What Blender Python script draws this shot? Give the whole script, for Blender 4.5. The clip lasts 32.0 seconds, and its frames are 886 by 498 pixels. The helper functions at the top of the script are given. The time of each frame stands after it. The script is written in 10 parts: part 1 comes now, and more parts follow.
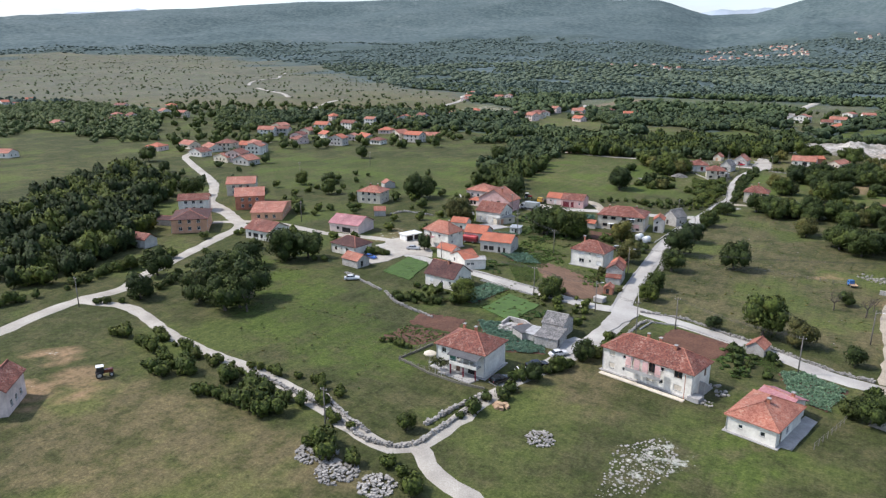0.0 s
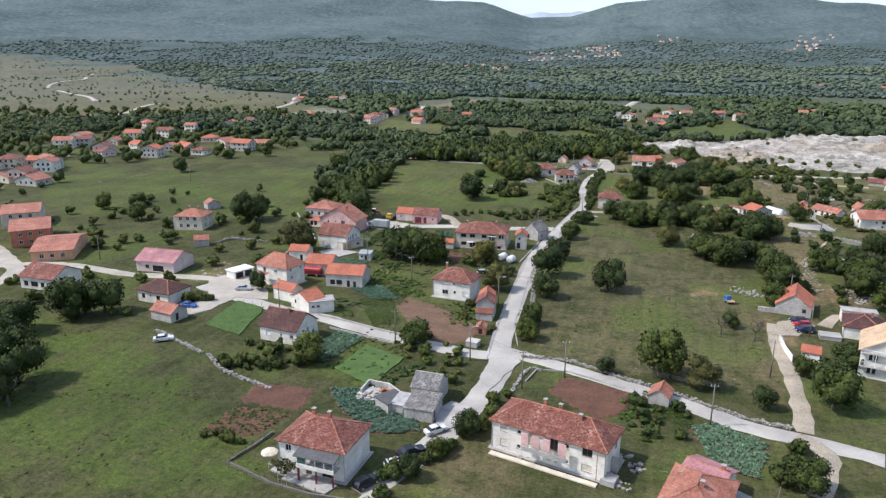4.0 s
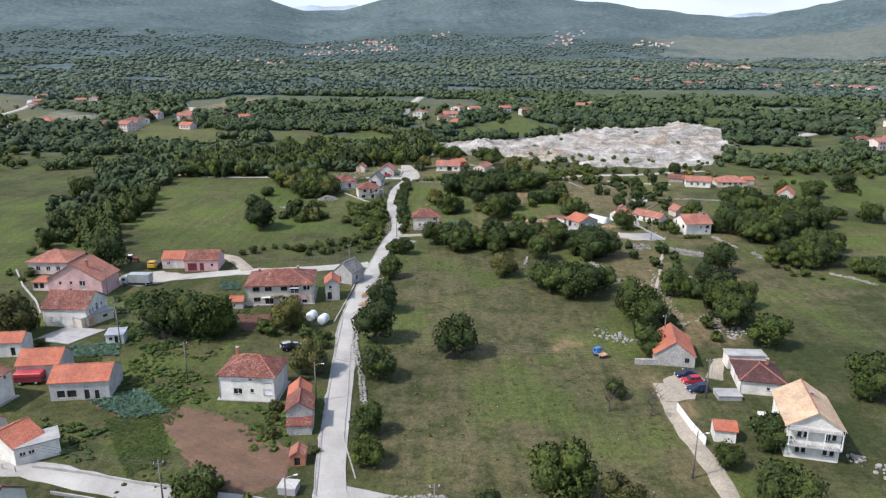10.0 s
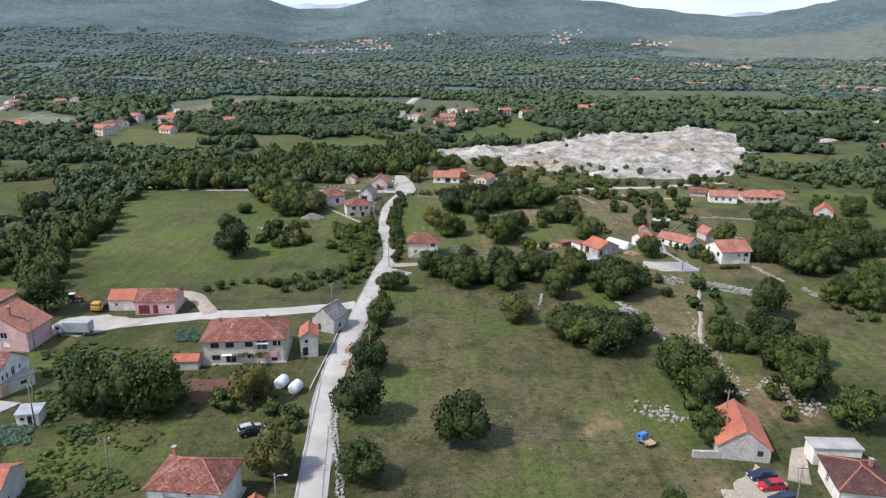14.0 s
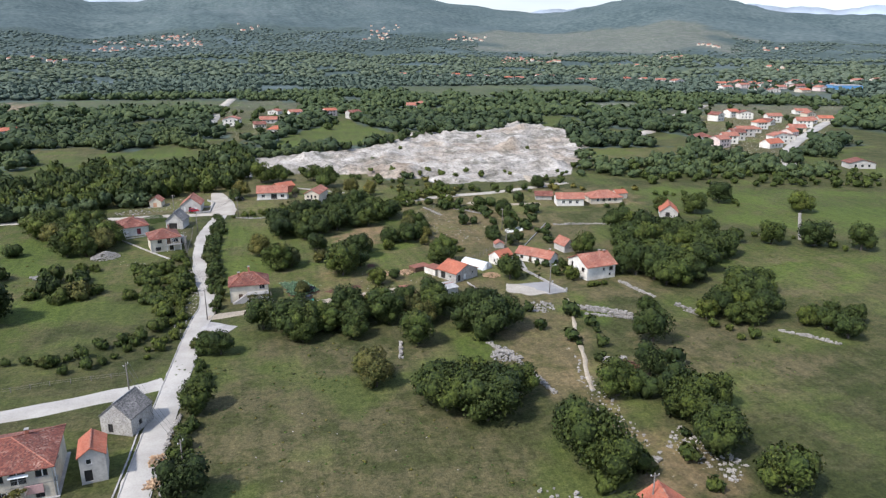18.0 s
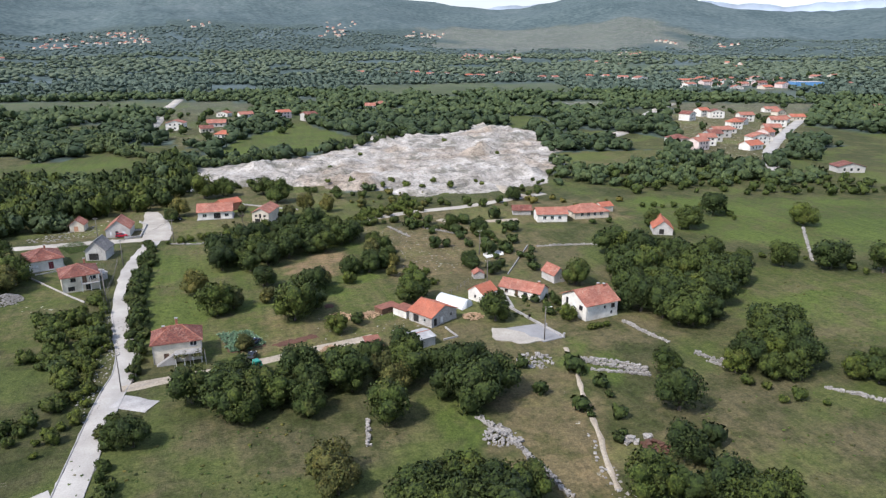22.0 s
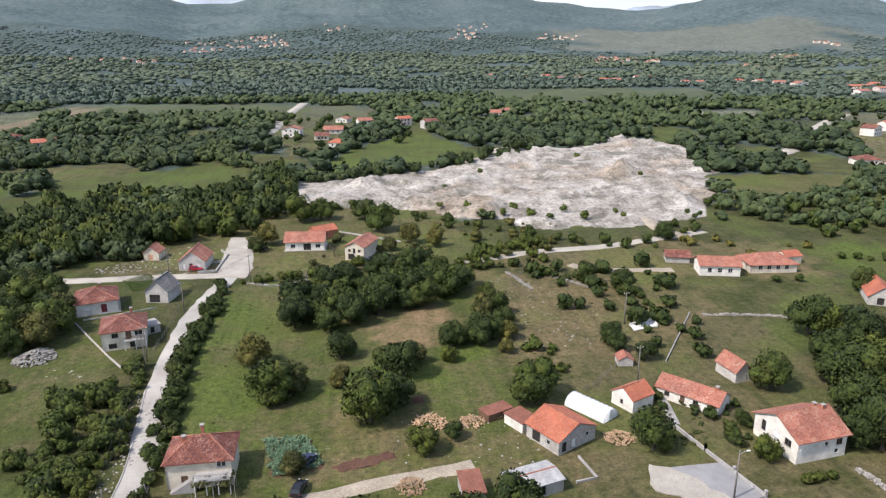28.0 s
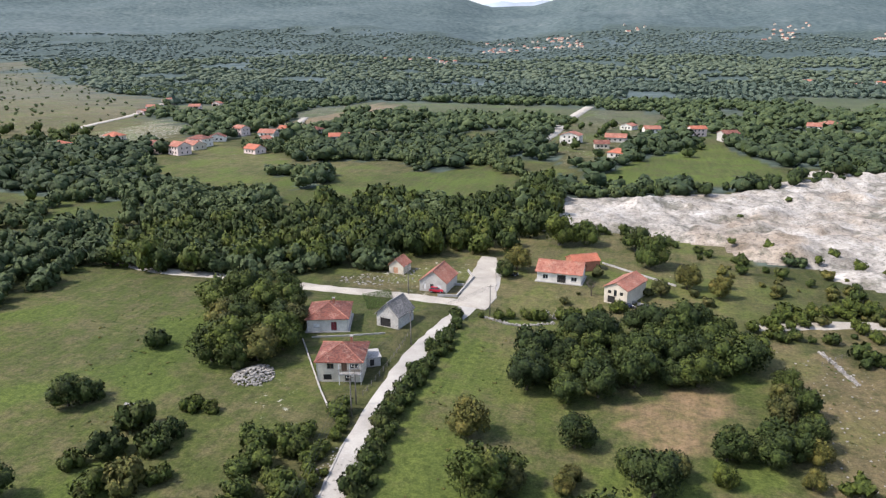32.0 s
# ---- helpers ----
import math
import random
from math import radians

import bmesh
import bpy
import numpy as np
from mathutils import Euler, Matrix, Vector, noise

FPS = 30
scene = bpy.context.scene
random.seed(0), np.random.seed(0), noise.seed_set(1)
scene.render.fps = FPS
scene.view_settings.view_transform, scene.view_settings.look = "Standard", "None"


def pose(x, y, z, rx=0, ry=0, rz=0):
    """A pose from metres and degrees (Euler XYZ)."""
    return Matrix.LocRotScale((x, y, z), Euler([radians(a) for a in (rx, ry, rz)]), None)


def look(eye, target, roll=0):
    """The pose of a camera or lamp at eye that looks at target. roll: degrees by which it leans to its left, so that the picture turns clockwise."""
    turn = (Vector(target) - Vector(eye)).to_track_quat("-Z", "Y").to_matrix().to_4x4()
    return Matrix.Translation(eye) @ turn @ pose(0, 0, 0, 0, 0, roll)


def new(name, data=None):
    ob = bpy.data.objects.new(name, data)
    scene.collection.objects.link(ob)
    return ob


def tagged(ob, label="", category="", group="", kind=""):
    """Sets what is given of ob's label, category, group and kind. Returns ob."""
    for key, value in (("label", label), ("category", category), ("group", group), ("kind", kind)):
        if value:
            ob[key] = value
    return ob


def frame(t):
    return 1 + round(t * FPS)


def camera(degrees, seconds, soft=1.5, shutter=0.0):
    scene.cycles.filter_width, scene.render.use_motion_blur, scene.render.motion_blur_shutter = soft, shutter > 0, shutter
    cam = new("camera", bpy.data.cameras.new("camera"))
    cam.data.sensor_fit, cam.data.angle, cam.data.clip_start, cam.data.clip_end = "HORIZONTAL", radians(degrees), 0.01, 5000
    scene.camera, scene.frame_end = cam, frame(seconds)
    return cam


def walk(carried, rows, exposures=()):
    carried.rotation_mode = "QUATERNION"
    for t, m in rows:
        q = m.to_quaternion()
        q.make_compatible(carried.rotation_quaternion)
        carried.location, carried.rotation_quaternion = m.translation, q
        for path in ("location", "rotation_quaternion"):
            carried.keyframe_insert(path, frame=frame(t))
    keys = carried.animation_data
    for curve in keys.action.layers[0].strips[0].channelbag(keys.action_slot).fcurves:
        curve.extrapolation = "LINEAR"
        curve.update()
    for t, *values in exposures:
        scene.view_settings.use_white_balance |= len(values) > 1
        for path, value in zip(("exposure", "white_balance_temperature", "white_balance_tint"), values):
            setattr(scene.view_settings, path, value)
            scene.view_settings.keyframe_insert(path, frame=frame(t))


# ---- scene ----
cam = camera(65.13, 32.0, 1.3)
PATH = [
    (0, look((0.00, -0.00, 61.97), (-49.91, 82.32, 34.91), -0.12)),
    (0.5, look((-2.18, 3.59, 61.96), (-49.74, 87.31, 34.93), -0.05)),
    (1, look((-4.36, 7.26, 61.98), (-50.53, 91.75, 34.98), -0.03)),
    (1.5, look((-6.46, 10.93, 62.03), (-51.03, 96.27, 34.98), -0.00)),
    (2, look((-8.62, 14.58, 62.05), (-49.77, 101.61, 34.98), 0.01)),
    (2.5, look((-10.79, 18.22, 62.07), (-48.25, 106.88, 34.94), -0.00)),
    (3, look((-12.80, 21.92, 62.07), (-47.44, 111.71, 34.90), 0.04)),
    (3.5, look((-14.64, 25.70, 62.01), (-47.48, 116.16, 34.86), 0.09)),
    (4, look((-16.43, 29.58, 61.93), (-45.83, 121.24, 34.84), 0.13)),
    (4.5, look((-18.20, 33.48, 61.87), (-43.09, 126.47, 34.79), 0.12)),
    (6.5, look((-24.13, 49.45, 62.11), (-44.66, 143.43, 34.81), 0.06)),
    (7, look((-25.23, 53.57, 62.21), (-45.36, 147.64, 34.90), 0.09)),
    (7.5, look((-26.35, 57.71, 62.30), (-42.47, 152.54, 34.96), 0.09)),
    (8, look((-27.43, 61.85, 62.37), (-39.04, 157.31, 34.92), 0.06)),
    (8.5, look((-28.45, 65.96, 62.45), (-35.47, 161.83, 34.89), 0.04)),
    (9, look((-29.33, 70.07, 62.54), (-31.70, 166.14, 34.88), 0.08)),
    (9.5, look((-30.15, 74.21, 62.57), (-30.23, 170.29, 34.84), 0.11)),
    (10, look((-30.73, 78.40, 62.56), (-30.78, 174.45, 34.76), 0.15)),
    (10.5, look((-31.13, 82.54, 62.53), (-31.15, 178.60, 34.72), 0.20)),
    (11, look((-31.42, 86.76, 62.56), (-31.42, 182.80, 34.71), 0.19)),
    (11.5, look((-31.67, 91.00, 62.70), (-31.64, 187.02, 34.77), 0.17)),
    (12, look((-31.87, 95.21, 62.89), (-31.82, 191.23, 34.93), 0.15)),
    (12.5, look((-31.97, 99.36, 63.03), (-31.93, 195.36, 35.03), 0.16)),
    (13, look((-31.95, 103.54, 63.10), (-31.91, 199.55, 35.11), 0.23)),
    (13.5, look((-31.82, 107.79, 63.12), (-31.75, 203.80, 35.15), 0.29)),
    (15.5, look((-32.79, 124.31, 63.02), (-26.57, 220.11, 35.01), -0.05)),
    (16, look((-32.64, 128.52, 63.03), (-24.09, 224.12, 34.97), -0.01)),
    (16.5, look((-32.41, 132.79, 63.10), (-21.96, 228.18, 34.97), 0.03)),
    (17, look((-32.12, 137.12, 63.28), (-16.80, 231.84, 35.10), 0.04)),
    (17.5, look((-31.75, 141.48, 63.48), (-11.82, 235.29, 35.16), 0.02)),
    (18, look((-31.31, 145.77, 63.62), (-7.05, 238.51, 35.17), 0.03)),
    (18.5, look((-30.82, 150.02, 63.75), (-2.86, 241.69, 35.18), 0.04)),
    (19, look((-30.40, 154.15, 63.85), (-1.02, 245.34, 35.18), 0.05)),
    (19.5, look((-29.86, 158.30, 63.94), (-0.40, 249.43, 35.19), -0.00)),
    (20, look((-29.16, 162.36, 64.01), (0.39, 253.45, 35.22), -0.02)),
    (20.5, look((-28.30, 166.44, 64.03), (1.26, 257.52, 35.20), 0.01)),
    (21, look((-27.39, 170.50, 64.01), (2.19, 261.57, 35.17), 0.01)),
    (21.5, look((-26.43, 174.51, 63.95), (3.20, 265.57, 35.14), -0.02)),
    (22, look((-25.38, 178.40, 63.89), (4.26, 269.43, 35.02), -0.05)),
    (22.5, look((-24.27, 182.38, 63.86), (5.41, 273.43, 35.05), -0.10)),
    (23, look((-23.18, 186.44, 63.83), (6.58, 277.46, 35.02), -0.08)),
    (23.5, look((-22.03, 190.48, 63.74), (7.78, 281.49, 34.94), -0.13)),
    (24, look((-20.98, 194.46, 63.65), (8.41, 285.61, 34.88), -0.14)),
    (24.5, look((-19.83, 198.55, 63.63), (1.93, 291.82, 34.88), -0.08)),
    (25, look((-18.40, 202.64, 63.61), (-4.16, 297.38, 34.93), -0.06)),
    (25.5, look((-17.03, 206.65, 63.57), (-3.39, 301.47, 34.91), -0.04)),
    (27.5, look((-13.45, 222.80, 63.30), (0.35, 317.66, 34.81), -0.25)),
    (28, look((-12.83, 226.88, 63.32), (-0.14, 321.89, 34.83), -0.31)),
    (28.5, look((-12.17, 230.87, 63.35), (-5.81, 326.52, 34.88), -0.35)),
    (29, look((-11.50, 235.03, 63.37), (-11.96, 330.89, 34.91), -0.40)),
    (29.5, look((-10.96, 239.19, 63.34), (-16.69, 334.90, 34.92), -0.35)),
    (30, look((-10.58, 243.34, 63.28), (-20.62, 338.71, 34.91), -0.36)),
    (30.5, look((-10.34, 247.48, 63.21), (-24.77, 342.30, 34.91), -0.37)),
    (31, look((-10.33, 251.70, 63.08), (-29.21, 345.76, 34.86), -0.35)),
    (31.5, look((-10.39, 256.01, 62.98), (-33.34, 349.17, 34.82), -0.33)),
    (32, look((-10.51, 260.29, 62.89), (-36.26, 352.74, 34.75), -0.26)),
]
walk(cam, PATH, [(0, 0.79, 6230, 14), (13, 0.82, 6200, 14), (22, 0.84, 6200, 15), (26, 0.86, 6450, 16), (29, 0.88, 6550, 16), (32, 1.02, 6500, 16)])


# ---- light ----
SUN_AZ, SUN_EL = -112.0, 50.0      # degrees clockwise from +y, and above the horizon
world = bpy.data.worlds.new("world")
scene.world = world
world.use_nodes = True
wn = world.node_tree
sky = wn.nodes.new("ShaderNodeTexSky")
sky.sky_type, sky.sun_disc = "NISHITA", False
sky.sun_elevation, sky.sun_rotation = radians(SUN_EL), radians(SUN_AZ)
sky.air_density, sky.dust_density, sky.ozone_density = 1.0, 1.4, 1.6
# broken white cloud all round
heaven = wn.nodes.new("ShaderNodeTexCoord").outputs["Generated"]
squash = wn.nodes.new("ShaderNodeMapping")
squash.inputs["Scale"].default_value = (1.0, 1.0, 3.5)
wn.links.new(heaven, squash.inputs["Vector"])
puffs = wn.nodes.new("ShaderNodeTexNoise")
puffs.inputs["Scale"].default_value, puffs.inputs["Detail"].default_value, puffs.inputs["Roughness"].default_value = 3.2, 8, 0.6
wn.links.new(squash.outputs[0], puffs.inputs["Vector"])
cover = wn.nodes.new("ShaderNodeValToRGB")
cover.color_ramp.elements[0].position, cover.color_ramp.elements[0].color = 0.42, (0.05, 0.05, 0.05, 1)
cover.color_ramp.elements[1].position, cover.color_ramp.elements[1].color = 0.66, (0.7, 0.7, 0.7, 1)
wn.links.new(puffs.outputs["Fac"], cover.inputs[0])
cloud = wn.nodes.new("ShaderNodeMix")
cloud.data_type = "RGBA"
cloud.inputs[7].default_value = (3.1, 3.35, 3.7, 1)
wn.links.new(cover.outputs[0], cloud.inputs[0])
wn.links.new(sky.outputs[0], cloud.inputs[6])
wn.links.new(cloud.outputs[2], wn.nodes["Background"].inputs[0])
wn.nodes["Background"].inputs[1].default_value = 0.145
sun = new("sun", bpy.data.lights.new("sun", "SUN"))
sun.data.energy, sun.data.angle, sun.data.color = 2.7, radians(3.0), (1.0, 0.95, 0.87)
sun.matrix_world = look((0, 0, 0), (-math.sin(radians(SUN_AZ)) * math.cos(radians(SUN_EL)), -math.cos(radians(SUN_AZ)) * math.cos(radians(SUN_EL)), -math.sin(radians(SUN_EL))))


# ---- materials ----
def nodes_of(name):
    m = bpy.data.materials.new(name)
    m.use_nodes = True
    nt = m.node_tree
    return m, nt, nt.nodes["Principled BSDF"]


def put(nt, kind, **kw):
    n = nt.nodes.new(kind)
    for k, v in kw.items():
        setattr(n, k, v)
    return n


def ramp(nt, src, stops):
    r = nt.nodes.new("ShaderNodeValToRGB")
    el = r.color_ramp.elements
    while len(el) < len(stops):
        el.new(0.5)
    for e, (p, c) in zip(el, stops):
        e.position, e.color = p, (*c, 1)
    nt.links.new(src, r.inputs[0])
    return r.outputs[0]


def noise_of(nt, vec, scale, detail=5, rough=0.6):
    n = nt.nodes.new("ShaderNodeTexNoise")
    n.inputs["Scale"].default_value, n.inputs["Detail"].default_value, n.inputs["Roughness"].default_value = scale, detail, rough
    nt.links.new(vec, n.inputs["Vector"])
    return n.outputs["Fac"]


def mixed(nt, fac, a, b, mode="MIX"):
    n = nt.nodes.new("ShaderNodeMix")
    n.data_type, n.blend_type = "RGBA", mode
    for sock, v in ((n.inputs[0], fac), (n.inputs[6], a), (n.inputs[7], b)):
        if isinstance(v, (int, float)):
            sock.default_value = v
        elif isinstance(v, tuple):
            sock.default_value = (*v, 1)
        else:
            nt.links.new(v, sock)
    return n.outputs[2]


def math_of(nt, op, a, b=0.0, clamp=False):
    n = nt.nodes.new("ShaderNodeMath")
    n.operation, n.use_clamp = op, clamp
    for sock, v in ((n.inputs[0], a), (n.inputs[1], b)):
        if isinstance(v, (int, float)):
            sock.default_value = v
        else:
            nt.links.new(v, sock)
    return n.outputs[0]


def bumped(nt, bs, height, strength, dist):
    b = nt.nodes.new("ShaderNodeBump")
    b.inputs["Strength"].default_value, b.inputs["Distance"].default_value = strength, dist
    nt.links.new(height, b.inputs["Height"])
    nt.links.new(b.outputs[0], bs.inputs["Normal"])


def surface(name, cols, fine=6.0, coarse=0.5, rough=0.85, bump=0.03, metal=0.0, world_space=False, vary=0.0):
    """A worn surface: colours along a fine noise, darkened and lightened by a coarse one."""
    m, nt, bs = nodes_of(name)
    if world_space:
        vec = nt.nodes.new("ShaderNodeNewGeometry").outputs["Position"]
    else:
        vec = nt.nodes.new("ShaderNodeTexCoord").outputs["Object"]
    n1, n2 = noise_of(nt, vec, fine, 6, 0.65), noise_of(nt, vec, coarse, 4)
    k = len(cols) - 1
    c = ramp(nt, n1, [(0.3 + 0.4 * i / max(k, 1), col) for i, col in enumerate(cols)])
    g = ramp(nt, n2, [(0.3, (0.72, 0.71, 0.7)), (0.7, (1.12, 1.12, 1.1))])
    c = mixed(nt, 1.0, c, g, "MULTIPLY")
    if vary:
        rnd = nt.nodes.new("ShaderNodeObjectInfo").outputs["Random"]
        c = mixed(nt, 1.0, c, ramp(nt, rnd, [(0, (1 - vary, 1 - vary, 1 - vary)), (1, (1 + vary, 1 + vary * 0.9, 1 + vary * 0.8))]), "MULTIPLY")
    nt.links.new(c, bs.inputs["Base Color"])
    bs.inputs["Roughness"].default_value, bs.inputs["Metallic"].default_value = rough, metal
    bumped(nt, bs, n1, 0.6, bump)
    return m


def roofing(name, cols, lichen, course=0.16, tile=0.27):
    """Clay tiles: courses along the height, a colour of its own for each tile, pale lichen in patches."""
    m, nt, bs = nodes_of(name)
    oc = nt.nodes.new("ShaderNodeTexCoord").outputs["Object"]
    mp = nt.nodes.new("ShaderNodeMapping")
    mp.inputs["Scale"].default_value = (1 / tile, 1 / tile, 1 / course)
    nt.links.new(oc, mp.inputs["Vector"])
    vo = nt.nodes.new("ShaderNodeTexVoronoi")
    vo.inputs["Scale"].default_value, vo.inputs["Randomness"].default_value = 1.0, 0.65
    nt.links.new(mp.outputs[0], vo.inputs["Vector"])
    sep = nt.nodes.new("ShaderNodeSeparateColor")
    nt.links.new(vo.outputs["Color"], sep.inputs[0])
    c = ramp(nt, sep.outputs[0], [(i / (len(cols) - 1), col) for i, col in enumerate(cols)])
    big = noise_of(nt, oc, 0.55, 5)
    wear = math_of(nt, "MULTIPLY", ramp(nt, big, [(0.42, (0, 0, 0)), (0.66, (1, 1, 1))]), ramp(nt, sep.outputs[1], [(0.55, (0, 0, 0)), (0.75, (1, 1, 1))]))
    c = mixed(nt, wear, c, lichen)
    c = mixed(nt, 1.0, c, ramp(nt, noise_of(nt, oc, 0.25, 3), [(0.3, (0.7, 0.7, 0.72)), (0.7, (1.15, 1.12, 1.1))]), "MULTIPLY")
    nt.links.new(c, bs.inputs["Base Color"])
    bs.inputs["Roughness"].default_value = 0.85
    z = nt.nodes.new("ShaderNodeSeparateXYZ")
    nt.links.new(oc, z.inputs[0])
    saw = math_of(nt, "FRACT", math_of(nt, "MULTIPLY", z.outputs[2], 1 / course))
    wav = math_of(nt, "SINE", math_of(nt, "MULTIPLY", math_of(nt, "ADD", z.outputs[0], z.outputs[1]), 2 * math.pi / tile))
    hgt = math_of(nt, "ADD", math_of(nt, "MULTIPLY", saw, -1.0), math_of(nt, "MULTIPLY", wav, 0.35))
    bumped(nt, bs, hgt, 0.8, 0.05)
    return m


def foliage(name, cols, dry=(0.12, 0.1, 0.03)):
    m, nt, bs = nodes_of(name)
    geo = nt.nodes.new("ShaderNodeNewGeometry")
    oi = nt.nodes.new("ShaderNodeObjectInfo")
    c = ramp(nt, geo.outputs["Random Per Island"], [(i / (len(cols) - 1), col) for i, col in enumerate(cols)])
    k = ramp(nt, oi.outputs["Random"], [(0.0, (0.62, 0.68, 0.7)), (0.5, (1.0, 1.0, 0.95)), (1.0, (1.35, 1.22, 0.95))])
    c = mixed(nt, 1.0, c, k, "MULTIPLY")
    n = noise_of(nt, geo.outputs["Position"], 0.35, 3)
    c = mixed(nt, ramp(nt, n, [(0.5, (0, 0, 0)), (0.8, (0.5, 0.5, 0.5))]), c, dry)
    # fine noise paints shaded gaps and lit tips into the leaf colour
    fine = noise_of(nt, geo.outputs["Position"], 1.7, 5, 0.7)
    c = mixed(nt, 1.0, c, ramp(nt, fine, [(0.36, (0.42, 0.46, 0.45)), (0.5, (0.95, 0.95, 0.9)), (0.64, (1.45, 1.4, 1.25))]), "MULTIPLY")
    bumped(nt, bs, fine, 1.0, 0.5)
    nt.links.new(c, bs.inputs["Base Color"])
    bs.inputs["Roughness"].default_value = 0.75
    bs.inputs["Specular IOR Level"].default_value = 0.25
    return m


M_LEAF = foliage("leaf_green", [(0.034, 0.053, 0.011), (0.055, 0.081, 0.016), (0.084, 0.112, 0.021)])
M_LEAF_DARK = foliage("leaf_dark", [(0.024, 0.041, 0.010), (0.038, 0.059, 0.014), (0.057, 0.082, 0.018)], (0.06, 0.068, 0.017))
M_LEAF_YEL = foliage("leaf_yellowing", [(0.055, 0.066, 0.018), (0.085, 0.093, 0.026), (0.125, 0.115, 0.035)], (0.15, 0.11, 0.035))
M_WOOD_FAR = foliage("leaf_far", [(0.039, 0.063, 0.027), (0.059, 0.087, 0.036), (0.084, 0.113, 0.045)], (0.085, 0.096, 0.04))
# grey-blue haze of distance is mixed into this leaf colour
M_WOOD_FARTHER = foliage("leaf_hazed_grey_green", [(0.055, 0.083, 0.068), (0.073, 0.104, 0.084), (0.092, 0.124, 0.099)], (0.09, 0.112, 0.088))
# slope trees tinted pale blue for the air in between
M_SLOPE = foliage("slope_scrub_hazed", [(0.08, 0.113, 0.106), (0.094, 0.128, 0.119), (0.108, 0.143, 0.132)], (0.118, 0.138, 0.118))
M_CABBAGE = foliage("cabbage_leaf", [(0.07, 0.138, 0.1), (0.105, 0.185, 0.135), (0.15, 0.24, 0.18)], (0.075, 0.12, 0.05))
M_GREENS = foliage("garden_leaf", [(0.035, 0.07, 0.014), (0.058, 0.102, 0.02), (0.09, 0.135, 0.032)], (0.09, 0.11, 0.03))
M_BARK = surface("bark", [(0.05, 0.04, 0.03), (0.14, 0.12, 0.1)], 8, 1, 0.95, 0.05)
M_WHITE = surface("white_render", [(0.64, 0.61, 0.54), (0.79, 0.765, 0.7)], 3, 0.4, 0.9, 0.01)
M_CREAM = surface("cream_render", [(0.54, 0.48, 0.38), (0.67, 0.61, 0.5)], 3, 0.4, 0.9, 0.01)
M_GREY = surface("grey_render", [(0.4, 0.38, 0.35), (0.55, 0.53, 0.49)], 2.5, 0.5, 0.92, 0.015)
M_PINK = surface("pink_render", [(0.56, 0.34, 0.32), (0.66, 0.43, 0.4)], 3, 0.4, 0.9, 0.01)
M_PALEPINK = surface("pale_pink_render", [(0.62, 0.5, 0.46), (0.72, 0.6, 0.55)], 3, 0.4, 0.9, 0.01)
M_PEACH = surface("peach_render", [(0.56, 0.3, 0.18), (0.66, 0.38, 0.24)], 3, 0.4, 0.9, 0.01)
M_BRICK = surface("hollow_brick", [(0.34, 0.13, 0.08), (0.46, 0.2, 0.12)], 6, 0.6, 0.92, 0.03)
M_STONEWALL = surface("rubble_wall", [(0.2, 0.19, 0.17), (0.42, 0.4, 0.37), (0.55, 0.53, 0.5)], 4.5, 0.6, 0.95, 0.08)
M_MOSS = surface("mossy_stone", [(0.07, 0.068, 0.045), (0.14, 0.132, 0.1), (0.22, 0.212, 0.18)], 4.5, 0.6, 0.95, 0.06)
M_LAWN = surface("mown_lawn", [(0.045, 0.092, 0.017), (0.072, 0.132, 0.026)], 5, 0.4, 0.95, 0.05, world_space=True)
M_CONC = surface("concrete", [(0.3, 0.29, 0.28), (0.42, 0.41, 0.39)], 4, 0.4, 0.9, 0.01)
M_ROAD = surface("pale_gravel_road", [(0.345, 0.33, 0.3), (0.43, 0.412, 0.375)], 3, 0.12, 0.95, 0.02, world_space=True)
M_GRAVEL = surface("white_limestone_gravel", [(0.3, 0.275, 0.23), (0.46, 0.43, 0.375)], 4, 0.15, 0.95, 0.03, world_space=True)
M_TRACK = surface("dirt_track", [(0.24, 0.2, 0.145), (0.44, 0.39, 0.31)], 3, 0.2, 0.95, 0.04, world_space=True)
M_ASPH = surface("grey_tarmac", [(0.22, 0.22, 0.22), (0.3, 0.3, 0.3)], 7, 0.2, 0.9, 0.01, world_space=True)
M_SOIL = surface("red_soil", [(0.07, 0.034, 0.022), (0.14, 0.068, 0.042)], 3, 0.3, 0.97, 0.06, world_space=True)
M_SOIL_BROWN = surface("dry_brown_soil", [(0.1, 0.056, 0.032), (0.17, 0.102, 0.062)], 3, 0.3, 0.97, 0.06, world_space=True)
M_ROCK = surface("limestone", [(0.13, 0.122, 0.108), (0.3, 0.285, 0.26), (0.46, 0.44, 0.41)], 3, 0.4, 0.92, 0.06, vary=0.1)
M_TILE_RED = roofing("weathered_red_tiles", [(0.1, 0.032, 0.022), (0.165, 0.05, 0.033), (0.24, 0.082, 0.052)], (0.33, 0.2, 0.15))
M_TILE_BROWN = roofing("brown_tiles", [(0.045, 0.017, 0.014), (0.072, 0.026, 0.021), (0.1, 0.038, 0.03)], (0.12, 0.065, 0.052))
M_TILE_ORANGE = roofing("orange_tiles", [(0.36, 0.1, 0.05), (0.43, 0.13, 0.07), (0.48, 0.17, 0.095)], (0.33, 0.14, 0.09))
M_TILE_SALMON = roofing("salmon_tiles", [(0.26, 0.085, 0.052), (0.34, 0.125, 0.08), (0.4, 0.17, 0.115)], (0.4, 0.25, 0.18))
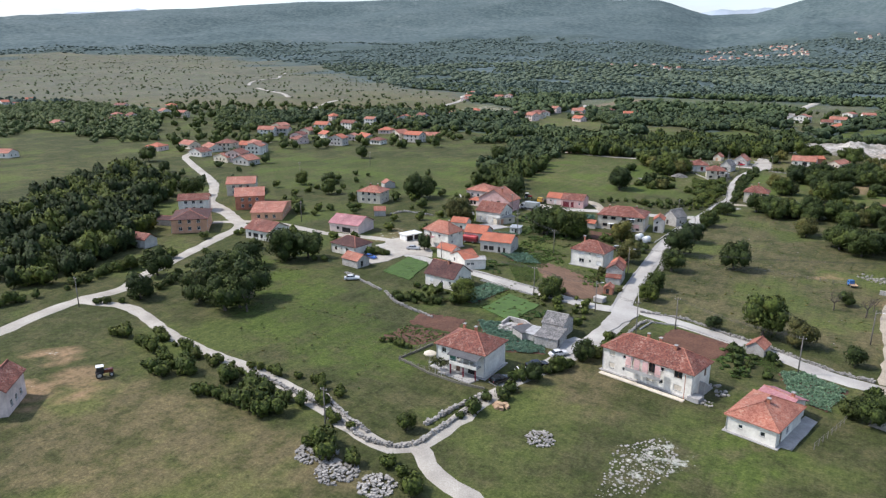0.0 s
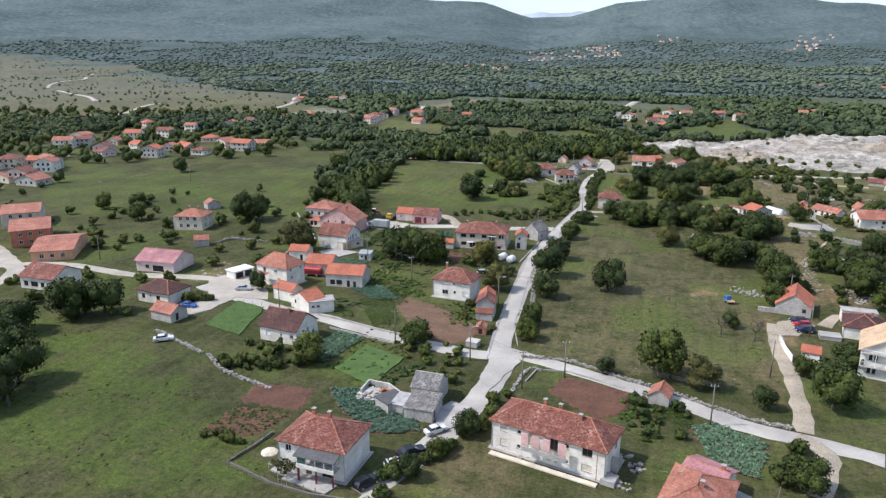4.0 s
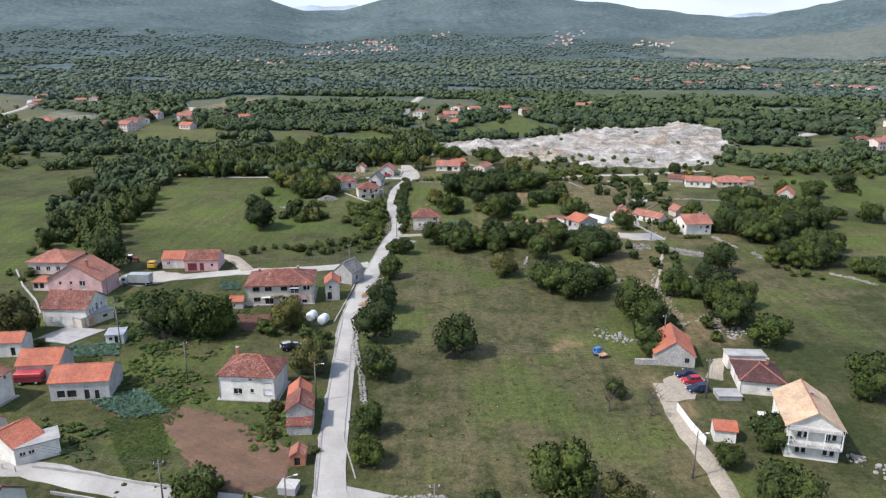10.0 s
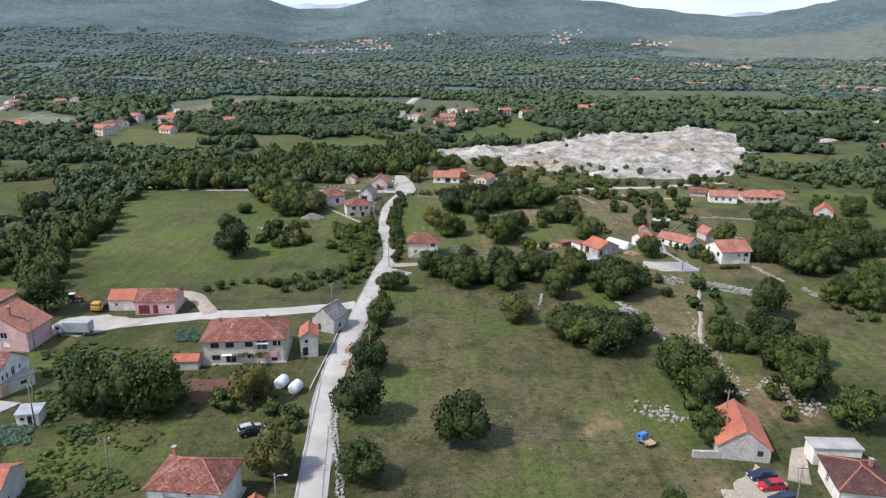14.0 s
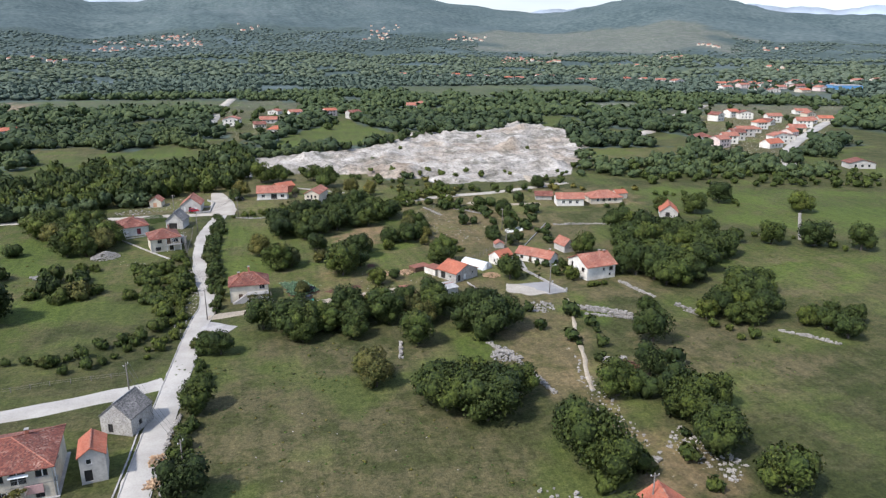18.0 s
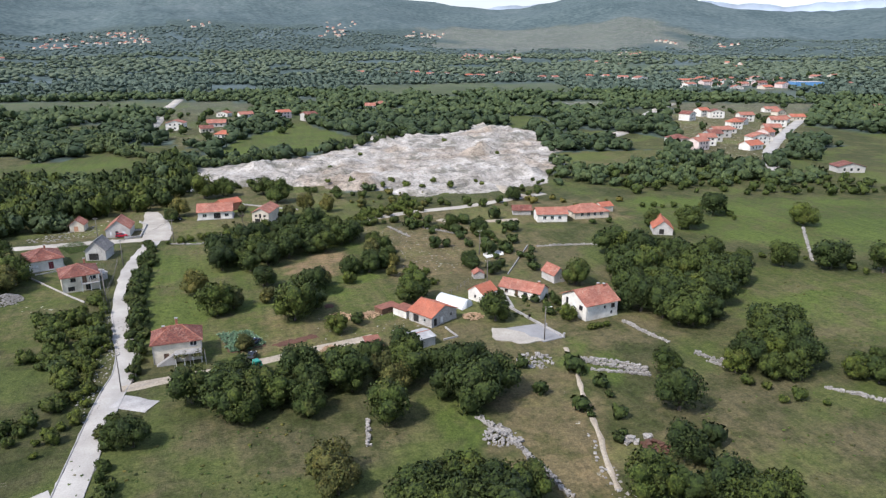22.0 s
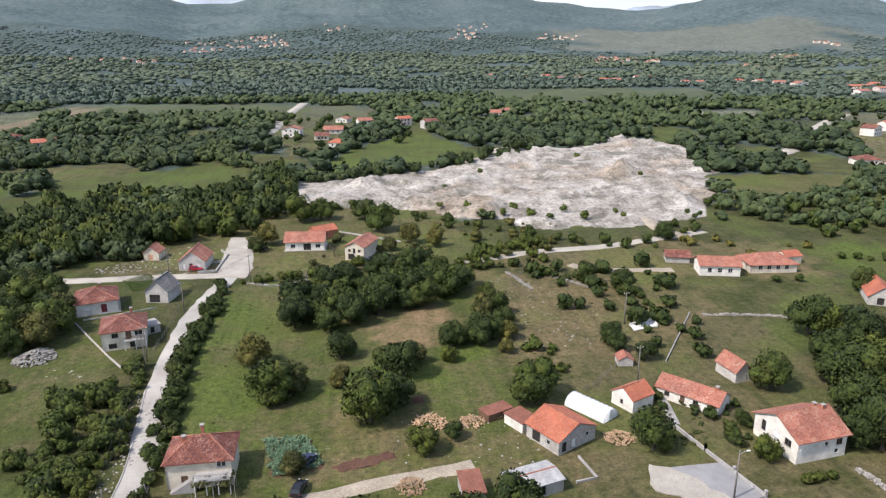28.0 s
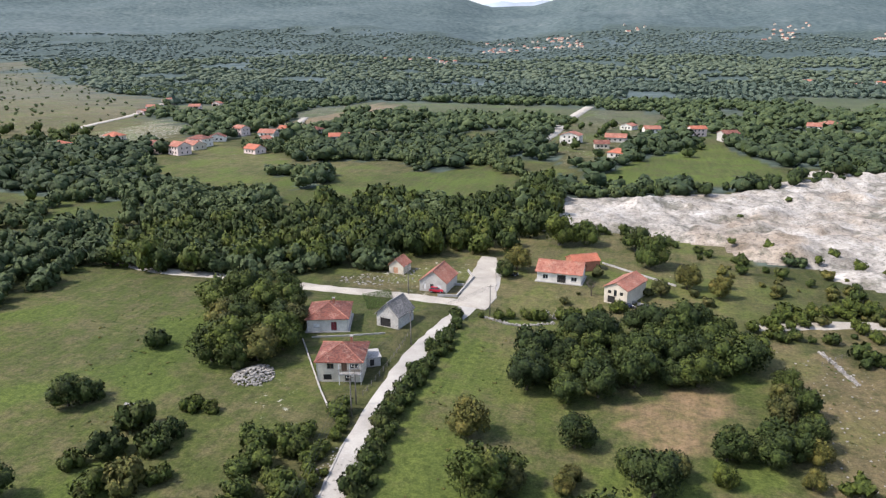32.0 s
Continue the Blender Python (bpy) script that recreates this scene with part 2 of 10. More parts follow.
M_TILE_TAN = roofing("unfinished_tan_roof", [(0.42, 0.29, 0.17), (0.5, 0.35, 0.21), (0.57, 0.42, 0.27)], (0.5, 0.4, 0.3))
M_TILE_PINK = roofing("faded_pink_roof", [(0.3, 0.13, 0.14), (0.36, 0.16, 0.17), (0.42, 0.2, 0.2)], (0.42, 0.25, 0.25))
M_SLATE = roofing("grey_stone_slabs", [(0.09, 0.088, 0.082), (0.15, 0.146, 0.138), (0.23, 0.222, 0.21)], (0.33, 0.315, 0.29))
M_DARKSHEET = surface("dark_grey_roof_sheet", [(0.06, 0.06, 0.062), (0.1, 0.1, 0.102)], 2.5, 0.6, 0.7, 0.01)
M_RUST = surface("rusty_sheet", [(0.16, 0.06, 0.04), (0.3, 0.12, 0.08)], 3, 0.6, 0.8, 0.02)
M_SHEET = surface("grey_roof_sheet", [(0.3, 0.3, 0.3), (0.45, 0.45, 0.44)], 2.5, 0.6, 0.75, 0.02)
M_FRAME = surface("white_window_frame", [(0.72, 0.72, 0.7), (0.8, 0.8, 0.78)], 5, 1, 0.5, 0.002)
M_BROWNWOOD = surface("brown_wood", [(0.09, 0.05, 0.03), (0.17, 0.1, 0.06)], 6, 1, 0.7, 0.01)
M_REDDOOR = surface("dark_red_door", [(0.16, 0.02, 0.03), (0.22, 0.03, 0.04)], 5, 1, 0.6, 0.01)
M_DARK = surface("dark_opening", [(0.015, 0.014, 0.013), (0.03, 0.028, 0.026)], 3, 1, 0.9, 0.01)
M_POLE = surface("grey_pole_wood", [(0.13, 0.115, 0.1), (0.24, 0.22, 0.2)], 6, 1, 0.9, 0.01)
M_STEEL = surface("galvanised_steel", [(0.42, 0.43, 0.44), (0.55, 0.56, 0.57)], 6, 1, 0.5, 0.003, metal=0.6)
M_PLASTIC = surface("white_film", [(0.66, 0.7, 0.72), (0.8, 0.83, 0.84)], 1.5, 0.5, 0.35, 0.02)
M_RUBBER = surface("tyre_rubber", [(0.015, 0.015, 0.015), (0.03, 0.03, 0.03)], 6, 1, 0.8, 0.004)
M_LOG = surface("split_firewood", [(0.3, 0.19, 0.11), (0.55, 0.4, 0.26)], 3, 0.8, 0.9, 0.02, vary=0.25)


def paint(name, col, rough=0.25):
    return surface(name, [tuple(c * 0.92 for c in col), col], 3, 0.5, rough, 0.001)


M_GLASS, _nt, _bs = nodes_of("window_glass")
_bs.inputs["Base Color"].default_value, _bs.inputs["Roughness"].default_value = (0.02, 0.025, 0.03, 1), 0.08


# ---- helpers for building ----
rng = np.random.default_rng(7)


def link_mesh(name, verts, faces, mats, smooth=False):
    me = bpy.data.meshes.new(name)
    me.from_pydata([tuple(v) for v in verts], [], faces)
    for m in (mats if isinstance(mats, (list, tuple)) else [mats]):
        me.materials.append(m)
    if smooth:
        me.polygons.foreach_set("use_smooth", [True] * len(me.polygons))
    return me


def part(name, data, parent, label="", m=None):
    """Links a mesh as one part under a thing or a part."""
    ob = new(name, data)
    ob.parent = parent
    if m is not None:
        ob.matrix_basis = m
    return tagged(ob, label)


def inside(poly, x, y):
    r = np.zeros(np.shape(x), bool)
    n = len(poly)
    for i in range(n):
        (x1, y1), (x2, y2) = poly[i], poly[(i + 1) % n]
        if y1 == y2:
            continue
        r ^= ((y1 > y) != (y2 > y)) & (x < (x2 - x1) * (y - y1) / (y2 - y1) + x1)
    return r


def waves(x, y, scale, seed=0):
    """Smooth value noise made of a few turned sine waves, about -1 to 1."""
    s = np.zeros(np.shape(x))
    g = np.random.default_rng(seed)
    for k in range(7):
        a, f, p = g.uniform(0, 2 * math.pi), g.uniform(0.6, 1.9) / scale, g.uniform(0, 6.3)
        s = s + np.sin((x * math.cos(a) + y * math.sin(a)) * 2 * math.pi * f + p)
    return s / 3.2


# ---- ground: one sheet from the village to the hills ----
SKY_AZ = [-90, -64, -53, -45, -36, -25, -15, -11.3, -8, -4.6, 3, 12, 17, 21.9, 24, 28, 32, 36, 39, 43, 46, 49, 60, 90]
SKY_Z = [225, 250, 310, 345, 375, 400, 360, 268, 280, 350, 400, 320, 272, 230, 242, 300, 345, 288, 225, 206, 204, 225, 250, 210]


def land(x, y):
    dx, dy = x + 20, y - 130
    r = np.hypot(dx, dy)
    az = np.degrees(np.arctan2(dx, np.maximum(dy, 1e-3)))
    top = np.interp(az, SKY_AZ, SKY_Z)
    s = np.clip((r - 1250) / (4250 - 1250), 0, 1.08)
    z = top * (s ** 1.85) * np.where(s > 1, 1 - (s - 1) * 4, 1)
    z += np.clip((r - 1500) / 1200, 0, 1) * np.clip((4200 - r) / 500, 0.1, 1) * (np.clip((r - 2400) / 1200, 0.2, 1) * 22 * waves(x, y, 800, 3) + 4 * waves(x, y, 260, 5) + 2.5 * waves(x, y, 120, 6))
    z += np.clip((r - 800) / 800, 0, 1) * 3.0 * waves(x, y, 500, 4)
    return np.where(dy < -100, 0, z)


# (outline, dry, lush, stony, bare)
FIELDS = [
    ([(-132.4, 57.8), (-127.9, 71.8), (-109.2, 77.5), (-76.8, 77.5), (-57.1, 72.3), (-58.0, 66.7), (-99.9, 41.1)], .6, 0, .0, .1),
    ([(-137.1, 63.2), (-130.3, 66.8), (-121.7, 61.3), (-126.5, 57.6)], .3, 0, .2, .9),
    ([(-148.6, 75.7), (-143.8, 80.5), (-135.6, 76.7), (-138.1, 70.2)], .3, 0, .3, .8),
    ([(-138.0, 71.9), (-130.4, 76.6), (-120.1, 68.0), (-118.3, 61.4)], .3, 0, 0, .6),
    ([(-2500, 1150), (-2000, 1750), (-1500, 1640), (-1190, 1480), (-770, 1130), (-576, 1022), (-464, 845), (-404, 640), (-460, 600), (-523, 545), (-780, 560), (-1053.0, 500)], .8, 0, .22, .12),
    ([(-52.7, 294.5), (-17.0, 288.3), (7.5, 228.9), (10.9, 200.8), (8.5, 160.6), (-39.5, 168.6)], .7, 0, 0, .0),
    ([(-5.6, 223.2), (1.2, 224.4), (0.7, 217.6), (-6.4, 217.4)], .6, 0, 0, .7),
    ([(-80.8, 143.2), (-77.4, 160.7), (-69.2, 159.9), (-66.1, 144.9)], 0, .8, 0, 0),
    ([(-130.9, 293.0), (-154.1, 393.0), (-104.5, 401.1), (-80.1, 317.3), (-88.9, 293.8)], 0, .45, 0, 0),
    ([(-323.8, 302.7), (-202.7, 378.5), (-151.8, 273.1), (-238.3, 235.5)], 0, .35, 0, 0),
    ([(143.3, 427.6), (240.2, 386.5), (173.4, 329.3), (146.1, 345.0), (114.4, 382.5)], 0, .6, 0, 0),
    ([(116.4, 341.4), (153.2, 312.0), (129.3, 291.5), (91.8, 303.8)], .1, .35, 0, 0),
    ([(-145.0, 402.5), (-107.5, 411.7), (-100.3, 390.0), (-94.2, 351.3), (-96.2, 339.1)], .15, .5, 0, 0),
    ([(-47.2, 383.0), (-37.1, 407.4), (-21.4, 411.4), (-29.3, 373.6), (-34.4, 342.8), (-38.8, 331.4)], 0, .5, 0, 0),
    ([(-8.3, 376.1), (-1.0, 384.9), (11.5, 387.0), (6.4, 372.6), (-1.9, 363.3), (-7.2, 366.2)], .4, 0, 0, .75),
    ([(19.0, 404.6), (31.2, 411.8), (48.1, 382.8), (37.2, 354.8), (19.5, 356.5), (25.7, 380.2)], .95, 0, .22, .3),
    ([(-50.6, 468.2), (6.1, 461.7), (17.6, 424.9), (-42.5, 422.1)], .55, 0, .05, .05),
    ([(-89.9, 431.6), (-56.8, 460.4), (-44.1, 421.9), (-64.8, 421.8)], .5, 0, .3, .1),
    ([(-26.7, 99.9), (-21.3, 107.2), (-18.1, 101.4), (-20.6, 91.3), (-26.3, 87.8)], .3, 0, .55, 0),
    ([(-21.0, 113.8), (-5.0, 115.2), (-4.8, 99.3), (-17.4, 91.6)], .5, .5, .03, 0),
    ([(6.9, 203.7), (16.1, 206.6), (10.0, 151.1), (6.7, 160.9)], .6, 0, 0, .1),
    ([(42.3, 300.6), (29.2, 261.1), (27.3, 238.2), (30.3, 226.9), (24.2, 223.2), (21.2, 243.3), (29.2, 272.8)], .7, 0, .2, .25),
    ([(24.4, 238.7), (38.1, 234.5), (35.4, 219.8), (20.4, 218.0)], .5, 0, .2, .4),
    ([(10.4, 203.5), (19.9, 203.7), (13.0, 188.8), (9.3, 190.9)], .4, 0, .2, .7),
    ([(-41.6, 576.5), (-14.7, 650.3), (38.5, 755.8), (56.9, 673.2), (67.1, 623.7), (29.8, 596.8), (-14.2, 581.8)], 0, .6, 0, 0),
    ([(-806, 988), (-731, 1001), (-486, 793), (-460, 830), (-376, 728), (-326, 703), (-295, 678), (-200, 623), (-237, 591), (-334, 667), (-388, 659), (-438, 645)], .75, .1, .2, .05),
    ([(-300, 796), (-295, 911), (-298, 1022), (-250, 955), (-275, 880), (-245, 785), (-272, 746)], .3, 0, .3, .75),
    ([(-47, 330), (-20, 305), (18, 296), (16, 345), (10, 424), (-46, 412)], .45, .5, .02, .02),
    ([(18, 296), (70, 296), (82, 370), (66, 412), (18, 405)], .75, .1, .05, .1),
    ([(20, 425), (90, 440), (125, 425), (120, 395), (60, 405)], .7, .1, .1, .2),
    ([(-165, 330), (-100, 318), (-62, 330), (-60, 420), (-160, 420)], .4, .4, 0, 0),
    ([(-111.1, 589.5), (-84.4, 600.5), (-57.7, 554.1), (-76.5, 531.5), (-103.4, 560.5)], 0, .55, 0, 0),
    ([(441.5, 826.3), (565.8, 749.4), (333.8, 536.9), (246.3, 473.2), (229.7, 520.0)], .4, 0, .35, .1),
    ([(-109.7, 577.8), (-65.5, 587.2), (-58.6, 514.8), (-75.6, 507.4)], .1, .5, 0, 0),
    ([(-252.9, 542.9), (-226.4, 577.7), (-170.6, 569.3), (-154.6, 529.9), (-192.5, 518.8)], .2, .4, 0, 0),
    ([(-287.3, 596.3), (-138.7, 632.0), (-114.2, 593.6), (-176.9, 576.4)], .7, .1, .1, 0),
    ([(652, 2330), (1273, 1910), (1743, 2557), (1529, 3044), (886, 3095)], .5, 0, .42, 0),
    ([(-300, 900), (-60, 880), (-40, 1000), (-320, 1050)], .3, .3, 0.1, 0),
    ([(150, 1000), (420, 980), (480, 1180), (160, 1220)], .3, .4, 0, 0),
    ([(210.2, 746.7), (248.2, 734.4), (219.9, 655.9), (182.6, 656.9)], 0, .5, 0, 0),
    ([(158.1, 548.0), (237.4, 536.6), (196.9, 489.2), (142.4, 489.0)], .2, .4, 0, .1),
    ([(900, 1640), (1060, 1560), (900, 1400), (780, 1460)], 0, .6, 0, 0),
    ([(15.1, 415.5), (60.3, 400.3), (68.7, 374.3), (50.9, 351.3), (29.8, 353.9), (16.9, 380.4)], 1.0, 0, .16, .25),
    ([(-16.5, 338.7), (22.0, 328.3), (29.6, 317.2), (-8.0, 314.7), (-22.9, 317.9)], .6, 0, .1, .2),
    ([(-142.2, 184.5), (-125.4, 189.8), (-137.9, 202.9), (-144.4, 200.9)], .3, 0, .4, .3),
    ([(-79.6, 379.1), (-43.6, 335.2), (-50.9, 332.9), (-77.9, 362.6)], .4, 0, .25, 0),
    ([(-77.2, 145.9), (-75.9, 159.8), (-64.4, 154.2), (-66.1, 140.3)], 0, 1.0, 0, 0),
    ([(-11.4, 135.0), (-6.4, 133.2), (-8.3, 123.4), (-16.9, 120.7)], .2, .5, .25, 0),
    ([(-42.7, 403.3), (-23.3, 412.4), (-0.9, 402.9), (-4.5, 371.3), (-29.2, 372.3)], .7, .2, .02, .1),
    ([(-70.8, 473.8), (-33.5, 508.5), (31.6, 497.1), (15.7, 431.1), (-37.2, 415.6)], .8, .3, .1, .1),
    ([(-161.2, 387.4), (-125.8, 406.3), (-77.6, 377.8), (-72.2, 351.8), (-97.4, 328.2)], .55, .3, .02, 0),
    ([(-165.8, 532.2), (-152.3, 549.9), (-117.2, 560.5), (-104.4, 487.3), (-131.8, 479.1)], 0, .4, 0, 0),
    ([(-293.0, 614.1), (-265.1, 645.3), (-214.0, 642.8), (-186.9, 583.3), (-205.0, 549.6), (-239.6, 550.7)], .3, .3, 0, 0),
    ([(-150.3, 545.2), (-158.4, 590.1), (-110.4, 605.1), (-88.0, 534.3), (-106.1, 513.3)], .2, .4, 0, 0),
    ([(-238.2, 483.0), (-221.0, 503.5), (-188.5, 474.8), (-214.5, 457.5)], 0, .5, 0, 0),
    ([(-394.7, 661.0), (-428.6, 815.6), (-346.6, 743.8), (-325.9, 630.3)], .5, 0, .5, 0),
    ([(-104.2, 530.4), (-110.0, 598.8), (-87.0, 623.1), (-53.0, 570.6), (-53.6, 528.5), (-74.9, 516.7)], 0, .6, 0, 0),
    ([(-45.9, 275.8), (-44.5, 287.7), (-37.4, 292.6), (-13.0, 288.5), (3.1, 279.4), (2.6, 260.1)], .6, 0, 0, 0),
    ([(25.9, 299.5), (37.1, 295.9), (34.4, 269.3), (26.1, 252.5), (10.5, 257.5)], .8, 0, .1, .15),
    ([(56.1, 289.8), (80.1, 276.7), (86.2, 260.5), (62.9, 240.6), (36.6, 253.5)], .6, 0, .03, .05),
    ([(44.7, 305.4), (51.6, 291.2), (42.8, 281.3), (38.0, 290.3)], 0, .8, 0, 0),
    ([(12.1, 291.3), (16.4, 279.0), (8.4, 261.2), (4.4, 265.4)], 0, .8, 0, 0),
    ([(110.1, 328.9), (138.6, 305.3), (107.7, 278.9), (84.3, 292.6)], .4, .2, 0, 0),
    ([(-163.9, 134.5), (-161.6, 153.1), (-123.8, 142.0), (-101.0, 130.8), (-73.3, 116.4), (-72.6, 101.7), (-89.8, 98.5), (-123.5, 106.2)], 0, .7, 0, 0),
    ([(-45.9, 136.0), (-32.4, 128.1), (-31.0, 109.8), (-41.9, 105.6), (-50.5, 113.6)], .6, 0, .02, .1),
    ([(-72.4, 732.7), (-61.2, 990.1), (14.8, 965.3), (7.4, 839.0), (-21.8, 652.6), (-46.0, 633.8)], .5, 0, .3, 0),
    ([(310.0, 869.1), (379.0, 862.2), (341.7, 776.5), (276.1, 779.7)], .3, 0, .5, 0),
    ([(-329.0, 847.5), (-339.5, 941.2), (-308.4, 990.5), (-260.6, 967.8), (-266.0, 885.9), (-292.5, 842.9)], .4, .1, .35, 0),
    ([(-511.0, 883.3), (-512.9, 963.0), (-437.0, 946.7), (-413.8, 849.0)], .6, .1, .1, 0),
    ([(-219.7, 771.6), (-157.7, 744.9), (-167.0, 720.5), (-196.5, 722.3)], .4, 0, .4, 0),
    ([(660, 1010), (760, 1000), (730, 930), (640, 950)], .5, .1, .25, 0),
]


def axis(lo, hi, step, far):
    mid = list(np.arange(lo, hi + 0.1, step))
    up, s = [hi], step
    while up[-1] < far:
        s = min(s * 1.085, 70)
        up.append(up[-1] + s)
    return mid, up[1:]


mx, ux = axis(-300, 260, 2.8, 4900)
xs = np.array([-300 - (u - 260) for u in ux][::-1] + mx + ux)
my, uy = axis(-60, 560, 2.8, 4750)
ys = np.array([-700, -400, -200, -120, -80] + my + uy)
GX, GY = np.meshgrid(xs, ys)
gx, gy = GX.ravel(), GY.ravel()
gz = land(gx, gy)
nx, ny = len(xs), len(ys)
idx = np.arange(nx * ny).reshape(ny, nx)
quads = np.stack([idx[:-1, :-1], idx[:-1, 1:], idx[1:, 1:], idx[1:, :-1]], -1).reshape(-1, 4)
ground_mesh = link_mesh("ground", np.stack([gx, gy, gz], 1).tolist(), quads.tolist(), [], True)
mask = np.zeros((nx * ny, 4))
wob = 2.2
wx = gx + wob * waves(gx, gy, 14, 11) + 1.2 * waves(gx, gy, 5, 12)
wy = gy + wob * waves(gx, gy, 14, 13) + 1.2 * waves(gx, gy, 5, 14)
sway = 90 * np.clip((np.hypot(gx + 20, gy - 130) - 900) / 1500, 0, 1)
wx = wx + sway * waves(gx, gy, 420, 15) + 0.5 * sway * waves(gx, gy, 150, 17)
wy = wy + sway * waves(gx, gy, 420, 16) + 0.5 * sway * waves(gx, gy, 150, 18)
for poly, *vals in FIELDS:
    k = inside(poly, wx, wy)
    for c, v in enumerate(vals):
        mask[k, c] = np.maximum(mask[k, c], v)
att = ground_mesh.color_attributes.new("cover", "FLOAT_COLOR", "POINT")
att.data.foreach_set("color", mask.ravel())
ground = tagged(new("ground", ground_mesh), "olive meadows and fields with dry and stony patches", "ground", kind="structure")

m, nt, bs = nodes_of("meadow")
pos = nt.nodes.new("ShaderNodeNewGeometry").outputs["Position"]
cov = nt.nodes.new("ShaderNodeVertexColor")
cov.layer_name = "cover"
sep = nt.nodes.new("ShaderNodeSeparateColor")
nt.links.new(cov.outputs["Color"], sep.inputs[0])
n_fine, n_mid, n_big, n_huge = noise_of(nt, pos, 2.2, 8, 0.78), noise_of(nt, pos, 0.16, 7, 0.72), noise_of(nt, pos, 0.035, 4), noise_of(nt, pos, 0.011, 5, 0.6)
green = ramp(nt, n_fine, [(0.32, (0.026, 0.033, 0.011)), (0.5, (0.046, 0.056, 0.019)), (0.66, (0.076, 0.086, 0.034))])
drycol = ramp(nt, n_fine, [(0.32, (0.06, 0.053, 0.026)), (0.5, (0.108, 0.096, 0.052)), (0.66, (0.17, 0.152, 0.092))])
lushcol = ramp(nt, n_fine, [(0.32, (0.04, 0.058, 0.014)), (0.5, (0.078, 0.106, 0.026)), (0.66, (0.12, 0.152, 0.045))])
soilcol = ramp(nt, n_fine, [(0.25, (0.18, 0.11, 0.065)), (0.75, (0.34, 0.24, 0.16))])
rockcol = ramp(nt, n_fine, [(0.25, (0.3, 0.29, 0.27)), (0.6, (0.5, 0.49, 0.46)), (0.8, (0.66, 0.65, 0.62))])
patch = math_of(nt, "ADD", math_of(nt, "MULTIPLY", n_mid, 0.6), math_of(nt, "MULTIPLY", n_big, 0.5))
dryf = math_of(nt, "ADD", ramp(nt, patch, [(0.48, (0.0, 0.0, 0.0)), (0.6, (0.62, 0.62, 0.62))]), math_of(nt, "MULTIPLY", sep.outputs[0], ramp(nt, n_mid, [(0.4, (0.25, 0.25, 0.25)), (0.58, (1.1, 1.1, 1.1))])), True)
c = mixed(nt, dryf, green, drycol)
lushf = math_of(nt, "MULTIPLY", sep.outputs[1], ramp(nt, n_mid, [(0.42, (1.3, 1.3, 1.3)), (0.6, (0.3, 0.3, 0.3))]), True)
lushf = math_of(nt, "ADD", lushf, ramp(nt, n_big, [(0.5, (0, 0, 0)), (0.6, (0.7, 0.7, 0.7))]), True)
c = mixed(nt, lushf, c, lushcol)
c = mixed(nt, math_of(nt, "MULTIPLY", cov.outputs["Alpha"], ramp(nt, n_mid, [(0.3, (0.3, 0.3, 0.3)), (0.55, (1.1, 1.1, 1.1))]), True), c, soilcol)
stf = math_of(nt, "MULTIPLY", sep.outputs[2], 1.0)
spots = ramp(nt, math_of(nt, "ADD", noise_of(nt, pos, 0.45, 7, 0.75), math_of(nt, "MULTIPLY", stf, 0.32)), [(0.68, (0, 0, 0)), (0.74, (1, 1, 1))])
c = mixed(nt, math_of(nt, "MULTIPLY", spots, ramp(nt, stf, [(0.0, (0.0, 0.0, 0.0)), (0.12, (1, 1, 1))]), True), c, rockcol)
# tufts and tramped streaks
tuft = noise_of(nt, pos, 0.75, 6, 0.7)
c = mixed(nt, 1.0, c, ramp(nt, tuft, [(0.36, (0.62, 0.66, 0.6)), (0.48, (0.95, 0.96, 0.92)), (0.64, (1.24, 1.2, 1.12))]), "MULTIPLY")
mp = nt.nodes.new("ShaderNodeMapping")
mp.inputs["Scale"].default_value, mp.inputs["Rotation"].default_value = (0.5, 0.035, 1), (0, 0, 0.35)
nt.links.new(pos, mp.inputs["Vector"])
c = mixed(nt, 1.0, c, ramp(nt, noise_of(nt, mp.outputs[0], 1.0, 5, 0.65), [(0.34, (0.84, 0.86, 0.84)), (0.62, (1.12, 1.1, 1.06))]), "MULTIPLY")
c = mixed(nt, 1.0, c, ramp(nt, n_huge, [(0.34, (0.78, 0.82, 0.8)), (0.64, (1.12, 1.1, 1.05))]), "MULTIPLY")
# scrub on the far slopes: dark bushes on paler grass, blue haze mixed into both
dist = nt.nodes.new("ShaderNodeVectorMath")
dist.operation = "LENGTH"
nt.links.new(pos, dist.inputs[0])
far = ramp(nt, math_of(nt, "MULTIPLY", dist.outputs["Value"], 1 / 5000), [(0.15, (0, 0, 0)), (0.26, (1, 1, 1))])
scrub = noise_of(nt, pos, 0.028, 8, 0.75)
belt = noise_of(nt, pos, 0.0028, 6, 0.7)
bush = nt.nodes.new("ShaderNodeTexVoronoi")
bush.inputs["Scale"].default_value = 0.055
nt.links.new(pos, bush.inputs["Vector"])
hazed_hillc = ramp(nt, math_of(nt, "ADD", math_of(nt, "ADD", math_of(nt, "MULTIPLY", scrub, 0.4), math_of(nt, "MULTIPLY", belt, 0.45)), math_of(nt, "MULTIPLY", bush.outputs["Distance"], 0.22)), [(0.4, (0.046, 0.07, 0.07)), (0.5, (0.07, 0.1, 0.1)), (0.6, (0.098, 0.129, 0.126)), (0.69, (0.13, 0.156, 0.15)), (0.78, (0.2, 0.208, 0.2))])
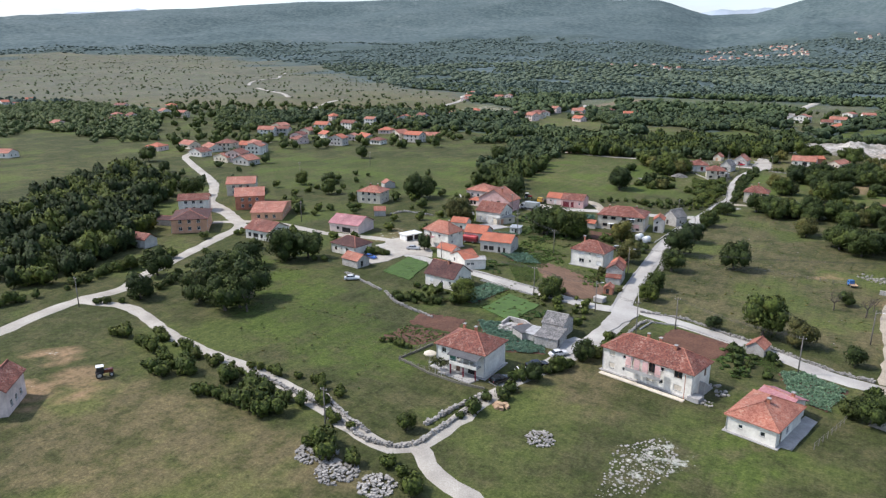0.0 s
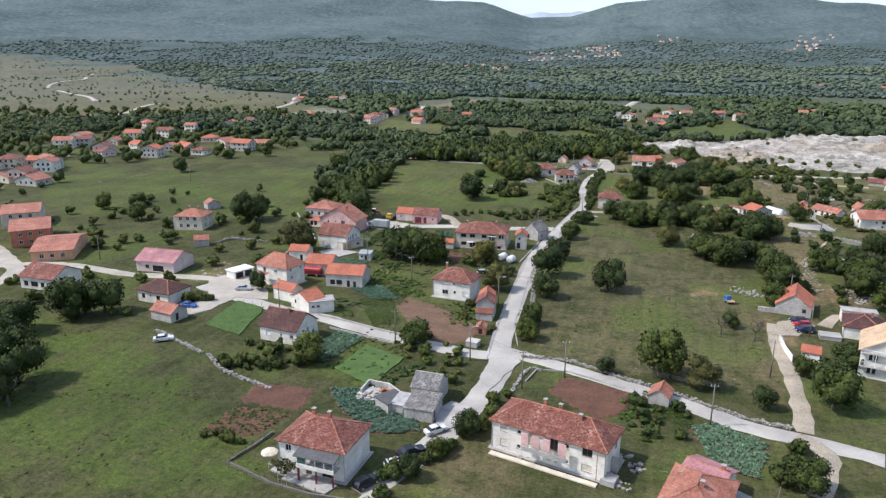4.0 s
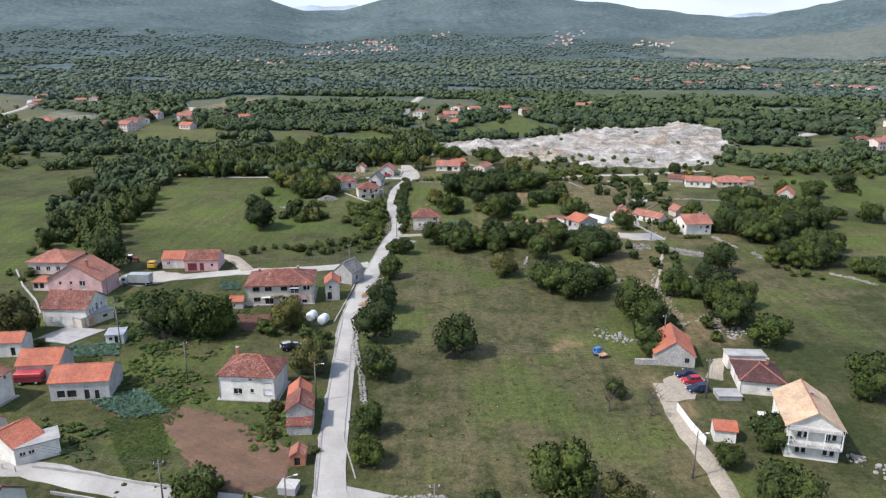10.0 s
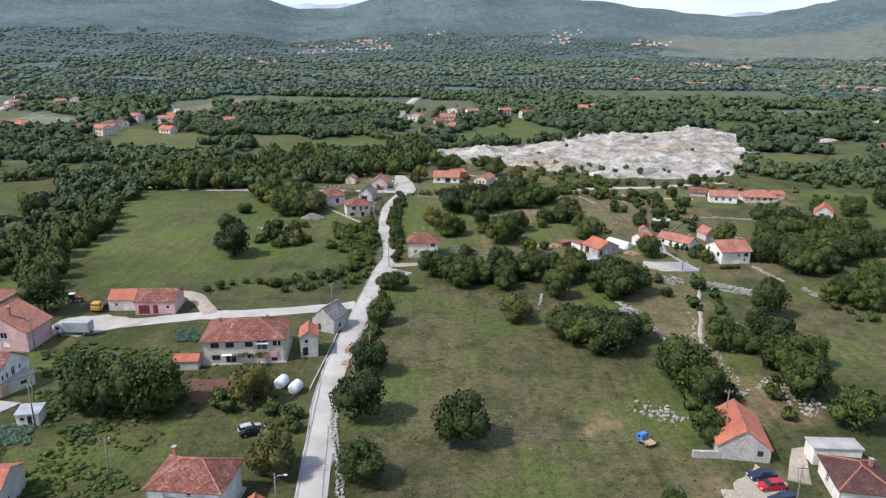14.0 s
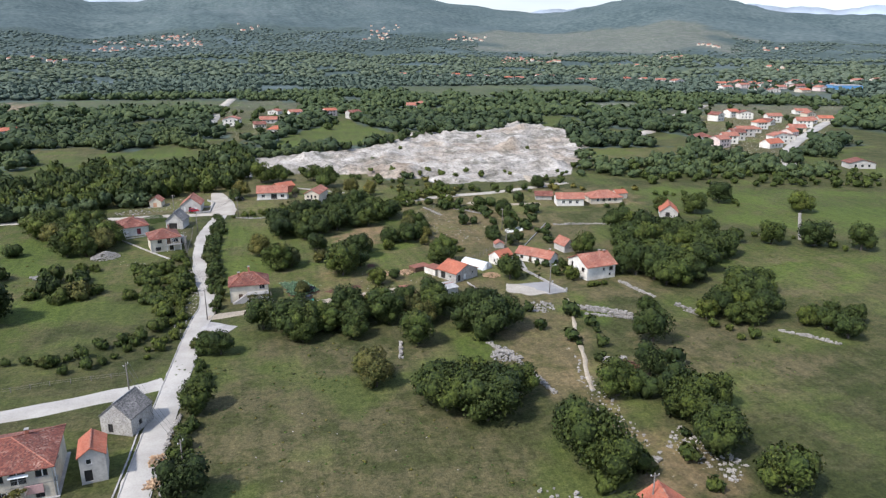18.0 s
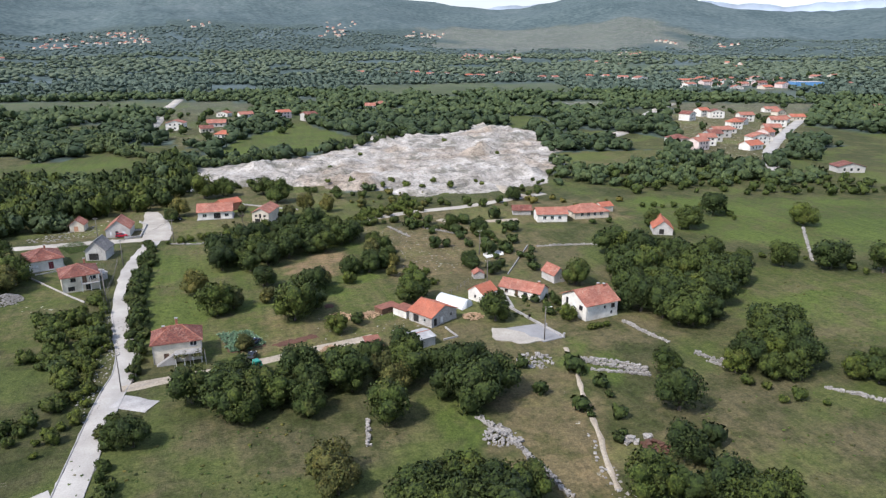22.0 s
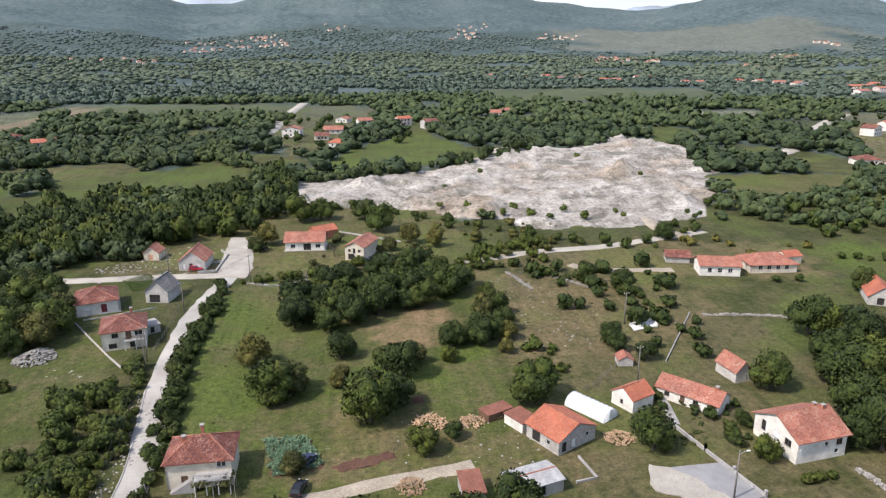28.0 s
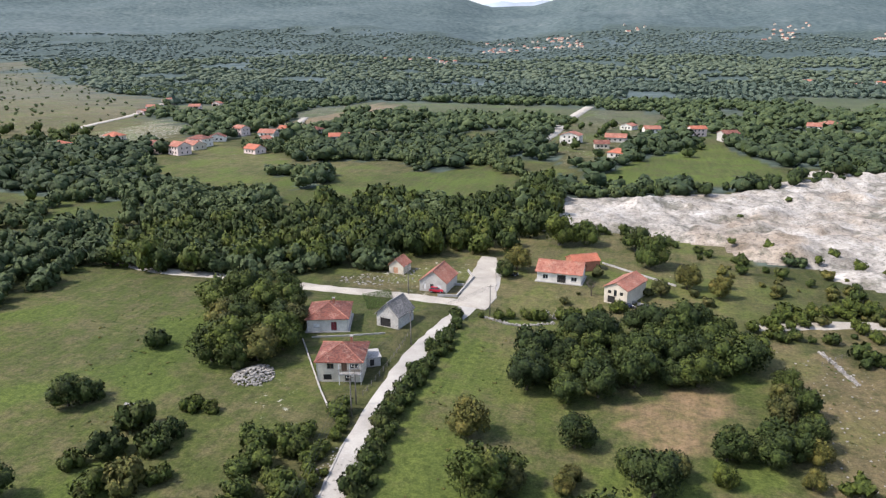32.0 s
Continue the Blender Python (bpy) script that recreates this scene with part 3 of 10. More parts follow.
c = mixed(nt, math_of(nt, "MULTIPLY", far, math_of(nt, "SUBTRACT", 1.0, math_of(nt, "MULTIPLY", math_of(nt, "ADD", sep.outputs[0], sep.outputs[1]), 0.9), True), True), c, hazed_hillc)
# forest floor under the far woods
# under the far woods: lit crowns, shaded gaps and bluish haze painted as canopy
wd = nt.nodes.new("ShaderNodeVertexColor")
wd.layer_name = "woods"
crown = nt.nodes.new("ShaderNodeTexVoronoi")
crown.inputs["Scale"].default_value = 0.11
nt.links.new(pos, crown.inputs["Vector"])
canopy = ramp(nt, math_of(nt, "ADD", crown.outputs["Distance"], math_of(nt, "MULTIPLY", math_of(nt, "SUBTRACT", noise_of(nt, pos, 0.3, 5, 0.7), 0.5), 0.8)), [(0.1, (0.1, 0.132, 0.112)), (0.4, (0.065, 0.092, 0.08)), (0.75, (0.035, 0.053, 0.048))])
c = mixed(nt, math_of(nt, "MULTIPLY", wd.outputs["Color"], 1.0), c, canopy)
# bare limestone on the far slopes
bare = ramp(nt, noise_of(nt, pos, 0.06, 8, 0.8), [(0.46, (0, 0, 0)), (0.56, (1, 1, 1))])
c = mixed(nt, math_of(nt, "MULTIPLY", math_of(nt, "MULTIPLY", bare, far), math_of(nt, "MULTIPLY", sep.outputs[2], 0.9), True), c, (0.24, 0.23, 0.21))

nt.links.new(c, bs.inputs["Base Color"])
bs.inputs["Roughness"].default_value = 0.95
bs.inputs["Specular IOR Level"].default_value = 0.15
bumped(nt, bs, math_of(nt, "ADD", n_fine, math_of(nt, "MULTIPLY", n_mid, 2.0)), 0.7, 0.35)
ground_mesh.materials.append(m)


# ---- roads ----
def smooth_line(pts, step=2.5):
    """A Catmull-Rom line through the points, sampled about every step metres."""
    p = [Vector(q) for q in pts]
    p = [2 * p[0] - p[1]] + p + [2 * p[-1] - p[-2]]
    out = []
    for i in range(1, len(p) - 2):
        n = max(1, int((p[i + 1] - p[i]).length / step))
        for k in range(n):
            t = k / n
            out.append(0.5 * (2 * p[i] + (p[i + 1] - p[i - 1]) * t + (2 * p[i - 1] - 5 * p[i] + 4 * p[i + 1] - p[i + 2]) * t * t + (3 * p[i] - p[i - 1] - 3 * p[i + 1] + p[i + 2]) * t ** 3))
    return out + [p[-2]]


def sides(line, i):
    a, b = line[max(i - 1, 0)], line[min(i + 1, len(line) - 1)]
    d = (b - a).normalized()
    return Vector((-d.y, d.x))


LAYER = [0.05]
WAY_POINTS = []


def road(name, pts, width, mat, label, lift=0.0, ragged=0.25):
    LAYER[0] += 0.004
    z = LAYER[0] + (lift if lift > 0.11 else 0)
    line = smooth_line(pts)
    WAY_POINTS.extend((q.x, q.y) for q in line[::2])
    v, f = [], []
    for i, q in enumerate(line):
        n = sides(line, i)
        for s in (1, -1):
            e = width / 2 + ragged * float(waves(q.x + 40 * s, q.y, 6, 21)) + 0.5 * ragged * float(waves(q.x, q.y + 90 * s, 2.5, 22))
            g = float(land(np.array(q.x), np.array(q.y))) if q.y > 700 else 0.0
            v.append((q.x + s * n.x * e, q.y + s * n.y * e, z + g))
        # skirt so that the road is a low bank, not a card
        for s in (1, -1):
            w = v[4 * i + (0 if s == 1 else 1)]
            v.append((w[0] + s * n.x * 0.25, w[1] + s * n.y * 0.25, w[2] - z - 0.02))
        if i:
            a, b = 4 * i - 4, 4 * i
            f += [(a, a + 1, b + 1, b), (a + 2, a, b, b + 2), (a + 1, a + 3, b + 3, b + 1)]
    return tagged(new(name, link_mesh(name, v, f, mat, True)), label, "road", kind="structure")


def sheet(name, poly, mat, label, category="yard", z=0.0, ragged=0.3):
    """A flat yard or pad with a slightly uneven outline and a thin edge."""
    LAYER[0] += 0.004
    z = LAYER[0]
    line = []
    n = len(poly)
    for i in range(n):
        a, b = Vector(poly[i]), Vector(poly[(i + 1) % n])
        k = max(1, int((b - a).length / 1.5))
        for j in range(k):
            q = a.lerp(b, j / k)
            line.append((q.x + ragged * float(waves(q.x, q.y, 5, 31)), q.y + ragged * float(waves(q.x, q.y, 5, 32))))
    v = [(x, y, z) for x, y in line] + [(x, y, -0.02) for x, y in line]
    k = len(line)
    f = [tuple(range(k))] + [(i, i + k, (i + 1) % k + k, (i + 1) % k) for i in range(k)]
    me = link_mesh(name, v, f, mat)
    bm = bmesh.new()
    bm.from_mesh(me)
    bmesh.ops.recalc_face_normals(bm, faces=bm.faces)
    if bm.faces[0].normal.z < 0:
        bmesh.ops.reverse_faces(bm, faces=bm.faces)
    bm.to_mesh(me)
    bm.free()
    return tagged(new(name, me), label, category, kind="structure")


MAIN = [(-46.3, 160.8), (-48.1, 171.8), (-49.5, 187.4), (-51.6, 213.9), (-53.0, 239.5), (-53.3, 271.9)][:-1] + [(-50.9, 282.4), (-49.0, 302.9), (-47.1, 322.4), (-51.3, 354.5), (-52.6, 384.4)][1:] + [(-51.1, 358.6), (-52.2, 382.4), (-50.9, 403.7), (-48.2, 419.1), (-45.7, 432.8), (-48.4, 449.7), (-52.3, 460.9)][2:]
road("road", MAIN, 4.4, M_ROAD, "pale grey gravel-topped village road")
road("road", [(-54.7, 109.6), (-52.0, 116.4), (-49.7, 122.9), (-47.7, 131.9), (-46.1, 140.8), (-44.9, 151.5), (-44.9, 160.3), (-45.5, 166.8)], 4.6, M_ROAD, "pale village lane leading to the crossroads", 0.064)
road("road", [(-52.1, 111.6), (-53.9, 104.6), (-54.6, 93.3), (-55.7, 84.1), (-59.4, 81.3), (-65.8, 82.1), (-74.2, 84.8), (-85.2, 88.0), (-99.8, 90.6), (-110.6, 91.4), (-128.2, 93.8), (-152.6, 100.3), (-163.1, 98.7), (-170.0, 96.8)], 3.0, M_GRAVEL, "narrow white gravel lane between fields", 0.068)
road("road", [(-56.6, 84.6), (-49.1, 78.8), (-42.0, 76.6), (-32.8, 70.9)], 2.8, M_GRAVEL, "narrow white gravel lane between fields", 0.072)
road("road", [(-163.5, 66.6), (-166.3, 76.4), (-169.4, 87.6), (-170.5, 98.8), (-168.8, 108.4), (-175.1, 121.4), (-183.2, 142.8), (-190.9, 163.9), (-196.8, 177.3), (-217.6, 190.7), (-235.6, 199.1), (-256.8, 207.9)], 4.2, M_GRAVEL, "white gravel road along a dark wood", 0.076)
road("road", [(-195.7, 177.3), (-216.2, 188.4), (-235.7, 197.0), (-276.0, 233.8), (-331.0, 267.4), (-365.7, 290.0), (-380.0, 313.5), (-384.9, 339.4), (-371.8, 370.7)], 4.0, M_GRAVEL, "white gravel road up to the old village", 0.08)
road("road", [(-47.3, 166.2), (-32.5, 161.4), (-20.9, 157.1), (-10.5, 153.2), (1.5, 147.4), (9.2, 146.0), (20.8, 143.2)], 3.8, M_ROAD, "pale lane between dry stone walls", 0.084)
road("road", [(-44.9, 163.1), (-53.4, 162.1), (-61.5, 163.5), (-79.2, 167.1), (-94.5, 171.7), (-107.0, 173.6), (-121.8, 177.9), (-135.6, 182.8)], 4.0, M_ROAD, "pale village lane past gardens", 0.088)
road("road", [(-125.4, 189.8), (-144.8, 188.0), (-161.9, 184.8), (-182.2, 186.6), (-197.3, 184.4), (-209.6, 175.7)], 3.4, M_GRAVEL, "white gravel village lane", 0.092)
road("road", [(11.5, 200.8), (10.6, 184.4), (11.3, 171.3), (10.7, 156.6), (10.1, 148.3)], 2.7, M_TRACK, "rutted pale dirt track", 0.07)
road("road", [(8.5, 146.7), (12.4, 142.6), (8.8, 129.0)], 3.0, M_TRACK, "rutted pale dirt track", 0.074)
road("road", [(-52.9, 277.8), (-59.3, 275.7), (-73.5, 272.4), (-90.3, 269.8), (-109.3, 263.7), (-123.8, 259.5), (-133.6, 255.4)], 4.6, M_ROAD, "pale lane to the pink houses", 0.066)
road("road", [(-87.7, 271.0), (-91.5, 277.4), (-95.9, 283.7), (-100.9, 286.2), (-105.2, 282.9)], 3.6, M_TRACK, "sandy loop behind the pink shed", 0.072)
road("road", [(-45.4, 420.4), (-58.3, 421.6), (-71.5, 422.4), (-91.3, 422.4), (-111.2, 425.1), (-126.3, 424.3), (-144.2, 424.7), (-166.4, 430.5)], 4.2, M_GRAVEL, "white gravel road at the wood's edge", 0.07)
road("road", [(18.8, 422.8), (42.7, 430.4), (65.9, 432.8), (82.8, 437.7), (107.8, 445.8)], 4.0, M_GRAVEL, "white gravel lane below the quarry", 0.07)
road("road", [(50.3, 416.1), (54.4, 411.9), (64.0, 409.0), (78.3, 407.1)], 3.0, M_TRACK, "pale dirt track to the red-roofed houses", 0.075)
road("road", [(-46.9, 310.8), (-37.7, 312.3), (-24.3, 313.7), (-15.3, 316.0), (-4.6, 318.2), (4.2, 319.6)], 2.6, M_TRACK, "dirt track past the garden", 0.07)
road("road", [(-47.1, 306.0), (-40.7, 301.9)], 4.0, M_CONC, "short concrete ramp off the road", 0.09)
road("road", [(-72.9, 740.1), (-69.9, 791.1), (-68.1, 891.9), (-61.0, 1021.7)], 9.0, M_GRAVEL, "white road climbing to the far hamlet", 0.3, 0.8)
FAR_WAYS = [
    [(-410, 630), (-430, 690), (-452, 745), (-475, 825), (-500, 880), (-532, 938), (-542, 986)],
    [(-1084, 1030), (-1150, 1100), (-1168, 1150), (-1165, 1200), (-1250, 1290), (-1335, 1400)],
    [(-1006, 977), (-909, 917), (-830, 860), (-745, 786)],
    [(-556, 618), (-586, 674), (-626, 740), (-644, 785)],
    [(-282, 750), (-286, 793), (-304, 845)],
]
for way in FAR_WAYS:
    road("road", way, 6.0, M_GRAVEL, "white gravel track across the dry plain", 0.3, 0.8)
road("road", [(-40.0, 496.0), (-39.9, 531.8), (-38.9, 556.8)], 6.0, M_GRAVEL, "white road beside the quarry", 0.2, 0.5)
road("road", [(178.5, 599.0), (209.6, 600.9), (240.2, 603.6), (299.4, 670.8), (359.0, 735.5), (427.4, 801.5)], 8.0, M_GRAVEL, "white road past the quarry to the town", 0.3, 0.8)
road("road", [(242.2, 456.5), (289.6, 512.2), (374.0, 587.3), (466.7, 663.2)], 7.0, M_ROAD, "pale street beside the terraced houses", 0.25, 0.4)
road("road", [(143.8, 505.9), (116.6, 486.4), (100.0, 474.9), (94.0, 452.2), (98.9, 437.9)], 5.0, M_TRACK, "ochre haul track below the quarry", 0.2, 0.5)
road("road", [(40.7, 326.5), (42.0, 333.3), (42.5, 338.4)], 1.4, M_CONC, "narrow concrete garden path", 0.1, 0.02)
road("footpath", [(42.5, 301.0), (39.0, 290.0), (35.4, 280.5), (32.3, 270.1), (28.8, 261.3), (26.6, 253.9)], 0.45, M_TRACK, "worn pale footpath across the meadow", 0.1, 0.22)
sheet("yard", [(-137.0, 187.5), (-133.0, 198.0), (-126.0, 195.0), (-115.6, 184.0), (-112.0, 178.5), (-121.2, 176.8), (-121.6, 167.5), (-124.4, 162.0), (-128.5, 165.0), (-129.0, 176.3)], M_GRAVEL, "white gravel yard between houses")
sheet("yard", [(33.9, 314.7), (42.5, 314.8), (44.6, 305.9), (39.3, 305.1), (36.3, 310.0)], M_ASPH, "grey concrete turning pad", ragged=0.05)
sheet("yard", [(29.5, 309.6), (30.6, 315.8), (34.2, 315.2), (37.0, 310.6), (39.6, 305.8), (34.4, 305.6)], M_GRAVEL, "white gravel apron beside the turning pad", ragged=0.5)
sheet("yard", [(-121.9, 220.7), (-118.2, 228.1), (-108.3, 226.5), (-112.7, 218.5)], M_CONC, "pale concrete forecourt", ragged=0.05)
sheet("yard", [(-123.5, 258.8), (-121.2, 268.1), (-112.0, 270.0), (-100.4, 265.9), (-113.1, 256.9)], M_GRAVEL, "gravel lorry yard", z=0.06)
sheet("yard", [(12.4, 202.0), (18.1, 207.1), (20.6, 202.0), (15.9, 194.4), (10.6, 193.0)], M_TRACK, "pale gravel parking spot")
sheet("yard", [(21.2, 203.3), (26.0, 211.7), (28.4, 212.2), (24.2, 202.0)], M_TRACK, "gravel path between garden beds", ragged=0.05)
sheet("yard", [(-51.8, 421.0), (-53.5, 444.8), (-54.2, 462.1), (-49.3, 461.3), (-42.6, 427.0), (-43.3, 417.4)], M_GRAVEL, "white gravel junction")
sheet("yard", [(-47.9, 151.7), (-47.8, 166.0), (-44.9, 167.0), (-41.6, 161.3), (-43.6, 152.0), (-45.0, 144.1)], M_ROAD, "wide pale crossroads", z=0.1)

# ---- quarry: a heaped white sheet ----
QUARRY = [(-42.4, 549.1), (0.1, 562.9), (41.8, 585.8), (89.6, 652.7), (125.8, 634.5), (170.1, 683.8), (191.4, 626.1), (142.1, 497.9), (100.1, 463.9), (88.0, 456.0), (60.0, 460.0), (36.0, 480.0), (15.4, 495.7), (-37.8, 513.0)]
qx = np.arange(min(p[0] for p in QUARRY) - 4, max(p[0] for p in QUARRY) + 6, 1.7)
qy = np.arange(min(p[1] for p in QUARRY) - 4, max(p[1] for p in QUARRY) + 6, 1.7)
QX, QY = np.meshgrid(qx, qy)
kin = inside(QUARRY, QX + 6 * waves(QX, QY, 30, 41), QY + 6 * waves(QX, QY, 30, 42))
soft = kin.astype(float)
for _ in range(5):
    q = np.pad(soft, 1)
    soft = (q[1:-1, 1:-1] * 2 + q[:-2, 1:-1] + q[2:, 1:-1] + q[1:-1, :-2] + q[1:-1, 2:]) / 6
# tipped mounds, benches and loose rubble
hq = 2.0 * np.maximum(waves(QX * 0.7, QY, 30, 43), -0.1) ** 2 + 0.9 * np.round(1.3 * waves(QX * 0.5, QY, 70, 47)).clip(-1, 2) + 1.5 * np.abs(waves(QX * 0.8, QY, 17, 44)) + 0.8 * np.abs(waves(QX, QY, 7.5, 45)) + rng.uniform(-0.3, 0.5, QX.shape) * rng.uniform(0, 1.2, QX.shape) + 0.8
back = np.clip((QY - 640) / 120, 0, 1) * np.clip((QX - 60) / 80, 0, 1)
hq = hq * (0.7 + 0.9 * back) + 3.2 * back * (1 + 0.6 * waves(QX, QY, 40, 48))
hq = np.where(soft > 0.02, hq * np.clip(soft * 1.6 - 0.3, 0, 1) + 0.12, -0.3)
qi = np.arange(QX.size).reshape(QX.shape)
qf = np.stack([qi[:-1, :-1], qi[:-1, 1:], qi[1:, 1:], qi[1:, :-1]], -1).reshape(-1, 4)
keep = (soft.ravel()[qf].max(1) > 0.02)
quarry_mesh = link_mesh("quarry", np.stack([QX.ravel(), QY.ravel(), hq.ravel()], 1).tolist(), qf[keep].tolist(), [], True)
m, nt, bs = nodes_of("quarry_stone")
pos = nt.nodes.new("ShaderNodeNewGeometry").outputs["Position"]
a, b, mid = noise_of(nt, pos, 0.7, 9, 0.75), noise_of(nt, pos, 0.016, 6, 0.65), noise_of(nt, pos, 0.07, 8, 0.72)
c = ramp(nt, mid, [(0.36, (0.15, 0.136, 0.11)), (0.45, (0.285, 0.261, 0.222)), (0.55, (0.39, 0.362, 0.315)), (0.68, (0.57, 0.54, 0.485))])
c = mixed(nt, ramp(nt, b, [(0.5, (0, 0, 0)), (0.6, (0.65, 0.65, 0.65))]), c, ramp(nt, mid, [(0.36, (0.15, 0.11, 0.07)), (0.66, (0.42, 0.33, 0.235))]))
c = mixed(nt, ramp(nt, noise_of(nt, pos, 0.045, 8, 0.75), [(0.53, (0, 0, 0)), (0.6, (0.75, 0.75, 0.75))]), c, (0.11, 0.106, 0.076))
c = mixed(nt, 1.0, c, ramp(nt, a, [(0.38, (0.42, 0.42, 0.42)), (0.47, (0.92, 0.92, 0.92)), (0.62, (1.2, 1.2, 1.2))]), "MULTIPLY")
nt.links.new(c, bs.inputs["Base Color"])
bs.inputs["Roughness"].default_value = 0.95
bumped(nt, bs, a, 0.8, 0.6)
quarry_mesh.materials.append(m)
# grass-grown and forest cover of the far ground follows the woods planted below
def wooded(x, y, r1, seed):
    return waves(x, y, 0.2 * r1 + 40, seed + 1) + 0.8 * waves(x, y, 0.08 * r1 + 20, seed + 2)


gr = np.hypot(gx + 20, gy - 130)
wood = ((gr > 330) & (gr < 950) & (gy > 470 + 0.12 * np.abs(gx)) & (wooded(gx, gy, 950, 500) > -0.65)) | ((gr > 950) & (gr < 1700) & (wooded(gx, gy, 1700, 520) > -0.9)) | ((gr > 1700) & (gr < 2900) & (wooded(gx, gy, 2900, 540) > -0.7))
for f in FIELDS:
    if f[1] + f[2] + f[3] > 0.3:
        wood &= ~inside(f[0], wx, wy)
wood &= ~inside(QUARRY, gx, gy)
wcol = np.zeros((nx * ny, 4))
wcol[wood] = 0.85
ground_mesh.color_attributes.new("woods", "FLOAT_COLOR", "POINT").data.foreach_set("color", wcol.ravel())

# mountains behind the gaps of the skyline, blue haze painted into their base colour
mv, mf = [], []
az_list = np.arange(-60, 62, 0.5)
for i, az in enumerate(az_list):
    a = radians(az)
    crest = (305 if az < 3 else 262) + 14 * math.sin(az * 0.55) + 7 * math.sin(az * 1.7 + 1) + 3 * math.sin(az * 4.1)
    for rr, zz in ((4480, 0), (4560, crest * 0.7), (4620, crest), (4680, 0)):
        mv.append((-20 + rr * math.sin(a), 130 + rr * math.cos(a), zz))
    if i:
        for k in range(3):
            mf.append((4 * i - 4 + k, 4 * i + k, 4 * i + k + 1, 4 * i - 3 + k))
M_RANGE = surface("hazed_mountain", [(0.34, 0.41, 0.48), (0.4, 0.47, 0.55)], 0.02, 0.004, 0.95, 0.5, world_space=True)
tagged(new("backdrop", link_mesh("backdrop", mv, mf, M_RANGE, True)), "mountain range on the horizon, its haze painted blue-grey", "mountains", kind="structure")
tagged(new("quarry", quarry_mesh), "heaped white limestone quarry floor with ochre streaks", "quarry", kind="structure")


# ---- houses ----
WINDOW_CACHE = {}


def box_data(bm, x0, x1, y0, y1, z0, z1, m=None):
    vs = [bm.verts.new((x, y, z)) for z in (z0, z1) for x, y in ((x0, y0), (x1, y0), (x1, y1), (x0, y1))]
    if m is not None:
        for v in vs:
            v.co = m @ v.co
    for q in ((3, 2, 1, 0), (4, 5, 6, 7), (0, 1, 5, 4), (1, 2, 6, 5), (2, 3, 7, 6), (3, 0, 4, 7)):
        bm.faces.new([vs[i] for i in q])


def done(bm, name, mat, bevel=0.0, smooth=False):
    if bevel:
        bmesh.ops.bevel(bm, geom=bm.edges[:], offset=bevel, segments=1, affect="EDGES")
    bmesh.ops.recalc_face_normals(bm, faces=bm.faces)
    me = bpy.data.meshes.new(name)
    bm.to_mesh(me)
    bm.free()
    for mm in (mat if isinstance(mat, (list, tuple)) else [mat]):
        me.materials.append(mm)
    if smooth:
        me.polygons.foreach_set("use_smooth", [True] * len(me.polygons))
    return me


def boxes(name, mat, dims, bevel=0.0):
    bm = bmesh.new()
    for d in dims:
        box_data(bm, *d)
    return done(bm, name, mat, bevel)


def facade(bm, m, width, height, holes, depth=0.16):
    """A wall face in the plane y = 0 of m, its foot from x = 0 to width, with recessed openings (x, z, w, h)."""
    us = sorted({0.0, width, *[c for x, z, w, h in holes for c in (x, x + w)]})
    zs = sorted({0.0, height, *[c for x, z, w, h in holes for c in (z, z + h)]})

    def quad(*pts):
        bm.faces.new([bm.verts.new(m @ Vector(p)) for p in pts])
    for a, b in zip(us, us[1:]):
        for c, d in zip(zs, zs[1:]):
            u, z = (a + b) / 2, (c + d) / 2
            if not any(x < u < x + w and y < z < y + h for x, y, w, h in holes):
                quad((a, 0, c), (b, 0, c), (b, 0, d), (a, 0, d))
    for x, z, w, h in holes:
        quad((x, 0, z), (x, depth, z), (x, depth, z + h), (x, 0, z + h))
        quad((x + w, 0, z), (x + w, 0, z + h), (x + w, depth, z + h), (x + w, depth, z))
        quad((x, 0, z + h), (x, depth, z + h), (x + w, depth, z + h), (x + w, 0, z + h))
        quad((x, 0, z), (x + w, 0, z), (x + w, depth, z), (x, depth, z))


def ring_frame(bm, w, h, t, y0, y1):
    """A closed rectangular frame of bar width t between y0 and y1, in one piece."""
    o = [(0, 0), (w, 0), (w, h), (0, h)]
    i = [(t, t), (w - t, t), (w - t, h - t), (t, h - t)]
    V = {(k, y): [bm.verts.new((x, y, z)) for x, z in r] for k, r in (("o", o), ("i", i)) for y in (y0, y1)}
    for k in range(4):
        j = (k + 1) % 4
        bm.faces.new((V["o", y0][k], V["o", y0][j], V["i", y0][j], V["i", y0][k]))
        bm.faces.new((V["o", y1][j], V["o", y1][k], V["i", y1][k], V["i", y1][j]))
        bm.faces.new((V["o", y0][j], V["o", y0][k], V["o", y1][k], V["o", y1][j]))
        bm.faces.new((V["i", y0][k], V["i", y0][j], V["i", y1][j], V["i", y1][k]))


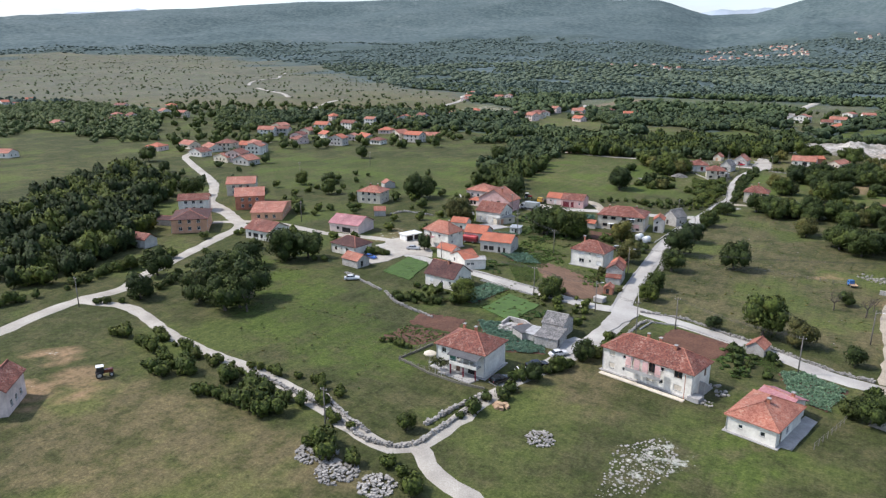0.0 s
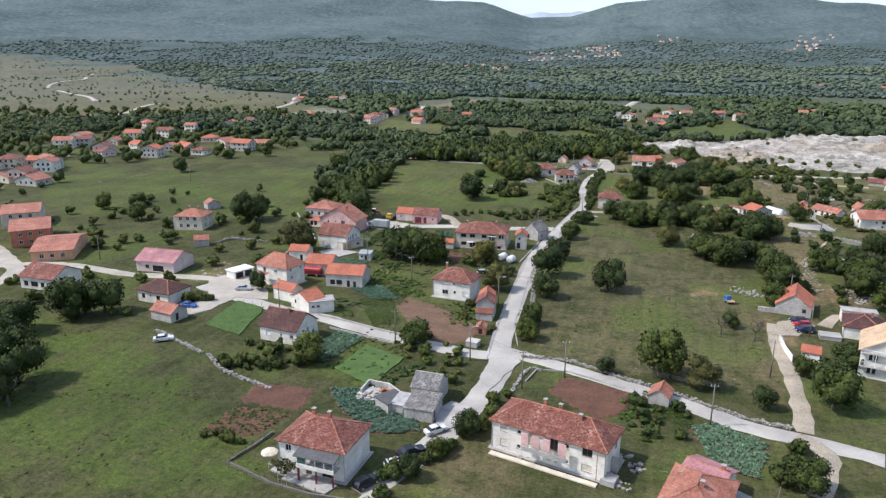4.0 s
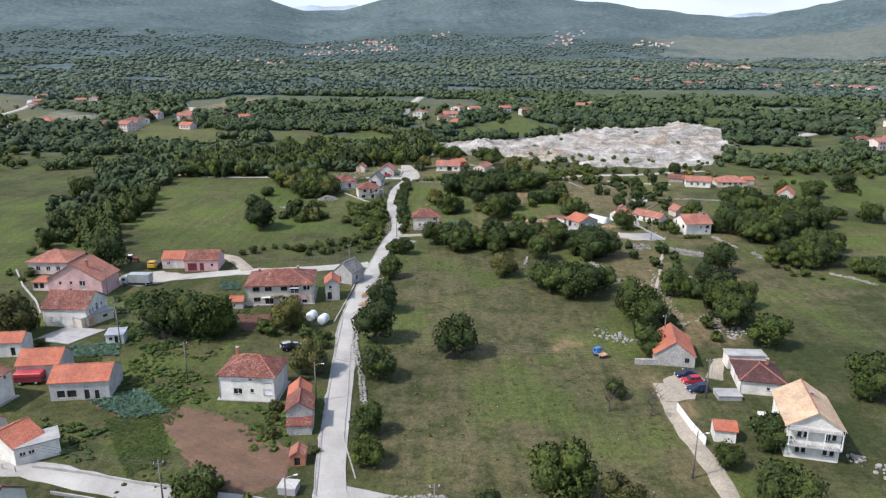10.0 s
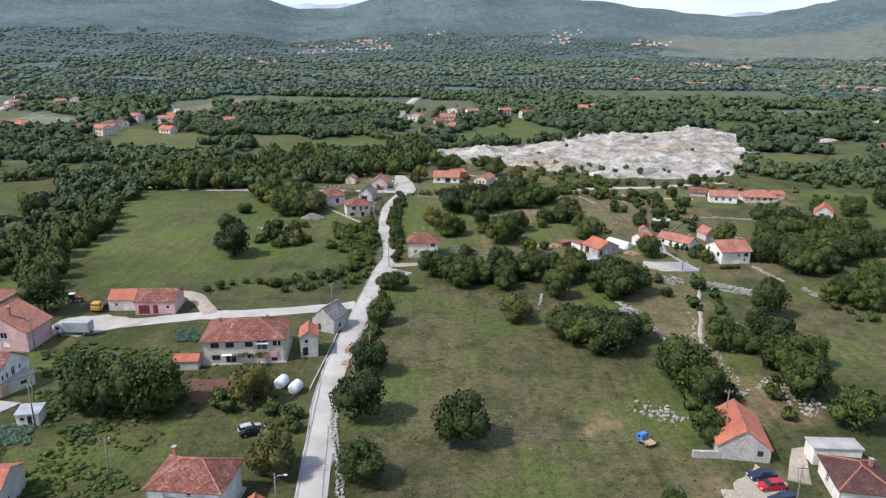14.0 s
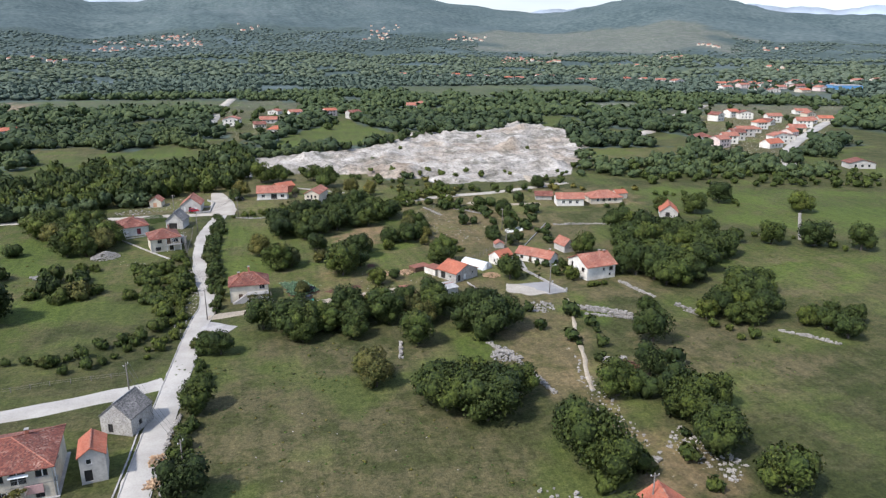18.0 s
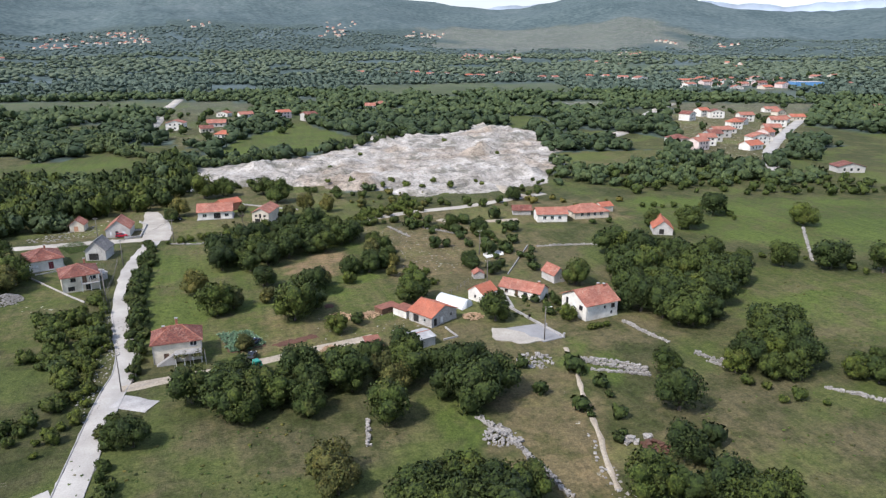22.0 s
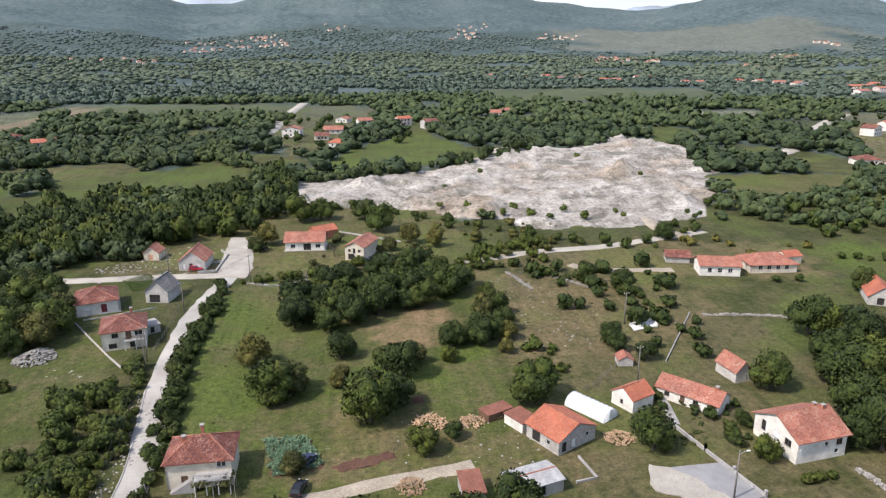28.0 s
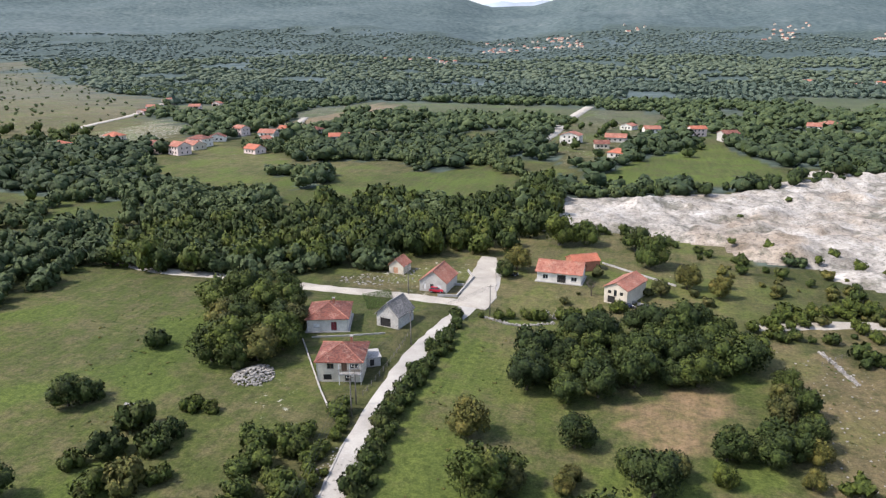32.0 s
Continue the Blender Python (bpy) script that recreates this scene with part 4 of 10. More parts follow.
def window_meshes(w, h, kind):
    key = (round(w, 1), round(h, 1), kind)
    if key not in WINDOW_CACHE:
        t = 0.07
        bm = bmesh.new()
        ring_frame(bm, w, h, t, 0.07, 0.15)
        wood = M_BROWNWOOD if kind == "brown" else M_FRAME
        frame_me = done(bm, "window", wood)
        sill_me = boxes("sill", M_CONC, [(-0.06, w + 0.06, -0.07, 0.07, -0.06, 0.0)])
        bar_me = boxes("mullion", wood, [(w / 2 - 0.035, w / 2 + 0.035, 0.085, 0.145, t, h - t)]) if w > 0.8 else None
        if kind in ("shutter", "blind"):
            bm = bmesh.new()
            n = max(3, int(h / 0.14))
            rows = [[bm.verts.new((x, y, t + (h - 2 * t) * i / n)) for x in (t, w - t)] for i in range(n + 1) for y in ((0.1,) if i in (0, n) else (0.125, 0.095))]
            for p, q in zip(rows, rows[1:]):
                bm.faces.new((p[0], p[1], q[1], q[0]))
            pane_me = done(bm, "shutter", M_FRAME if kind == "shutter" else M_CREAM)
            bar_me = None
        else:
            pane_me = boxes("pane", M_GLASS, [(t, w - t, 0.115, 0.13, t, h - t)])
        WINDOW_CACHE[key] = (frame_me, pane_me, sill_me, bar_me)
    return WINDOW_CACHE[key]


def plain_window(w, h):
    """A far window: frame and dark glass."""
    key = (round(w, 1), round(h, 1))
    if key not in WINDOW_CACHE:
        WINDOW_CACHE[key] = boxes("window", M_GLASS, [(0, w, 0.1, 0.13, 0, h)])
    return WINDOW_CACHE[key]


def opening(thing, m, hole):
    """A window, door, garage or bare hole set into an opening of a facade."""
    x, z, w, h = hole[:4]
    kind = hole[4] if len(hole) > 4 else "win"
    at = m @ Matrix.Translation((x, 0, z))
    if kind in ("win", "shutter", "blind", "brown"):
        fr, pa, si, ba = window_meshes(w, h, kind)
        ob = part("window", fr, thing, "", at)
        part("shutter" if kind in ("shutter", "blind") else "pane", pa, ob)
        part("sill", si, ob)
        if ba:
            part("mullion", ba, ob)
    elif kind == "far":
        part("window", plain_window(w, h), thing, "", at)
    elif kind == "hole":
        # near-black panel stands in for the shade inside the hole
        part("opening", boxes("opening", M_DARK, [(0, w, 0.13, 0.16, 0, h)]), thing, "", at)
    else:
        mat = {"door": M_BROWNWOOD, "white": M_FRAME, "red": M_REDDOOR, "garage": M_PEACH, "dark": M_DARK, "steel": M_STEEL}[kind]
        n = max(2, int(w / 0.45))
        dims = [(0.02 + (w - 0.04) * i / n, 0.02 + (w - 0.04) * (i + 0.93) / n, 0.08, 0.13, 0.02, h - 0.03) for i in range(n)]
        part("door", boxes("door", mat, dims), thing, "", at)


def roof_mesh(w, d, h, kind, rise, over, mat):
    """A roof slab over a w by d plan at the height h. Kinds: hip, x and y (ridge along x or y), lean (falls to the front), flat."""
    a, b, th = w / 2 + over, d / 2 + over, 0.16
    drop = rise * over / (min(w, d) / 2 + 1e-6) * 0.6
    e = h - min(drop, 0.25)
    ring = [(-a, -b), (a, -b), (a, b), (-a, b)]
    bm = bmesh.new()
    if kind == "flat":
        box_data(bm, -a, a, -b, b, h, h + 0.18)
        return done(bm, "roof", mat), []
    low = [bm.verts.new((x, y, e)) for x, y in ring]
    if kind == "lean":
        top = [bm.verts.new((x, y, z + th)) for (x, y), z in zip(ring, (e, e, e + rise, e + rise))]
        low[2].co.z = low[3].co.z = e + rise
        for q in ([low[3], low[2], low[1], low[0]], [top[0], top[1], top[2], top[3]]):
            bm.faces.new(q)
        for i in range(4):
            bm.faces.new((low[i], low[(i + 1) % 4], top[(i + 1) % 4], top[i]))
        return done(bm, "roof", mat), []
    if kind == "hip":
        k = max(0.0, (w - d) / 2)
        j = max(0.0, (d - w) / 2)
        r = [Vector((-k, -j, h + rise)), Vector((k, j, h + rise))]
    elif kind == "x":
        r = [Vector((-a, 0, h + rise)), Vector((a, 0, h + rise))]
    else:
        r = [Vector((0, -b, h + rise)), Vector((0, b, h + rise))]
    if kind == "hip":
        top = [bm.verts.new((x, y, e + th)) for x, y in ring]
        rv = [bm.verts.new(q + Vector((0, 0, th))) for q in r] if (r[0] - r[1]).length > 0.05 else [bm.verts.new(r[0] + Vector((0, 0, th)))] * 2
        if w >= d:
            fs = [(top[0], top[1], rv[1], rv[0]), (top[2], top[3], rv[0], rv[1]), (top[3], top[0], rv[0]), (top[1], top[2], rv[1])]
        else:
            fs = [(top[0], top[1], rv[0]), (top[1], top[2], rv[1], rv[0]), (top[2], top[3], rv[1]), (top[3], top[0], rv[0], rv[1])]
        for q in fs:
            u = []
            [u.append(v) for v in q if v not in u]
            bm.faces.new(u)
        bm.faces.new(low[::-1])
        for i in range(4):
            bm.faces.new((low[i], low[(i + 1) % 4], top[(i + 1) % 4], top[i]))
        caps = [(r[0], r[1])] if (r[0] - r[1]).length > 0.05 else []
        for i, (x, y) in enumerate(ring):
            q = r[0] if ((x < 0 and w >= d) or (y < 0 and w < d)) else r[1]
            caps.append((Vector((x, y, e)), q))
    else:
        # two slabs meeting at the ridge, open at the gables
        for s in (0, 1):
            if kind == "x":
                p = [Vector((-a, -b if s == 0 else b, e)), Vector((a, -b if s == 0 else b, e)), r[1], r[0]]
            else:
                p = [Vector((-a if s == 0 else a, -b, e)), Vector((-a if s == 0 else a, b, e)), r[1], r[0]]
            vb = [bm.verts.new(q) for q in p]
            vt = [bm.verts.new(q + Vector((0, 0, th))) for q in p]
            bm.faces.new(vb)
            bm.faces.new(vt)
            for i in range(4):
                bm.faces.new((vb[i], vb[(i + 1) % 4], vt[(i + 1) % 4], vt[i]))
        for v in low:
            bm.verts.remove(v)
        caps = [(r[0], r[1])]
    return done(bm, "roof", mat), [(p + Vector((0, 0, th)), q + Vector((0, 0, th))) for p, q in caps]


def cap_mesh(p, q, mat, r=0.13):
    """A row of overlapping half-round ridge tiles from p to q."""
    d = q - p
    n = max(2, int(d.length / 0.42))
    bm = bmesh.new()
    rot = d.to_track_quat("X", "Z").to_matrix().to_4x4()
    last = None
    for i in range(n):
        base = Matrix.Translation(p + d * (i / n)) @ rot
        for x, rr in ((0, r * 1.12), (d.length / n * 0.96, r * 0.9)):
            ring = [bm.verts.new(base @ Vector((x, rr * math.cos(t), rr * 0.7 * math.sin(t)))) for t in (-0.2, 0.75, 1.57, 2.4, 3.34)]
            if last:
                for k in range(4):
                    bm.faces.new((last[k], last[k + 1], ring[k + 1], ring[k]))
            last = ring
    return done(bm, "ridge_cap", mat)


def chimney(thing, x, y, z, h=1.3, mat=None, w=0.45):
    ob = part("chimney", boxes("chimney", mat or M_BRICK, [(-w / 2, w / 2, -w / 2, w / 2, 0, h), (-w / 2 - 0.06, w / 2 + 0.06, -w / 2 - 0.06, w / 2 + 0.06, h * 0.78, h * 0.86)]), thing, "", Matrix.Translation((x, y, z)))
    part("chimney_cap", boxes("chimney_cap", M_CONC, [(-w / 2 - 0.1, w / 2 + 0.1, -w / 2 - 0.1, w / 2 + 0.1, 0.16, 0.24), (-w / 2, -w / 2 + 0.08, -w / 2, w / 2, 0, 0.16), (w / 2 - 0.08, w / 2, -w / 2, w / 2, 0, 0.16)]), ob, "", Matrix.Translation((0, 0, h)))


h_size = [0.0, 0.0]      # width and depth of the house built last


def house(label, x, y, rot, w, d, h, roof="hip", rise=2.2, wall=None, tiles=None, front=(), right=(), left=(), back=(), chimneys=(), over=0.45, plinth=0.0, category="house", name="house", fine=True, gutter=True):
    """front faces local -y. Openings: (x along the wall from its left end seen from outside, sill height, width, height, kind)."""
    wall, tiles = wall or M_WHITE, tiles or M_TILE_RED
    thing = tagged(new(name), label, category)
    h_size[:] = (w, d)
    thing.matrix_basis = pose(x, y, float(land(np.array(x), np.array(y))) if y > 1000 else 0, 0, 0, rot)
    frames = {"front": (pose(-w / 2, -d / 2, 0), w, front), "right": (pose(w / 2, -d / 2, 0, 0, 0, 90), d, right), "back": (pose(w / 2, d / 2, 0, 0, 0, 180), w, back), "left": (pose(-w / 2, d / 2, 0, 0, 0, -90), d, left)}
    bm = bmesh.new()
    for fm, width, holes in frames.values():
        ok = [o for o in holes if o[0] >= 0.05 and o[0] + o[2] <= width - 0.05 and o[1] + o[3] <= h - 0.02]
        facade(bm, fm, width, h, [o[:4] for o in ok])
        for o in ok:
            opening(thing, fm, o)
    # gables
    if roof == "x":
        for s in (-1, 1):
            bm.faces.new([bm.verts.new(q) for q in ((s * w / 2, -d / 2, h), (s * w / 2, d / 2, h), (s * w / 2, 0, h + rise - 0.02))])
    elif roof == "y":
        for s in (-1, 1):
            bm.faces.new([bm.verts.new(q) for q in ((-w / 2, s * d / 2, h), (w / 2, s * d / 2, h), (0, s * d / 2, h + rise - 0.02))])
    elif roof == "lean":
        bm.faces.new([bm.verts.new(q) for q in ((-w / 2, d / 2, h), (w / 2, d / 2, h), (w / 2, d / 2, h + rise), (-w / 2, d / 2, h + rise))])
        for s in (-1, 1):
            bm.faces.new([bm.verts.new(q) for q in ((s * w / 2, -d / 2, h), (s * w / 2, d / 2, h), (s * w / 2, d / 2, h + rise))])
    part("wall", done(bm, "wall", wall), thing)
    rm, caps = roof_mesh(w, d, h, roof, rise, over, tiles)
    part("roof", rm, thing)
    for p, q in caps if fine else caps[:1]:
        part("ridge_cap", cap_mesh(p, q, M_TILE_SALMON if tiles is not M_SLATE else M_CONC), thing)
    if plinth:
        part("plinth", boxes("plinth", M_CONC, [(-w / 2 - 0.5, w / 2 + 0.5, -d / 2 - 0.5, d / 2 + 0.5, 0, 0.18)], 0.02), thing)
    if fine and gutter and roof == "hip":
        for s in (-1, 1):
            part("downpipe", boxes("downpipe", M_STEEL, [(s * w / 2 - 0.05, s * w / 2 + 0.05, -d / 2 - 0.1, -d / 2, 0.1, h - 0.1)]), thing)
    for c in chimneys:
        chimney(thing, c[0], c[1], c[2] if len(c) > 2 else h + rise * 0.6, c[3] if len(c) > 3 else 1.5)
    return thing


def rows_of(width, n, z=1.0, w=1.1, h=1.2, kind="win", margin=0.12):
    step = width * (1 - 2 * margin) / n
    return [(width * margin + step * (i + 0.5) - w / 2, z, w, h, kind) for i in range(n)]


def small_house(label, x, y, rot, w, d, h, roof, rise, wall, tiles, far=False, **kw):
    """A house with windows in even rows on every storey."""
    fl = max(1, int(h / 2.5))
    f, s = [], []
    kind = "far" if far else "win"
    for k in range(fl):
        f += rows_of(w, 3 if far else max(2, int(w / 3.2)), 1.0 + 2.6 * k, 1.2, 1.3, kind)
        s += rows_of(d, max(1, int(d / 3.8)), 1.0 + 2.6 * k, 0.9, 1.1, kind)
    return house(label, x, y, rot, w, d, h, roof, rise, wall, tiles, front=f, back=() if far else f, right=s, left=() if far else s, **kw)


# ---- trees and shrubs ----
def leaf_cloud(lobes, count, size, g, jitter=0.55):
    """Leaf clumps as bent four-sided blades on the outside of the lobes (centre, radii). Returns verts and faces."""
    vol = np.array([r[0] * r[1] + r[2] * r[1] for _, r in lobes])
    pick = g.choice(len(lobes), count, p=vol / vol.sum())
    cen = np.array([c for c, _ in lobes])[pick]
    rad = np.array([r for _, r in lobes])[pick]
    n = g.normal(size=(count, 3))
    n[:, 2] += 0.25
    n /= np.linalg.norm(n, axis=1)[:, None]
    out = n / rad
    out /= np.linalg.norm(out, axis=1)[:, None]
    pos = cen + n * rad * g.uniform(0.82, 1.08, (count, 1))
    n = n + g.normal(size=(count, 3)) * jitter
    n /= np.linalg.norm(n, axis=1)[:, None]
    n *= np.where((n * out).sum(1) < 0, -1, 1)[:, None]
    t = np.cross(n, g.normal(size=(count, 3)))
    t /= np.linalg.norm(t, axis=1)[:, None]
    b = np.cross(n, t)
    s = size * g.uniform(0.6, 1.35, (count, 1))
    v = np.stack([pos - t * s, pos - b * s * 0.7 - n * s * 0.15, pos + t * s, pos + b * s * 0.7 - n * s * 0.15], 1)
    f = np.arange(count * 4).reshape(-1, 4)
    shade = out * 0.8 + n * 0.45
    shade /= np.linalg.norm(shade, axis=1)[:, None]
    return v.reshape(-1, 3), f, np.repeat(shade, 4, 0)


def soft_normals(me, nor):
    """Gives every vertex the direction in which its clump of leaves bulges."""
    me.polygons.foreach_set("use_smooth", [True] * len(me.polygons))
    me.normals_split_custom_set_from_vertices(nor.tolist())


def ico_core(lobes, shrink):
    bm = bmesh.new()
    for c, r in lobes:
        res = bmesh.ops.create_icosphere(bm, subdivisions=1, radius=1.0)
        for v in res["verts"]:
            v.co = Vector(c) + Vector((v.co.x * r[0], v.co.y * r[1], v.co.z * r[2])) * shrink
    vs = [tuple(v.co) for v in bm.verts]
    bm.verts.index_update()
    fs = [[v.index for v in f.verts] for f in bm.faces]
    per = len(vs) // len(lobes)
    nor = [(np.array(v) - np.array(lobes[i // per][0])) / np.array(lobes[i // per][1]) ** 2 for i, v in enumerate(vs)]
    nor = [q / np.linalg.norm(q) for q in nor]
    bm.free()
    return vs, fs, np.array(nor)


def crown_mesh(name, seed, lobes_n, count, size, mat, flat=0.78, low=-0.04, shrink=0.84):
    """A crown of radius 1 about the trunk, its foot at z = low and its top near z = low + 2 * flat."""
    g = np.random.default_rng(seed)
    lobes = [((0, 0, low + flat), (0.6, 0.6, flat * 0.72))]
    for i in range(lobes_n):
        a = 2 * math.pi * (i * 0.382 + g.uniform(-0.05, 0.05))
        e = g.uniform(-0.75, 0.95)
        k = g.uniform(0.5, 0.68) * math.sqrt(max(0.12, 1 - e * e * 0.8))
        r = g.uniform(0.26, 0.46)
        lobes.append(((math.cos(a) * k, math.sin(a) * k, low + flat + e * flat * 0.62), (r, r, r * g.uniform(0.75, 1.0))))
    lv, lf, ln = leaf_cloud(lobes, count, size, g)
    cv, cf, cn = ico_core(sorted(lobes, key=lambda q: -q[1][0])[:9], shrink)
    off = len(lv)
    me = bpy.data.meshes.new(name)
    me.from_pydata(lv.tolist() + [tuple(v) for v in cv], [], lf.tolist() + [[i + off for i in f] for f in cf])
    me.materials.append(mat)
    soft_normals(me, np.concatenate([ln, cn]))
    return me


def trunk_mesh(seed, height=1.0, r=0.06, bare=False):
    """A tapered, forked trunk with limbs; unit crown radius."""
    g = np.random.default_rng(seed)
    bm = bmesh.new()

    def limb(p, q, r0, r1, sides=6):
        d = (q - p).normalized()
        rot = d.to_track_quat("Z", "Y").to_matrix()
        rings = [[bm.verts.new(c + rot @ Vector((math.cos(2 * math.pi * i / sides) * rr, math.sin(2 * math.pi * i / sides) * rr, 0))) for i in range(sides)] for c, rr in ((p, r0), ((p + q) / 2 + Vector(g.normal(size=3)) * r0 * 0.5, (r0 + r1) / 2), (q, r1))]
        for a, b in zip(rings, rings[1:]):
            for i in range(sides):
                bm.faces.new((a[i], a[(i + 1) % sides], b[(i + 1) % sides], b[i]))
    fork = Vector((g.uniform(-0.05, 0.05), g.uniform(-0.05, 0.05), height * 0.45))
    limb(Vector((0, 0, -0.05)), fork, r * 1.3, r * 0.85, 8)
    for i in range(5):
        a = 2 * math.pi * (i / 5 + g.uniform(-0.06, 0.06))
        tip = fork + Vector((math.cos(a) * 0.5, math.sin(a) * 0.5, height * g.uniform(0.3, 0.6)))
        limb(fork, tip, r * 0.6, r * 0.2, 5)
        if bare:
            for k in range(7):
                s = fork.lerp(tip, g.uniform(0.35, 1.0))
                limb(s, s + Vector((g.uniform(-0.4, 0.4), g.uniform(-0.4, 0.4), g.uniform(0.1, 0.5))), r * 0.3, r * 0.1, 3)
    return done(bm, "trunk", M_BARK, smooth=True)


TRUNKS = [trunk_mesh(60 + i) for i in range(3)]
BARE_TRUNKS = [trunk_mesh(80 + i, 1.3, 0.05, True) for i in range(2)]
CROWNS = {
    "green": [crown_mesh("crown", 100 + i, 26, 2100, 0.058, M_LEAF) for i in range(4)],
    "dark": [crown_mesh("crown", 120 + i, 26, 2100, 0.058, M_LEAF_DARK) for i in range(4)],
    "yellow": [crown_mesh("crown", 140 + i, 24, 2100, 0.055, M_LEAF_YEL) for i in range(2)],
    "wood": [crown_mesh("crown", 160 + i, 18, 1350, 0.07, M_LEAF_DARK if i % 2 else M_LEAF) for i in range(5)],
}
SHRUBS = {
    "green": [crown_mesh("shrub", 200 + i, 12, 560, 0.115, M_LEAF, 0.5, -0.1) for i in range(4)],
    "dark": [crown_mesh("shrub", 210 + i, 12, 560, 0.115, M_LEAF_DARK, 0.5, -0.1) for i in range(3)],
    "yellow": [crown_mesh("shrub", 220 + i, 12, 560, 0.115, M_LEAF_YEL, 0.5, -0.1) for i in range(2)],
}
PLANTED = []


def tree(x, y, r, kind="green", tall=1.0, label=""):
    """A broadleaf tree with the crown radius r."""
    label = label or {"green": "broadleaf tree with a dense rounded green crown", "dark": "dark green oak with a dense lumpy crown", "yellow": "fruit tree with yellowing autumn leaves", "wood": "dense broadleaf tree of a grove"}[kind]
    r = min(r, 5.8)
    i = len(PLANTED)
    PLANTED.append((x, y, r))
    ob = tagged(new("tree"), label, "tree", "trees")
    ob.matrix_basis = Matrix.LocRotScale((x, y, 0), Euler((0, 0, rng.uniform(0, 6.3))), (r, r, r * tall * rng.uniform(1.0, 1.28)))
    part("trunk", TRUNKS[i % 3], ob)
    part("crown", CROWNS[kind][int(rng.integers(len(CROWNS[kind])))], ob)
    return ob


def bare_tree(x, y, r):
    ob = tagged(new("tree"), "leafless grey fruit tree with fine twigs", "tree", "bare trees")
    ob.matrix_basis = Matrix.LocRotScale((x, y, 0), Euler((0, 0, rng.uniform(0, 6.3))), (r, r, r))
    part("trunk", BARE_TRUNKS[int(rng.integers(2))], ob)
    return ob


def shrub(x, y, r, kind="green", tall=1.0):
    ob = new("shrub", SHRUBS[kind][int(rng.integers(len(SHRUBS[kind])))])
    ob.matrix_basis = Matrix.LocRotScale((x, y, 0), Euler((0, 0, rng.uniform(0, 6.3))), (r, r, r * tall))
    PLANTED.append((x, y, r))
    return tagged(ob, {"green": "green shrub with a ragged outline", "dark": "dark evergreen shrub with a ragged outline", "yellow": "yellowing shrub with a ragged outline"}[kind], "shrub", "shrubs")


def hedge(pts, r=1.6, gap=1.5, kinds=("green", "dark", "green", "yellow"), spread=0.7, tall=1.15):
    line = smooth_line(pts, gap)
    spots = [(q.x + rng.normal() * spread, q.y + rng.normal() * spread, 0.0, r * rng.uniform(0.55, 1.25)) for q in line if rng.uniform() < 0.92]
    mat = {"dark": M_LEAF_DARK, "yellow": M_LEAF_YEL}.get(kinds[0], M_LEAF)
    ob = wood_stuff("hedge", spots, "ragged mixed hedge of shrubs and saplings", 260, 0.125, mat, 1.15)
    ob["kind"], ob["category"], ob["group"] = "thing", "hedge", "hedges"
    PLANTED.extend((x, y, q) for x, y, _, q in spots)


def scatter(poly, gap):
    x0, x1 = min(p[0] for p in poly), max(p[0] for p in poly)
    y0, y1 = min(p[1] for p in poly), max(p[1] for p in poly)
    out = []
    for yy in np.arange(y0, y1, gap):
        for xx in np.arange(x0, x1, gap):
            x, y = xx + rng.uniform(-0.42, 0.42) * gap, yy + rng.uniform(-0.42, 0.42) * gap
            if inside(poly, np.array(x), np.array(y)):
                out.append((float(x), float(y)))
    return out


def grove(poly, gap=6.0, r=4.2, kinds=("wood",), tall=1.0, single=False):
    gap, r = gap * 0.94, r * 0.95
    single = single or all(abs(x) < 125 and 230 < y < 424 for x, y in poly)
    if not single:
        spots = [(x, y, 0.0, r * rng.uniform(0.7, 1.25)) for x, y in scatter(poly, gap)]
        PLANTED.extend((x, y, q) for x, y, _, q in spots)
        half = {True: [], False: []}
        for q in spots:
            half[rng.uniform() < 0.6].append(q)
        for dark, some in half.items():
            if some:
                wood_stuff("grove", some, "dense grove of dark green oaks" if dark else "grove of lighter green broadleaf trees", 330, 0.12, M_LEAF_DARK if dark else M_LEAF, 1.45)
        return
    for x, y in scatter(poly, gap):
        tree(x, y, r * rng.uniform(0.75, 1.25), kinds[int(rng.integers(len(kinds)))], tall)


def blob_mesh(seed, sub_leaves, size):
    g = np.random.default_rng(seed)
    lobes = [((0, 0, 0.62), (0.72, 0.72, 0.5))] + [((math.cos(a) * 0.5, math.sin(a) * 0.5, 0.6 + g.uniform(-0.2, 0.35)), (0.42, 0.42, 0.38)) for a in g.uniform(0, 6.3, 4)]
    lv, lf, ln = leaf_cloud(lobes, sub_leaves, size, g, 0.4)
    cv, cf, cn = ico_core(lobes[:5 if sub_leaves > 60 else 3 if sub_leaves > 10 else 2 if sub_leaves > 6 else 1], 0.8 if sub_leaves > 60 else 0.92)
    cv = np.array(cv) + g.normal(size=(len(cv), 3)) * 0.035
    return np.concatenate([lv, cv]), [list(q) for q in lf] + [[i + len(lv) for i in q] for q in cf], np.concatenate([ln, cn])


